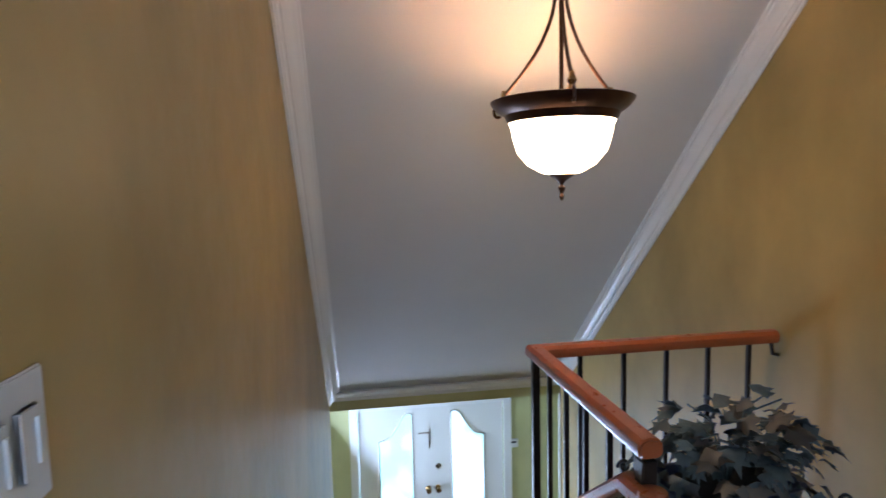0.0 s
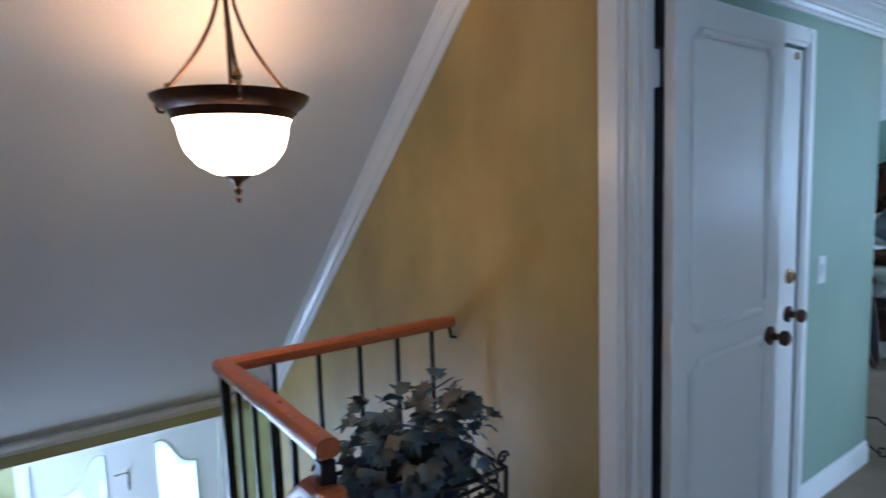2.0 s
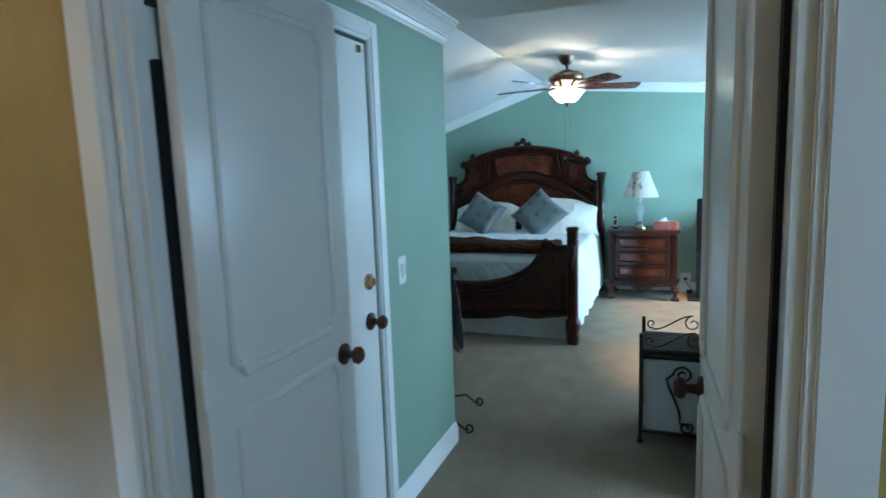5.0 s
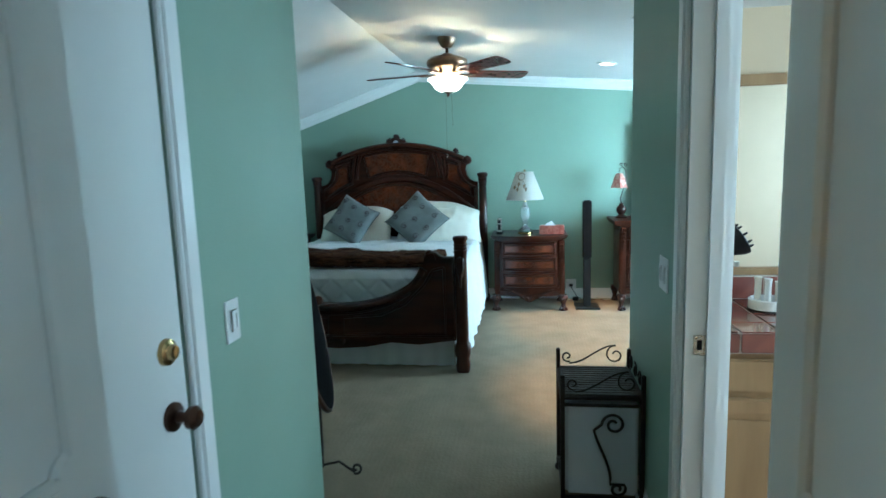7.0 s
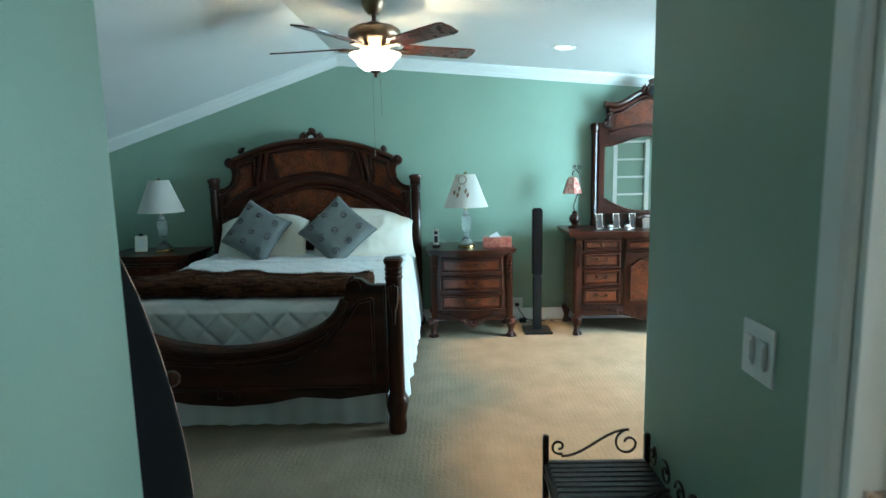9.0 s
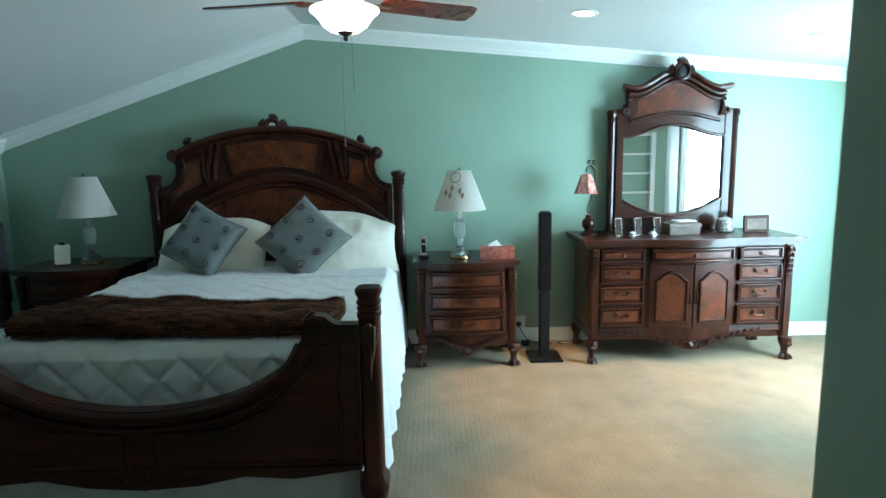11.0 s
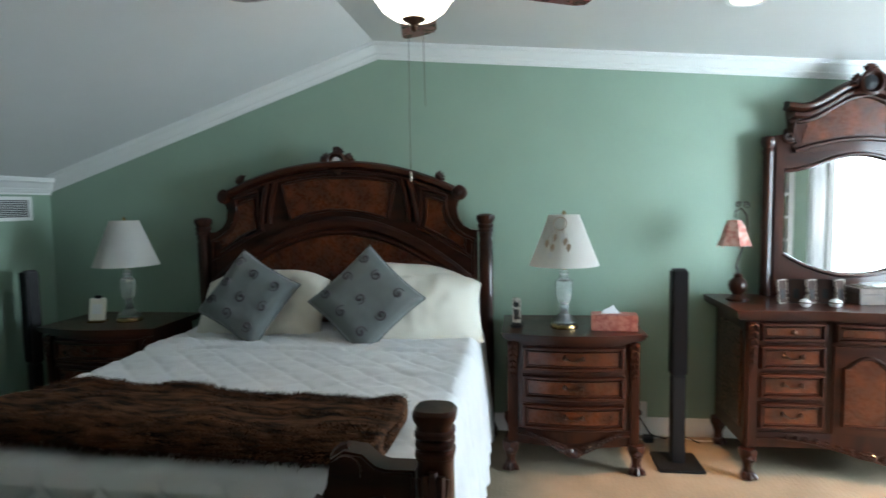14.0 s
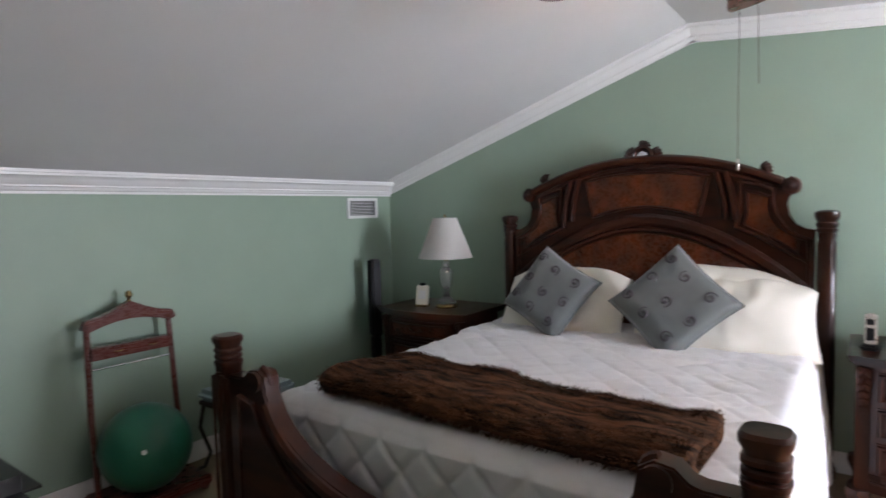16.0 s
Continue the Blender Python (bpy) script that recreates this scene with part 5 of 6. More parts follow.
def dream_catcher():
    """Hoop with threads and feathers that hangs on the shade."""
    d = thing("dream_catcher", "small beige dream catcher with feathers on the lampshade", "ornament", pose(9.70, 0.817, 0.757) @ pose(0, 0, 0, 0, 0, -16))

    def on(u, v):
        f = (v - 0.345) / 0.275
        r = 0.187 + (0.082 - 0.187) * f + 0.006
        return (-r, u, v)

    beige = material("tan_feather", (0.40, 0.30, 0.21), 0.8, second=(0.26, 0.18, 0.12), scale=60)
    part("hoop", tubed([on(0.034 * math.cos(a * math.pi / 14), 0.575 + 0.034 * math.sin(a * math.pi / 14)) for a in range(29)], 0.0035, 6), beige, d)
    part("web", tubed([on(0.03 * math.cos(a * 2.5), 0.575 + 0.03 * math.sin(a * 2.5)) for a in range(9)], 0.001, 4), PAPER, d)
    rnd = random.Random(3)
    for u, v in ((-0.035, 0.50), (-0.055, 0.47), (0.03, 0.47), (0.038, 0.43), (-0.02, 0.52), (0.02, 0.52), (0.06, 0.49)):
        bm = bmesh.new()
        prism(bm, [(u - 0.010, v), (u - 0.013, v - 0.02), (u, v - 0.042), (u + 0.012, v - 0.018), (u + 0.006, v)], 0.0, 0.0012, lambda a, b, w: tuple(Vector(on(a, b)) + Vector((-w - 0.002, 0, 0))))
        part("feather", bm, beige if rnd.random() < 0.6 else PAPER, d)
        part("cord", tubed([on(u * 0.5, 0.545), on(u, v)], 0.0009, 4), beige, d)


dream_catcher()


def tower_speaker(m, label):
    s = thing("tower_speaker", label, "speaker", m, "slim black tower speakers")
    part("base", boxed(-0.12, 0.12, -0.12, 0.12, 0, 0.018, 0.005), BLACK, s)
    part("pole", boxed(-0.03, 0.03, -0.036, 0.036, 0.018, 0.50, 0.008), BLACK, s)
    part("cabinet", boxed(-0.035, 0.04, -0.043, 0.043, 0.50, 1.08, 0.012), BLACK, s)
    part("grille", boxed(-0.042, -0.035, -0.038, 0.038, 0.51, 1.07, 0.003), CLOTH, s, "black cloth grille")
    return s


tower_speaker(pose(9.71, 0.21, 0), "slim black tower speaker standing on a flat square base")
tower_speaker(pose(9.69, 4.07, 0, 0, 0, -25), "slim black tower speaker in the corner behind the nightstand")


# ---- ceiling fan and lights ----
def ceiling_fan():
    x, y = 8.27, 1.37
    top = bed_ceiling(y)
    f = thing("ceiling_fan", "five-blade dark wood ceiling fan with a lit glass bowl", "ceiling fan", pose(x, y, 0))
    part("canopy", lathed([(0.03, top - 0.075), (0.05, top - 0.055), (0.068, top - 0.02), (0.07, top + 0.01)], 28), FAN_METAL, f)
    part("downrod", lathed([(0.012, 2.26), (0.012, top - 0.07)], 12), BRONZE, f)
    part("motor", lathed([(0.03, 2.285), (0.06, 2.27), (0.12, 2.255), (0.15, 2.235), (0.155, 2.215), (0.15, 2.195), (0.13, 2.175), (0.10, 2.155), (0.085, 2.13), (0.075, 2.125), (0.045, 2.12), (0.04, 2.09), (0.02, 2.085)], 36), FAN_METAL, f, "dark bronze motor housing")
    for k in range(5):
        a = 8 + 72 * k
        iron = part("blade_iron", boxed(0.09, 0.22, -0.022, 0.022, 2.128, 2.136, 0.003), FAN_METAL, f, m=pose(0, 0, 0, 0, 0, a))
        outline = [(0.17, -0.045), (0.20, -0.06), (0.60, -0.072), (0.635, -0.06), (0.645, 0.0), (0.635, 0.06), (0.60, 0.072), (0.20, 0.06), (0.17, 0.045)]
        part("blade", prismed(outline, -0.004, 0.004, lambda u, v, w: (u, v, w)), CHERRY, f, "dark cherry blade", m=pose(0, 0, 2.142, 0, 0, a) @ pose(0, 0, 0, -12, 0, 0))
    part("bowl", lathed([(0.045, 2.008), (0.065, 2.012), (0.098, 2.036), (0.112, 2.058), (0.132, 2.082), (0.150, 2.094), (0.150, 2.104), (0.13, 2.10), (0.108, 2.064), (0.06, 2.022), (0.04, 2.018)], 36), FANGLASS, f, "lit bell-shaped glass bowl")
    part("finial", lathed([(0.001, 1.970), (0.010, 1.974), (0.012, 1.984), (0.009, 1.990), (0.018, 1.997), (0.036, 2.006), (0.04, 2.012)], 18), BRONZE, f)
    part("pull_chain", tubed([(0.0, 0.018, 1.99), (0.0, 0.02, 1.7), (0.0, 0.02, 1.545)], 0.0008, 5), BRONZE, f, "long bead pull chain")
    part("chain_fob", lathed([(0.001, 1.515), (0.004, 1.52), (0.004, 1.545), (0.001, 1.55)], 10, at=(0.0, 0.02, 0)), NICKEL, f, "small metal chain fob")
    part("pull_chain", tubed([(0.028, -0.022, 1.99), (0.028, -0.026, 1.75)], 0.0009, 5), BRONZE, f)
    return f


ceiling_fan()
for dx, dy in DOWNLIGHTS:
    d = thing("downlight", "lit recessed ceiling downlight with a white trim ring", "ceiling light", pose(dx, dy, bed_ceiling(dy)) @ pose(0, 0, 0, math.degrees(math.atan(0.09)), 0, 0), "recessed downlights")
    part("trim_ring", lathed([(0.058, -0.002), (0.062, -0.007), (0.082, -0.006), (0.086, 0.0), (0.058, 0.0)], 32, ring=True), TRIM, d)
    part("lens", lathed([(0.0585, -0.001), (0.001, -0.002)], 32), LED, d, "glowing lens")
smoke = thing("smoke_detector", "round white smoke detector on the ceiling", "smoke detector", pose(6.35, 0.95, bed_ceiling(0.95)))
part("case", lathed([(0.04, -0.035), (0.058, -0.028), (0.066, -0.012), (0.066, 0.0)], 28), PLATE, smoke)
part("grille_ring", lathed([(0.03, -0.037), (0.036, -0.039), (0.04, -0.036)], 28), PLATE, smoke)



# ---- recessed shelf, vents, switches ----
shelf = thing("recessed_shelf", "white-trimmed shelf recessed into the green wall", "shelf", pose(6.50, -1.73, 0))
part("back", boxed(0.002, 0.008, -0.22, 0.22, 0.72, 1.75), GREEN, shelf)
for y in (-0.235, 0.235):
    part("upright", boxed(0.0, 0.075, y - 0.03, y + 0.03, 0.69, 1.78, 0.003), TRIM, shelf)
for i in range(5):
    z = 0.72 + 0.2575 * i
    part("shelf_board", boxed(0.01, 0.08, -0.205, 0.205, z - 0.014, z + 0.014, 0.003), TRIM, shelf)


def switch_plate(m, rockers=1, label="white rocker light switch on the wall"):
    s = thing("light_switch", label, "light switch", m)
    w = 0.037 + 0.023 * (rockers - 1)
    part("plate", boxed(-w, w, -0.005, 0, -0.059, 0.059, 0.002), PLATE, s)
    for i in range(rockers):
        x = (i - (rockers - 1) / 2) * 0.046
        r = part("rocker", boxed(x - 0.016, x + 0.016, -0.011, -0.005, -0.032, 0.032, 0.003), PLATE, s)
        part("slider", boxed(x + 0.006, x + 0.010, -0.014, -0.010, -0.02, 0.02), TRIM, r)
    return s


switch_plate(pose(5.275, 1.6, 1.05))
switch_plate(pose(5.885, 0.32, 1.06, 0, 0, 180), 2, "white double light switch on the hall wall")
switch_plate(pose(2.15, 0.925, 1.305, 0, 0, 90) @ Matrix.Scale(0.8, 4), 2, "white double dimmer switch beside the stairs")

vent = thing("wall_vent", "white metal air vent under the crown moulding", "vent", pose(9.79, 4.27, 1.462))
part("backing", boxed(-0.15, 0.15, -0.004, 0, -0.07, 0.07), BLACK, vent)
bm = bmesh.new()
for a, b, c, d in ((-0.165, 0.165, 0.055, 0.078), (-0.165, 0.165, -0.078, -0.055), (-0.165, -0.14, -0.055, 0.055), (0.14, 0.165, -0.055, 0.055)):
    box(bm, a, b, -0.014, 0, c, d, 0.002)
part("frame", bm, TRIM, vent)
for i in range(9):
    z = -0.046 + 0.0115 * i
    part("slat", boxed(-0.14, 0.14, -0.012, -0.004, z - 0.002, z + 0.002), TRIM, vent)

outlet = thing("wall_outlet", "white wall outlet with plugged cords low on the wall", "outlet", pose(10.12, 0.34, 0.16, 0, 0, -90))
part("plate", boxed(-0.055, 0.055, -0.006, 0, -0.05, 0.05, 0.003), PLATE, outlet)
part("plug", boxed(-0.02, 0.02, -0.035, -0.006, -0.03, 0.0, 0.005), BLACK, outlet)
cord = thing("power_cord", "loose black and white cords along the baseboard", "cord", pose(0, 0, 0))
part("black_cord", tubed([(10.08 - 0.004 * i * (i % 3), 0.34 - 0.03 * i, 0.12 * max(0, 1 - i * 0.4) + 0.008) for i in range(12)], 0.004, 6), BLACK, cord)
part("white_cord", tubed([(10.05 - 0.03 * math.sin(i * 0.8), 0.42 - 0.045 * i, 0.008) for i in range(12)], 0.0025, 6), PLATE, cord)
part("adapter", boxed(9.98, 10.04, 0.27, 0.33, 0.0, 0.035, 0.006), BLACK, cord)

# ---- small things on the nightstands and dresser ----
phone = thing("cordless_phone", "silver cordless phone upright in its black cradle", "telephone", pose(9.70, 1.075, 0.757, 0, 0, -8))
part("cradle", boxed(-0.04, 0.04, -0.035, 0.035, 0, 0.025, 0.008), BLACK, phone)
part("handset", boxed(-0.015, 0.012, -0.023, 0.023, 0.02, 0.165, 0.007), NICKEL, phone, "silver handset")
part("display", boxed(-0.0165, -0.0148, -0.015, 0.015, 0.115, 0.14), BLACK, phone)
part("keypad", boxed(-0.0165, -0.0148, -0.015, 0.015, 0.045, 0.10), BLACK, phone)

tissue = thing("tissue_box", "rose-red tissue box with a tissue pulled up", "tissue box", pose(9.665, 0.555, 0.757, 0, 0, -6))
part("carton", boxed(-0.06, 0.06, -0.12, 0.12, 0, 0.085, 0.004), ROSE_BOX, tissue)
bm = bmesh.new()
prism(bm, [(-0.055, 0.0), (-0.03, 0.025), (-0.018, 0.045), (0.005, 0.03), (0.03, 0.022), (0.05, 0.0)], -0.006, 0.006)
part("tissue", bm, PAPER, tissue, "white tissue", m=pose(0, 0.02, 0.085, 0, 8, 10))

clock = thing("desk_clock", "small cream standing clock with a dark clip", "clock", pose(9.70, 3.635, 0.757, 0, 0, 10))
part("face", boxed(-0.01, 0.008, -0.05, 0.05, 0.01, 0.15, 0.006), LINEN, clock, m=pose(0, 0, 0, 0, 12, 0))
part("dial", boxed(-0.0125, -0.0105, -0.03, 0.03, 0.05, 0.11), PAPER, clock, m=pose(0, 0, 0, 0, 12, 0))
part("clip", boxed(-0.014, 0.012, -0.02, 0.02, 0.145, 0.165, 0.004), BLACK, clock, m=pose(0, 0, 0, 0, 12, 0))
part("stand", boxed(-0.03, 0.05, -0.045, 0.045, 0.0, 0.012, 0.003), BRASS, clock)

TOP = 0.886


def boudoir_lamp():
    l = thing("boudoir_lamp", "small lamp with a turned wood base and red patterned shade", "lamp", pose(9.86, -0.14, TOP))
    part("base", lathed([(0.058, 0), (0.06, 0.012), (0.04, 0.022), (0.026, 0.035), (0.044, 0.06), (0.05, 0.085), (0.042, 0.11), (0.02, 0.13), (0.024, 0.14), (0.014, 0.15)], 28), WOODV, l)
    stem = [(0, 0, 0.15), (0, 0.01, 0.19), (0, 0.0, 0.23), (0, -0.025, 0.30), (0, -0.045, 0.40), (0, -0.04, 0.47), (0, -0.01, 0.51), (0, 0.02, 0.49), (0, 0.022, 0.46)]
    part("stem", tubed(stem, 0.005, 8), IRON, l, "scrolled black iron stem")
    part("scroll", tubed([(0, u, v) for u, v in spiral(-0.035, 0.525, 0.02, 1.3, 0.5, 1)], 0.004, 6), IRON, l)
    part("scroll", tubed([(0, u, v) for u, v in spiral(0.005, 0.53, 0.016, 1.3, 2.5, -1)], 0.004, 6), IRON, l)
    part("shade", lathed([(0.088, 0.285), (0.086, 0.29), (0.07, 0.33), (0.055, 0.385), (0.036, 0.42), (0.028, 0.425), (0.026, 0.424), (0.052, 0.383), (0.067, 0.33), (0.083, 0.288)], 6, at=(0, 0.022, 0.02)), PINK, l, "red patterned panelled shade", smooth=0)
    for i in range(6):
        a = math.pi / 3 * i
        part("bead", lathed([(0.001, -0.008), (0.005, -0.002), (0.001, 0.004)], 8, at=(0.086 * math.cos(a), 0.022 + 0.086 * math.sin(a), 0.30)), PINK, l)


boudoir_lamp()

KEEPSAKE = material("weathered_wood", (0.13, 0.085, 0.058), 0.55, second=(0.055, 0.036, 0.026), scale=16, bump=0.4, bump_scale=60)

PLAQUE = material("plaque_wood", (0.050, 0.022, 0.013), 0.65, second=(0.025, 0.011, 0.007), scale=14, spec=0.2)


def picture_frame(m, w, h, mat, label):
    f = thing("picture_frame", label, "picture frame", m, "small frames on the dresser")
    bm = bmesh.new()
    t = 0.005
    for a, b, c, d in ((-w, -w + t, 0, h), (w - t, w, 0, h), (-w + t, w - t, 0, t), (-w + t, w - t, h - t, h)):
        box(bm, -0.006, 0.006, a, b, c, d, 0.0015)
    part("frame", bm, mat, f)
    part("picture", boxed(-0.002, 0.002, -w + t, w - t, t, h - t), PLAQUE, f)
    part("shape", boxed(-0.0035, -0.0022, -w * 0.4, w * 0.4, h * 0.2, h * 0.6), BLACK, f)
    return f


for i, (y, yaw, mat) in enumerate(((-0.34, 30, NICKEL), (-0.41, -25, BLACK), (-0.485, 30, NICKEL), (-0.555, -25, BLACK), (-0.625, 28, NICKEL))):
    picture_frame(pose(9.76 + 0.012 * (i % 2), y + 0.005, TOP) @ pose(0, 0, 0, 0, 6, yaw), 0.036, 0.128, mat, "small silver folding picture frame" if mat is NICKEL else "small dark folding picture frame")
for y, s in ((-0.40, 1.0), (-0.545, 1.15)):
    c = thing("trinket", "small white and dark porcelain trinket", "ornament", pose(9.66, y, TOP))
    part("bowl", lathed([(0.016 * s, 0), (0.024 * s, 0.01), (0.026 * s, 0.024), (0.02 * s, 0.036), (0.001, 0.044)], 18), PORCELAIN, c)
    part("rim", lathed([(0.0265 * s, 0.020), (0.0275 * s, 0.023), (0.0265 * s, 0.026)], 18), BRONZE, c)
jb = thing("jewellery_box", "carved grey-brown wooden keepsake box", "box", pose(9.80, -0.80, TOP, 0, 0, 4))
part("body", boxed(-0.075, 0.075, -0.115, 0.115, 0, 0.055, 0.004), KEEPSAKE, jb)
part("lid", boxed(-0.082, 0.082, -0.122, 0.122, 0.057, 0.085, 0.006), KEEPSAKE, jb, "carved lid")
part("lid_panel", boxed(-0.055, 0.055, -0.09, 0.09, 0.085, 0.094, 0.004), KEEPSAKE, jb)
book = thing("booklet", "thin pale booklet lying on the keepsake box", "book", pose(9.79, -0.82, TOP + 0.0945, 0, 0, 14))
part("pages", boxed(-0.05, 0.05, -0.07, 0.07, 0, 0.008, 0.001), PAPER, book)
jar = thing("lidded_jar", "round grey and white patterned jar with a lid", "jar", pose(9.86, -1.155, TOP))
JARGLAZE = material("patterned_glaze", (0.36, 0.36, 0.35), 0.4, second=(0.12, 0.115, 0.11), scale=60, detail=2, mottle=0.15, coat=0.3)
part("jar", lathed([(0.045, 0), (0.062, 0.012), (0.066, 0.05), (0.06, 0.078)], 28), JARGLAZE, jar)
part("lid", lathed([(0.062, 0.079), (0.06, 0.092), (0.04, 0.106), (0.012, 0.112), (0.012, 0.12), (0.001, 0.124)], 28), JARGLAZE, jar, "domed lid")
fr = thing("photo_plaque", "dark wooden photo plaque on the dresser", "picture frame", pose(9.82, -1.37, TOP, 0, 4, 6))
part("plaque", boxed(-0.01, 0.008, -0.10, 0.10, 0, 0.125, 0.004), PLAQUE, fr)
part("picture", boxed(-0.0125, -0.0105, -0.075, 0.075, 0.022, 0.10), KEEPSAKE, fr)

# ---- stairs and landing ----
RAIL_X, RAIL_Y, RAIL_Z = 2.99, 2.46, 0.9
rail = thing("guard_rail", "orange oak guard rail on black iron balusters", "railing")
PROFILE = [(a * 0.82, b * 0.82) for a, b in [(-0.031, -0.028), (0.031, -0.028), (0.036, -0.012), (0.034, 0.012), (0.022, 0.026), (0, 0.031), (-0.022, 0.026), (-0.034, 0.012), (-0.036, -0.012)]]


def handrail(path):
    """The rail's profile carried along a path, mitred at its corners."""
    bm = bmesh.new()
    pts = [Vector(p) for p in path]
    rings = []
    for i, p in enumerate(pts):
        d0 = (pts[i] - pts[i - 1]).normalized() if i else (pts[1] - pts[0]).normalized()
        d1 = (pts[i + 1] - pts[i]).normalized() if i < len(pts) - 1 else d0
        s0, s1 = d0.cross(Vector((0, 0, 1))).normalized(), d1.cross(Vector((0, 0, 1))).normalized()
        s = (s0 + s1).normalized()
        k = 1 / max(0.5, s.dot(s0))
        rings.append([bm.verts.new(p + s * a * k + Vector((0, 0, b))) for a, b in PROFILE])
    n = len(PROFILE)
    for a, b in zip(rings, rings[1:]):
        for i in range(n):
            bm.faces.new((a[i], a[(i + 1) % n], b[(i + 1) % n], b[i]))
    bm.faces.new(rings[0])
    bm.faces.new(rings[-1][::-1])
    bmesh.ops.recalc_face_normals(bm, faces=bm.faces)
    bmesh.ops.bevel(bm, geom=[e for e in bm.edges if len(e.link_faces) == 2 and e.calc_face_angle(0) > 1.2], offset=0.006, segments=2, affect="EDGES")
    return bm


part("handrail", handrail([(3.925, RAIL_Y, RAIL_Z), (RAIL_X, RAIL_Y, RAIL_Z), (RAIL_X + 0.005, 1.66, RAIL_Z)]), RAILWOOD, rail, "polished orange oak handrail")
part("wall_bracket", tubed([(3.94, RAIL_Y, RAIL_Z - 0.075), (3.915, RAIL_Y, RAIL_Z - 0.07), (3.905, RAIL_Y, RAIL_Z - 0.02)], 0.007, 8), IRON, rail)


def baluster(parent, x, y, z0, z1, w=0.0075):
    b = part("baluster", boxed(x - w, x + w, y - w, y + w, z0, z1, 0.0015), IRON, parent)
    part("knuckle", lathed([(0.009, -0.03), (0.017, -0.018), (0.013, 0), (0.017, 0.018), (0.009, 0.03)], 10, at=(x, y, z0 + 0.12)), IRON, b)
    part("shoe", boxed(x - 0.014, x + 0.014, y - 0.014, y + 0.014, z0, z0 + 0.02, 0.003), IRON, b)


for i in range(1, 6):
    baluster(rail, RAIL_X + 0.165 * i, RAIL_Y, 0, RAIL_Z - 0.026)
for i in range(1, 6):
    baluster(rail, RAIL_X, RAIL_Y - 0.15 * i, 0, RAIL_Z - 0.026)
part("corner_post", boxed(RAIL_X - 0.013, RAIL_X + 0.013, RAIL_Y - 0.013, RAIL_Y + 0.013, 0, RAIL_Z - 0.026, 0.002), IRON, rail)
part("newel", boxed(RAIL_X - 0.016, RAIL_X + 0.02, 1.66, 1.696, 0, RAIL_Z - 0.026, 0.003), IRON, rail)

stair_rail = thing("stair_rail", "orange oak handrail going down the stairs", "railing")
k = 0.19 / 0.25
path = [(RAIL_X - 0.01, 1.63, 0.80), (RAIL_X - 0.01, 1.74, 0.79)] + [(RAIL_X - 0.01, 1.74 + 0.35 * i, 0.79 - k * 0.35 * i) for i in range(1, 9)]
part("handrail", handrail(path), RAILWOOD, stair_rail, "polished orange oak handrail")
part("top_cap", lathed([(0.001, -0.03), (0.03, -0.026), (0.036, 0), (0.03, 0.026), (0.001, 0.032)], 16, at=(RAIL_X - 0.01, 1.625, 0.80)), RAILWOOD, stair_rail)
for i in range(18):
    y = 1.80 + 0.15 * i
    step = -0.19 * (int((y - 1.62) / 0.25) + 1)
    baluster(stair_rail, RAIL_X - 0.01, y, step, 0.79 - k * (y - 1.74) - 0.03)


def pendant():
    x, y = 3.03, 2.30
    p = thing("pendant_light", "lit alabaster bowl pendant with a dark bronze rim", "pendant light", pose(x, y, 0))
    part("rim", lathed([(0.165, 1.672), (0.172, 1.68), (0.178, 1.695), (0.20, 1.708), (0.218, 1.728), (0.222, 1.737), (0.214, 1.74), (0.195, 1.72), (0.175, 1.70), (0.16, 1.685)], 48, ring=True), BRONZE, p, "dark bronze rim")
    part("bowl", lathed([(0.02, 1.508), (0.06, 1.515), (0.105, 1.54), (0.138, 1.58), (0.152, 1.625), (0.156, 1.655), (0.168, 1.678), (0.162, 1.682), (0.15, 1.66), (0.146, 1.628), (0.132, 1.586), (0.10, 1.548), (0.056, 1.523), (0.02, 1.516)], 48), BOWL, p, "glowing alabaster glass bowl")
    part("finial", lathed([(0.001, 1.428), (0.006, 1.434), (0.008, 1.444), (0.004, 1.452), (0.010, 1.462), (0.012, 1.470), (0.005, 1.478), (0.011, 1.488), (0.02, 1.496), (0.038, 1.506), (0.04, 1.514)], 20), BRONZE, p)
    part("stem", lathed([(0.007, 1.70), (0.007, 2.20)], 10), BRONZE, p)
    part("canopy", lathed([(0.02, 2.13), (0.05, 2.16), (0.065, 2.22), (0.065, 2.30)], 24), BRONZE, p)
    for i in range(3):
        a = radians(258 + 120 * i)
        arm = []
        for j in range(13):
            f = j / 12
            r = 0.018 + 0.175 * f ** 2.0
            z = 2.08 - 0.30 * f
            arm.append((r * math.cos(a), r * math.sin(a), z))
        arm_part = part("arm", tubed(arm, 0.006, 8), BRONZE, p, "curved bronze arm")
        part("clasp", lathed([(0.006, -0.03), (0.013, -0.022), (0.009, -0.012), (0.014, 0.0), (0.009, 0.012), (0.006, 0.025)], 10, at=(0.20 * math.cos(a), 0.20 * math.sin(a), 1.765)), BRASS, arm_part)
        hook = [((0.222 + 0.016 * math.cos(t)) * math.cos(a), (0.222 + 0.016 * math.cos(t)) * math.sin(a), 1.725 + 0.02 * math.sin(t)) for t in [i2 * math.pi / 6 for i2 in range(-4, 5)]]
        part("hook", tubed(hook, 0.005, 6), BRONZE, arm_part)


pendant()


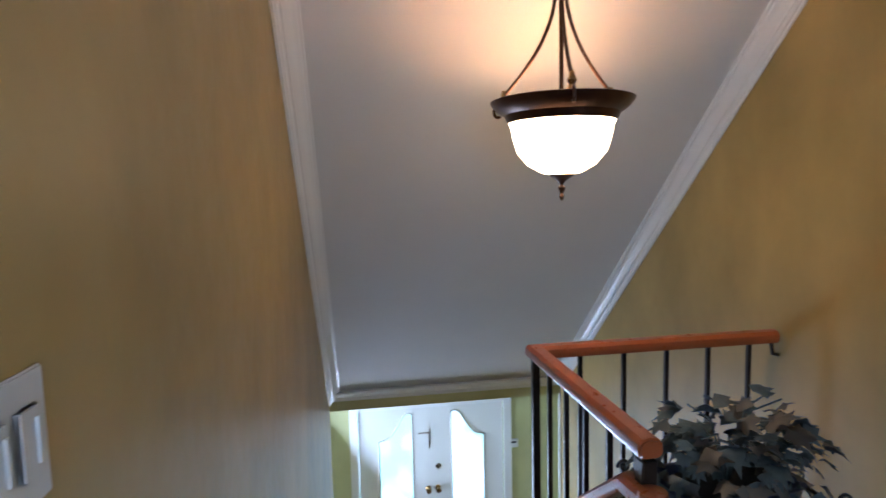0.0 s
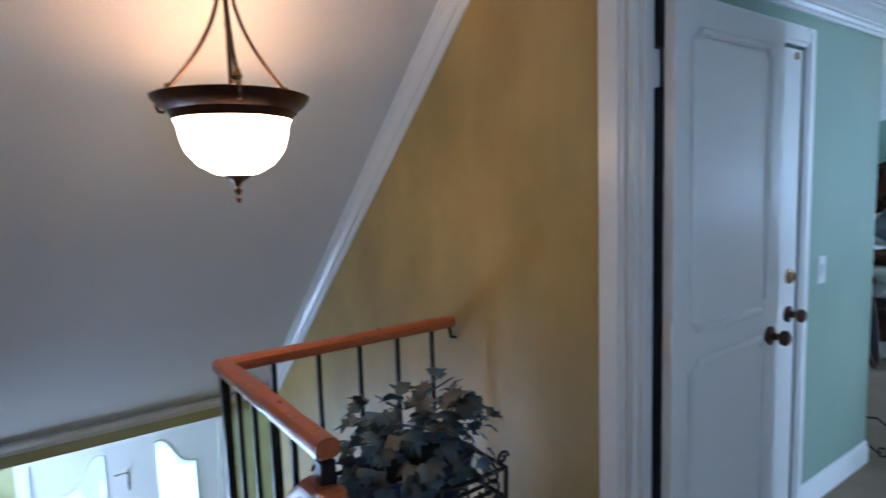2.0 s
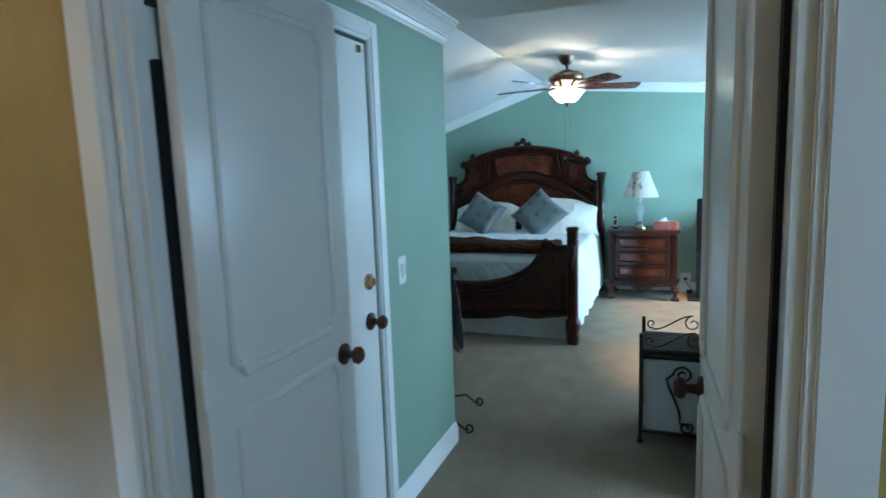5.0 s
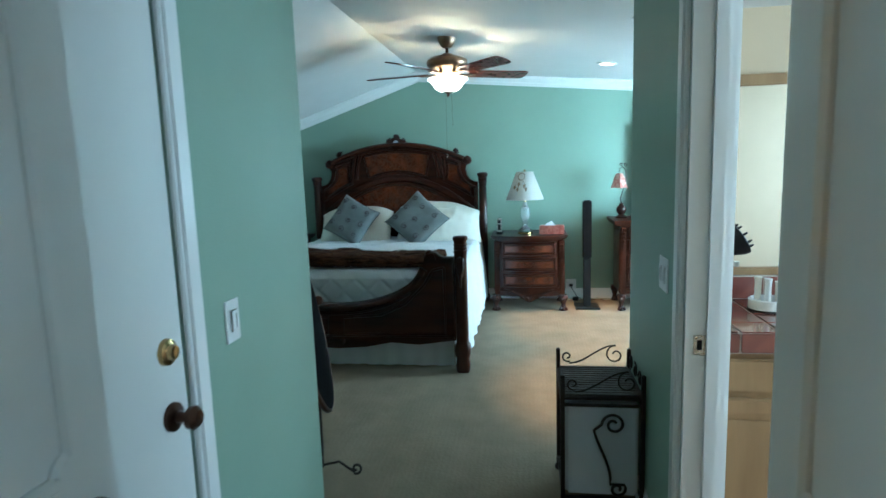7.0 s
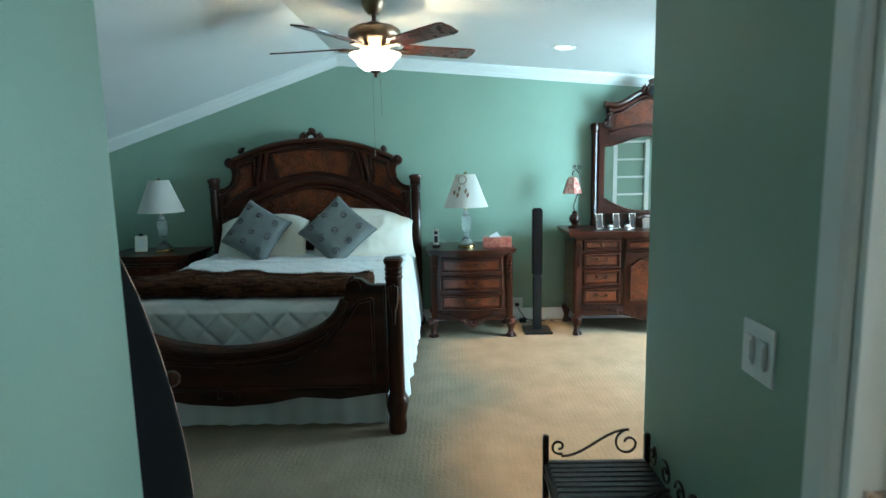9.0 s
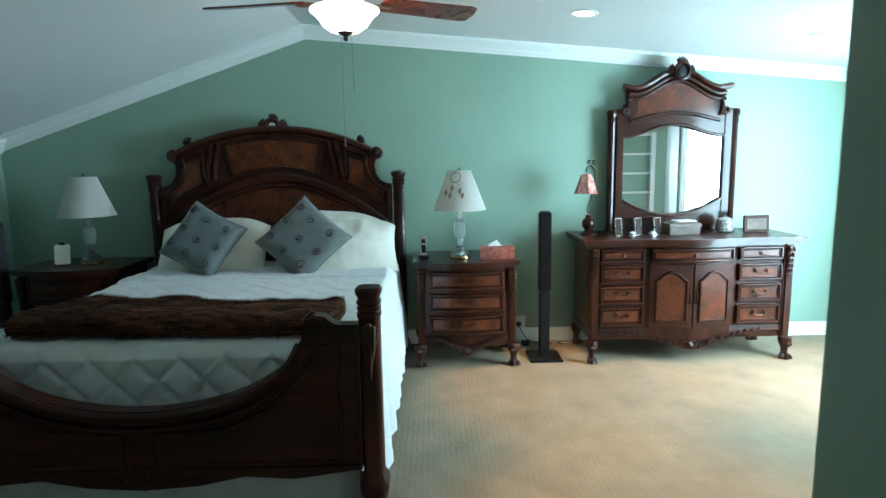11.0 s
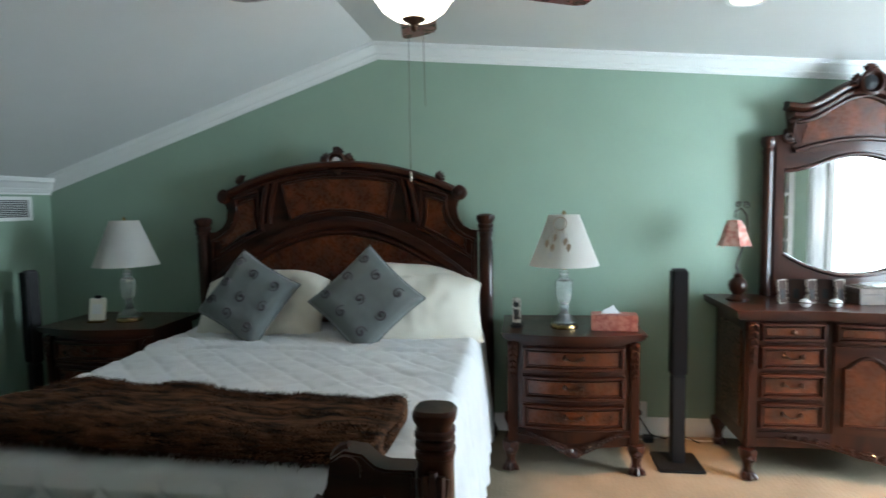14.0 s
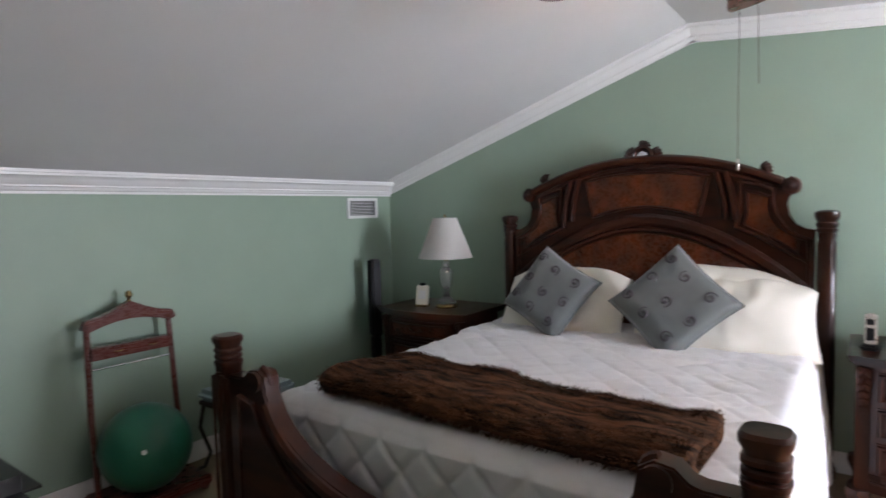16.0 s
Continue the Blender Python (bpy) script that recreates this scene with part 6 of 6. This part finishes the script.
def leaf_mesh(name, size, seed):
    """A five-lobed ivy leaf, folded along its midrib."""
    me = bpy.data.meshes.new(name)
    rnd = random.Random(seed)
    tips = [(-150, 0.45), (-110, 0.75), (-72, 0.5), (-45, 0.85), (-20, 0.55), (0, 1.05), (20, 0.55), (45, 0.85), (72, 0.5), (110, 0.75), (150, 0.45)]
    v = [(0, 0, 0), (0.35 * size, 0, 0.03 * size)]
    for a, r in tips:
        r *= size * rnd.uniform(0.9, 1.1) * 0.75
        x, y = 0.3 * size + r * math.cos(radians(a)), r * math.sin(radians(a))
        v.append((x, y, -0.35 * abs(y) ** 1.3 - 0.25 * x * x / size + rnd.uniform(-0.1, 0.1) * size))
    n = len(tips)
    f = [(1, 2 + i, 3 + i) for i in range(n - 1)] + [(1, 2 + n - 1, 0), (1, 0, 2)]
    me.from_pydata(v, [], f)
    me.polygons.foreach_set("use_smooth", [True] * len(me.polygons))
    return me


def planter():
    s = thing("plant_stand", "black wrought-iron plant stand with scrolled sides", "plant stand", pose(3.40, 1.98, 0))
    hx, hy, top = 0.25, 0.15, 0.585
    for sx in (-1, 1):
        for sy in (-1, 1):
            leg = part("leg", tubed([(sx * (hx + 0.02), sy * (hy + 0.02), 0.0), (sx * hx * 0.96, sy * hy * 0.96, 0.15), (sx * hx, sy * hy, top)], 0.008, 8), IRON, s)
            part("curl", tubed([(sx * (hx - 0.012 + u), sy * hy, top + 0.035 + v) for u, v in spiral(0, 0, 0.022, 1.2, 0, 1)], 0.005, 6), IRON, leg)
    for z in (top, top - 0.10):
        for a, b in (((-hx, -hy), (hx, -hy)), ((hx, -hy), (hx, hy)), ((hx, hy), (-hx, hy)), ((-hx, hy), (-hx, -hy))):
            part("rail", tubed([(*a, z), (*b, z)], 0.007, 8), IRON, s)
    for i in range(4):
        x = -hx + (i + 0.5) * 2 * hx / 4
        for sy in (-1, 1):
            part("scroll", tubed([(x + u, sy * hy, top - 0.05 + v) for u, v in spiral(0, 0, 0.045, 1.4, i, 1 if i % 2 else -1)], 0.0045, 6), IRON, s)
    for i in range(2):
        y = -hy + (i + 0.5) * hy
        part("scroll", tubed([(hx, y + u, top - 0.05 + v) for u, v in spiral(0, 0, 0.045, 1.4, i, 1)], 0.0045, 6), IRON, s)
    for i in range(7):
        y = -hy + 0.02 + i * (2 * hy - 0.04) / 6
        part("slat", boxed(-hx, hx, y - 0.006, y + 0.006, top - 0.107, top - 0.10), IRON, s)
    p = thing("potted_ivy", "grey-green ivy in a navy blue pot on the iron stand", "plant", pose(3.40, 1.98, 0.487))
    part("pot", lathed([(0.09, 0), (0.10, 0.01), (0.12, 0.07), (0.132, 0.14), (0.138, 0.15), (0.126, 0.15), (0.11, 0.13)], 40, squash=(1.6, 0.9), wave=-0.10, waves=4), POT, p, "navy glazed pot")
    part("soil", lathed([(0.108, 0.138), (0.001, 0.145)], 24, squash=(1.6, 0.9)), BLACK, p)
    meshes = []
    for i in range(4):
        me = leaf_mesh("leaf", 0.043 + 0.007 * i, i)
        me.materials.append(LEAF if i != 2 else LEAF_B)
        meshes.append(me)
    rnd = random.Random(12)
    for i in range(16):
        a = rnd.uniform(0, 2 * math.pi)
        r, h = rnd.uniform(0.06, 0.24), rnd.uniform(0.10, 0.26)
        part("stem", tubed([(0, 0, 0.13), (r * 0.4 * math.cos(a), r * 0.3 * math.sin(a), 0.13 + h * 0.8), (r * math.cos(a), r * 0.75 * math.sin(a), 0.10 + h)], 0.003, 5), LEAF, p)
    for i in range(250):
        a = rnd.uniform(0, 2 * math.pi)
        el = rnd.uniform(-0.5, 1.25)
        r = 0.245 * rnd.uniform(0.55, 1.08)
        x, y = r * math.cos(a) * math.cos(el) * 1.25, r * math.sin(a) * math.cos(el) * 0.72
        z = 0.17 + r * math.sin(el) * 0.72
        ob = new("leaf", meshes[rnd.randrange(4)])
        ob.parent = p
        ob.matrix_basis = pose(x, y, z, 0, 0, math.degrees(a)) @ pose(0, 0, 0, rnd.uniform(-45, 45), 50 - math.degrees(el) + rnd.uniform(-35, 35), rnd.uniform(-40, 40)) @ Matrix.Scale(rnd.uniform(0.75, 1.25), 4)
    for x, y, z, t in ((0.10, 0.02, 0.385, 10), (-0.02, 0.05, 0.36, -40), (0.30, -0.05, 0.22, 60)):
        ob = new("leaf", meshes[3])
        ob.parent = p
        ob.matrix_basis = pose(x, y, z, 20, -15, t)


planter()


# ---- hall: hamper and cheval mirror ----
def hamper():
    x0, x1, y0, y1, top = 6.13, 6.48, 0.336, 0.655, 0.515
    h = thing("iron_hamper", "black wrought-iron hamper with a white liner and wicker top", "hamper")
    for x in (x0, x1):
        for y in (y0, y1):
            z1 = top + 0.085
            leg = part("post", boxed(x - 0.009, x + 0.009, y - 0.009, y + 0.009, 0.0, z1, 0.003), IRON, h)
            part("foot", lathed([(0.012, 0), (0.018, 0.008), (0.018, 0.02), (0.010, 0.03)], 10, at=(x, y, 0)), IRON, leg)
    part("liner", boxed(x0 + 0.012, x1 - 0.012, y0 + 0.012, y1 - 0.012, 0.07, top - 0.045, 0.012), SKIRT, h, "white fabric liner")
    part("tray", boxed(x0 - 0.006, x1 + 0.006, y0 - 0.006, y1 + 0.006, top - 0.022, top - 0.008, 0.003), IRON, h)
    WICKER = material("dark_wicker", (0.055, 0.038, 0.032), 0.6, second=(0.03, 0.02, 0.018), scale=40, bump=0.5, bump_scale=90)
    for i in range(13):
        x = x0 + 0.012 + i * (x1 - x0 - 0.024) / 12
        part("wicker_slat", boxed(x - 0.012, x + 0.012, y0 + 0.004, y1 - 0.004, top - 0.008, top + 0.001, 0.003), WICKER, h)
    for x in (x0, x1):
        part("rail", boxed(x - 0.006, x + 0.006, y0, y1, top - 0.05, top - 0.04), IRON, h)
        part("rail", boxed(x - 0.006, x + 0.006, y0, y1, 0.06, 0.07), IRON, h)
        # wave with curled ends over the top
        w = y1 - y0
        part("scroll", tubed([(x, y1 - 0.012 + u, v) for u, v in spiral(-0.03, top + 0.045, 0.026, 1.1, -2.0, 1)], 0.004, 6), IRON, h)
        part("scroll", tubed([(x, u, v) for u, v in spiral(y0 + 0.06, top + 0.055, 0.045, 1.2, 1.6, -1)], 0.004, 6), IRON, h)
        part("wave_bar", tubed([(x, y1 - 0.05 - (w - 0.11) * f, top + 0.012 + 0.088 * (0.5 - 0.5 * math.cos(math.pi * f))) for f in [i / 10 for i in range(11)]], 0.004, 6), IRON, h)
    for y in (y0, y1):
        part("rail", boxed(x0, x1, y - 0.006, y + 0.006, top - 0.05, top - 0.04), IRON, h)
        part("rail", boxed(x0, x1, y - 0.006, y + 0.006, 0.06, 0.07), IRON, h)
    for i in range(3):
        part("scroll", tubed([(x0 + 0.08 + 0.11 * i + u, y0, top + 0.04 + v) for u, v in spiral(0, 0, 0.036, 1.3, i, 1)], 0.004, 6), IRON, h)
    # S-scroll on the front
    yc = (y0 + y1) / 2
    xf = x0 - 0.002
    curl = [(xf, u, v) for u, v in spiral(yc - 0.045, top - 0.125, 0.048, 1.4, 0.0, 1)][::-1]
    tail = [(xf, yc + 0.003 - 0.035 * math.sin(math.pi * (f - 0.5)) - 0.03 * f * (1 - f), top - 0.125 - 0.26 * f) for f in [i / 10 for i in range(1, 11)]]
    low = [(xf, 2 * (yc - 0.02) - u, v) for u, v in spiral(yc + 0.022, top - 0.405, 0.034, 1.2, 0.6, -1)]
    part("s_scroll", tubed(curl + tail + low, 0.006, 7), IRON, h, "black iron S-scroll")


hamper()


FELT = material("black_felt", (0.008, 0.008, 0.009), 0.95, spec=0.05, bump=0.2, bump_scale=120)


def cheval():
    c = thing("cheval_mirror", "black oval cheval mirror on a curled iron stand", "mirror", pose(6.10, 1.735, 0, 0, 0, 9))
    tilt = pose(0, 0, 0.885, -11, 0, 0)
    oval = [(0.20 * math.cos(2 * math.pi * i / 48), 0.46 * math.sin(2 * math.pi * i / 48)) for i in range(48)]
    put = lambda u, v, w: (u, w, v)
    part("backing", prismed(oval, -0.016, 0.004, put), FELT, c, "black backing", m=tilt)
    part("glass", prismed([(u * 0.95, v * 0.97) for u, v in oval], 0.004, 0.008, put), MIRROR, c, "oval mirror glass", m=tilt)
    part("rim", tubed([(u * 1.01, -0.004, v * 1.005) for u, v in oval + oval[:1]], 0.013, 8), BRONZE, c, "bronze rim", m=tilt)
    for s in (-1, 1):
        st = part("upright", tubed([(s * 0.222, 0, 0.87), (s * 0.216, 0, 0.45), (s * 0.19, 0, 0.06)], 0.009, 8), IRON, c)
        part("pivot", lathed([(0.008, -0.02), (0.022, -0.008), (0.024, 0.008), (0.014, 0.022), (0.001, 0.026)], 14), BRONZE, st, m=pose(s * 0.222, -0.02, 0.86, 90, 0, 0))
        for d in (-1, 1):
            part("curled_foot", tubed([(s * 0.19, 0, 0.07), (s * 0.19, d * 0.08, 0.085), (s * 0.19, d * 0.15, 0.03)] + [(s * 0.19, d * (0.16 + u), 0.048 + v) for u, v in spiral(0, 0, 0.028, 1.1, -1.9, 1)], 0.006, 7), IRON, st)
    part("cross_bar", tubed([(-0.19, 0, 0.11), (0, 0, 0.14), (0.19, 0, 0.11)], 0.007, 8), IRON, c)


cheval()


# ---- bedroom: valet stand, ball, stool ----
def valet():
    v = thing("valet_stand", "cherry wood valet stand with a hanger top", "valet stand", pose(7.93, 4.07, 0, 0, 0, 0))
    part("base", boxed(-0.25, 0.25, -0.20, 0.12, 0.02, 0.075, 0.010), CHERRY, v)
    for x in (-0.22, 0.22):
        for y in (-0.17, 0.09):
            part("foot", lathed([(0.02, 0), (0.024, 0.01), (0.018, 0.02)], 12, at=(x, y, 0)), CHERRY, v)
        part("upright", tubed([(x, 0.02, 0.07), (x * 0.98, 0.06, 0.45), (x * 0.93, 0.08, 0.90)], 0.015, 10), CHERRY, v)
    part("drawer_box", boxed(-0.205, 0.205, 0.035, 0.10, 0.74, 0.80, 0.006), CHERRY, v)
    for x in (-0.08, 0.09):
        part("pull", tubed([(x - 0.02, 0.034, 0.772), (x, 0.026, 0.770), (x + 0.02, 0.034, 0.772)], 0.003, 6), BRASS, v)
    part("trouser_bar", tubed([(-0.205, 0.07, 0.69), (0.205, 0.07, 0.69)], 0.005, 8), CHROME, v, "chrome trouser bar")
    top = [(-0.235, 0.895), (-0.215, 0.935), (-0.15, 0.945), (-0.07, 0.975), (0, 1.01), (0.07, 0.975), (0.15, 0.945), (0.215, 0.935), (0.235, 0.895), (0.20, 0.88), (0.14, 0.90), (0.07, 0.915), (0, 0.92), (-0.07, 0.915), (-0.14, 0.90), (-0.20, 0.88)]
    part("hanger", prismed(top, 0.045, 0.095, lambda a, b, w: (a, w, b), 0.008), CHERRY, v, "curved cherry wood hanger")
    part("finial", lathed([(0.012, 1.0), (0.008, 1.015), (0.018, 1.035), (0.014, 1.055), (0.001, 1.062)], 14, at=(0, 0.07, 0)), BRASS, v, "brass finial")


valet()
ball = thing("exercise_ball", "green rubber exercise ball resting on the valet base", "ball", pose(7.90, 4.02, 0.0765))
bm = bmesh.new()
bmesh.ops.create_uvsphere(bm, u_segments=48, v_segments=32, radius=0.215, matrix=Matrix.Translation((0, -0.03, 0.214)))
part("ball", bm, BALL, ball, smooth=180)
part("plug", lathed([(0.012, 0), (0.01, 0.002), (0.001, 0.003)], 12), PLATE, ball, m=pose(-0.10, -0.215, 0.26, 70, 0, -25))


def stool():
    s = thing("vanity_stool", "low stool with a pale blue seat and curved iron legs", "stool", pose(8.47, 3.95, 0))
    FABRIC = material("pale_blue_fabric", (0.20, 0.27, 0.29), 0.85, second=(0.16, 0.22, 0.24), scale=10, bump=0.3, bump_scale=90)
    part("seat", boxed(-0.22, 0.22, -0.17, 0.17, 0.40, 0.465, 0.025), FABRIC, s, "pale blue padded seat")
    part("frame", boxed(-0.21, 0.21, -0.16, 0.16, 0.375, 0.40, 0.004), IRON, s)
    for x in (-1, 1):
        for y in (-1, 1):
            part("leg", tubed([(x * 0.19, y * 0.14, 0.38), (x * 0.21, y * 0.155, 0.25), (x * 0.17, y * 0.125, 0.10), (x * 0.20, y * 0.145, 0.02), (x * 0.225, y * 0.16, 0.015)], 0.011, 8), IRON, s)


stool()

# ---- bathroom ----
vanity = thing("vanity_cabinet", "pale oak bathroom vanity with panelled doors", "cabinet")
part("body", boxed(5.93, 6.44, -2.0, 0.195, 0.09, 0.775, 0.003), OAK, vanity)
part("plinth", boxed(5.99, 6.44, -2.0, 0.195, 0, 0.09), OAK, vanity)
for i in range(5):
    y1 = 0.165 - 0.42 * i
    y0 = y1 - 0.40
    part("drawer_front", boxed(5.912, 5.93, y0, y1, 0.625, 0.745, 0.006), OAK, vanity)
    d = part("door", boxed(5.916, 5.93, y0, y1, 0.12, 0.60, 0.004), OAK, vanity)
    bm = bmesh.new()
    for a, b, c, e in ((y0, y1, 0.12, 0.175), (y0, y1, 0.545, 0.60), (y0, y0 + 0.055, 0.175, 0.545), (y1 - 0.055, y1, 0.175, 0.545)):
        box(bm, 5.905, 5.916, a, b, c, e, 0.004)
    part("door_frame", bm, OAK, d)
    part("door_panel", boxed(5.910, 5.916, y0 + 0.075, y1 - 0.075, 0.195, 0.525, 0.004), OAK, d)
counter = thing("tiled_counter", "glossy terracotta tiled counter with pale grout", "counter")
part("grout_bed", boxed(5.885, 6.438, -2.0, 0.198, 0.776, 0.848), GROUT, counter)
part("grout_splash", boxed(6.40, 6.438, -2.0, 0.198, 0.848, 0.952), GROUT, counter)


def tile_mesh(dx, dy, dz):
    me = bpy.data.meshes.new("tile")
    bm = boxed(-dx / 2, dx / 2, -dy / 2, dy / 2, -dz / 2, dz / 2, 0.003)
    bm.to_mesh(me)
    bm.free()
    me.materials.append(TILE)
    me.polygons.foreach_set("use_smooth", [False] * len(me.polygons))
    return me


flat_tile, edge_tile, splash_tile = tile_mesh(0.122, 0.124, 0.006), tile_mesh(0.010, 0.124, 0.068), tile_mesh(0.008, 0.124, 0.092)
for i in range(16):
    y = 0.13 - 0.131 * i
    for me, places in ((flat_tile, [(5.949 + 0.1285 * j, 0.851) for j in range(4)]), (edge_tile, [(5.881, 0.815)]), (splash_tile, [(6.397, 0.902)])):
        for x, z in places:
            if me is flat_tile and math.hypot((x - 6.13) / 0.17, (y + 0.62) / 0.22) < 0.5:
                continue
            t = new("tile", me)
            t.parent = counter
            t.location = (x, y, z)
basin = thing("wash_basin", "white oval porcelain basin set into the counter", "sink", pose(6.13, -0.62, 0.849))
part("bowl", lathed([(0.24, 0.0), (0.245, 0.014), (0.235, 0.022), (0.215, 0.018), (0.19, 0.0), (0.12, -0.05), (0.03, -0.066)], 40, squash=(0.78, 1.0)), PORCELAIN, basin)
part("drain", lathed([(0.028, -0.064), (0.02, -0.06), (0.001, -0.059)], 16), CHROME, basin)
tap = thing("faucet", "chrome arched bathroom faucet with lever handles", "faucet", pose(6.335, -0.62, 0.855))
part("spout", tubed([(0, 0, 0), (0, 0, 0.09), (-0.015, 0, 0.13), (-0.05, 0, 0.15), (-0.09, 0, 0.14), (-0.11, 0, 0.115)], 0.014, 12), CHROME, tap)
part("base", lathed([(0.032, 0), (0.03, 0.012), (0.018, 0.03)], 20), CHROME, tap)
for y in (-0.10, 0.10):
    h = part("handle", lathed([(0.026, 0), (0.024, 0.012), (0.014, 0.03), (0.014, 0.045), (0.001, 0.05)], 16, at=(0, y, 0)), CHROME, tap)
    part("lever", tubed([(0, y, 0.045), (-0.045, y * 1.1, 0.055)], 0.006, 8), CHROME, h)
vm = thing("vanity_mirror", "wide vanity mirror in a pale oak frame", "mirror")
part("glass", boxed(6.428, 6.436, -1.95, 0.15, 0.965, 1.74), MIRROR, vm)
for c in ((-2.0, 0.19, 1.74, 1.785), (-2.0, 0.19, 0.953, 0.985)):
    part("frame_rail", boxed(6.41, 6.44, *c, 0.006), OAK, vm)
for y in (-1.975, 0.17):
    part("frame_stile", boxed(6.412, 6.44, y - 0.02, y + 0.02, 0.985, 1.74, 0.005), OAK, vm)
organiser = thing("cosmetics_caddy", "round white caddy holding cosmetic tubes", "organizer", pose(6.20, -0.14, 0.854))
part("dish", lathed([(0.066, 0), (0.07, 0.01), (0.07, 0.045), (0.064, 0.048), (0.06, 0.02)], 28), PORCELAIN, organiser)
part("foot_ring", lathed([(0.064, -0.0), (0.072, 0.002), (0.072, 0.008), (0.066, 0.010)], 28), BLACK, organiser)
for x, y, h in ((0.02, 0.03, 0.13), (0.0, 0.0, 0.125), (-0.01, -0.035, 0.115)):
    part("tube", lathed([(0.014, 0.02), (0.016, 0.03), (0.016, h - 0.02), (0.019, h), (0.001, h + 0.001)], 14, at=(x, y, 0), squash=(1, 0.75)), LINEN if y else PAPER, organiser)
dryer = thing("hair_dryer", "white hair dryer with a black finger diffuser, in a basket", "hair dryer", pose(6.27, 0.075, 0.852))
part("basket", lathed([(0.045, 0), (0.052, 0.01), (0.058, 0.10), (0.052, 0.10), (0.046, 0.02)], 20), IRON, dryer, "dark woven basket")
barrel = pose(0.0, 0.0, 0.20, 58, 0, 0)
part("barrel", lathed([(0.03, -0.06), (0.036, -0.04), (0.036, 0.05), (0.03, 0.07)], 20), PORCELAIN, dryer, m=barrel)
part("handle", tubed([(0, 0.0, 0.19), (0, 0.03, 0.12), (0, 0.035, 0.03)], 0.018, 10), PORCELAIN, dryer)
dif = part("diffuser", lathed([(0.032, 0.07), (0.04, 0.08), (0.066, 0.13), (0.07, 0.15), (0.06, 0.155), (0.001, 0.15)], 24), BLACK, dryer, "black finger diffuser", m=barrel)
for i in range(9):
    a = 2 * math.pi * i / 9
    part("finger", lathed([(0.006, 0), (0.004, 0.022), (0.001, 0.025)], 8, at=(0.05 * math.cos(a), 0.05 * math.sin(a), 0.15)), BLACK, dif)
towel = thing("towel_rail", "white towel hanging from a chrome wall rail", "towel rail", pose(4.12, -1.78, 0.84))
part("bar", tubed([(0.06, -0.24, 0), (0.06, 0.24, 0)], 0.008, 10), CHROME, towel)
for y in (-0.23, 0.23):
    part("bracket", boxed(0, 0.066, y - 0.012, y + 0.012, -0.012, 0.012, 0.003), CHROME, towel)
bm = bmesh.new()
prev = None
for i in range(61):
    y = -0.19 + 0.38 * i / 60
    d = 0.012 * math.sin(i * 0.75) + 0.006 * math.sin(i * 0.31)
    col = [bm.verts.new((0.082 + d, y, -0.42)), bm.verts.new((0.074 + d * 0.5, y, -0.02)), bm.verts.new((0.06, y, 0.012)), bm.verts.new((0.046, y, -0.02)), bm.verts.new((0.042 - d * 0.3, y, -0.38))]
    if prev:
        for a, b, c, e in zip(prev, prev[1:], col, col[1:]):
            bm.faces.new((a, c, e, b))
    prev = col
part("towel", bm, TOWEL, towel, "folded white towel", smooth=60)
cab = thing("wall_cabinet", "narrow white bathroom wall cabinet over the toilet", "cabinet", pose(4.12, -2.13, 1.17, 0, 0, -90))
part("body", boxed(-0.13, 0.13, 0, 0.15, 0, 0.68, 0.004), TRIM, cab)
part("door", boxed(-0.12, 0.12, 0.15, 0.165, 0.15, 0.67, 0.004), TRIM, cab)
part("niche", boxed(-0.10, 0.10, 0.150, 0.1545, 0.03, 0.13), BEIGE, cab)
for x in (-0.06, -0.01):
    part("jar", lathed([(0.015, 0.03), (0.018, 0.05), (0.012, 0.08), (0.001, 0.085)], 12, at=(x, 0.16, 0)), PORCELAIN, cab)
toilet = thing("toilet", "white porcelain toilet in the alcove", "toilet", pose(4.48, -2.03, 0, 0, 0, -90))
part("tank", boxed(-0.22, 0.22, -0.35, -0.17, 0.36, 0.72, 0.02), PORCELAIN, toilet)
part("lid", boxed(-0.235, 0.235, -0.355, -0.155, 0.72, 0.75, 0.01), PORCELAIN, toilet)
part("pedestal", lathed([(0.12, 0), (0.11, 0.10), (0.13, 0.25), (0.19, 0.36), (0.20, 0.39), (0.19, 0.41), (0.001, 0.42)], 28, at=(0, 0.05, 0), squash=(0.95, 1.2)), PORCELAIN, toilet)
roll = thing("toilet_roll", "toilet roll on a chrome holder beside the window", "toilet roll", pose(5.9, -2.28, 0.86))
part("holder", tubed([(-0.08, 0, 0), (-0.08, 0.07, 0), (0.08, 0.07, 0), (0.08, 0, 0)], 0.007, 8), CHROME, roll)
part("paper", lathed([(0.02, -0.05), (0.052, -0.05), (0.052, 0.05), (0.02, 0.05)], 24), PAPER, roll, m=pose(0, 0.07, 0, 0, 90, 0))


def armchair():
    c = thing("side_chair", "black leather side chair near the low wall", "chair", pose(6.97, 3.86, 0))
    LEATHER = material("black_leather", (0.014, 0.013, 0.013), 0.45, second=(0.02, 0.018, 0.017), scale=8, bump=0.25, bump_scale=160)
    part("seat", boxed(-0.30, 0.36, -0.28, 0.30, 0.34, 0.48, 0.065), LEATHER, c)
    part("backrest", boxed(-0.28, 0.31, 0.22, 0.32, 0.44, 1.10, 0.045), LEATHER, c)
    for x in (-0.25, 0.30):
        for y in (-0.23, 0.26):
            part("leg", boxed(x - 0.022, x + 0.022, y - 0.022, y + 0.022, 0, 0.37, 0.004), WOODV, c)


armchair()
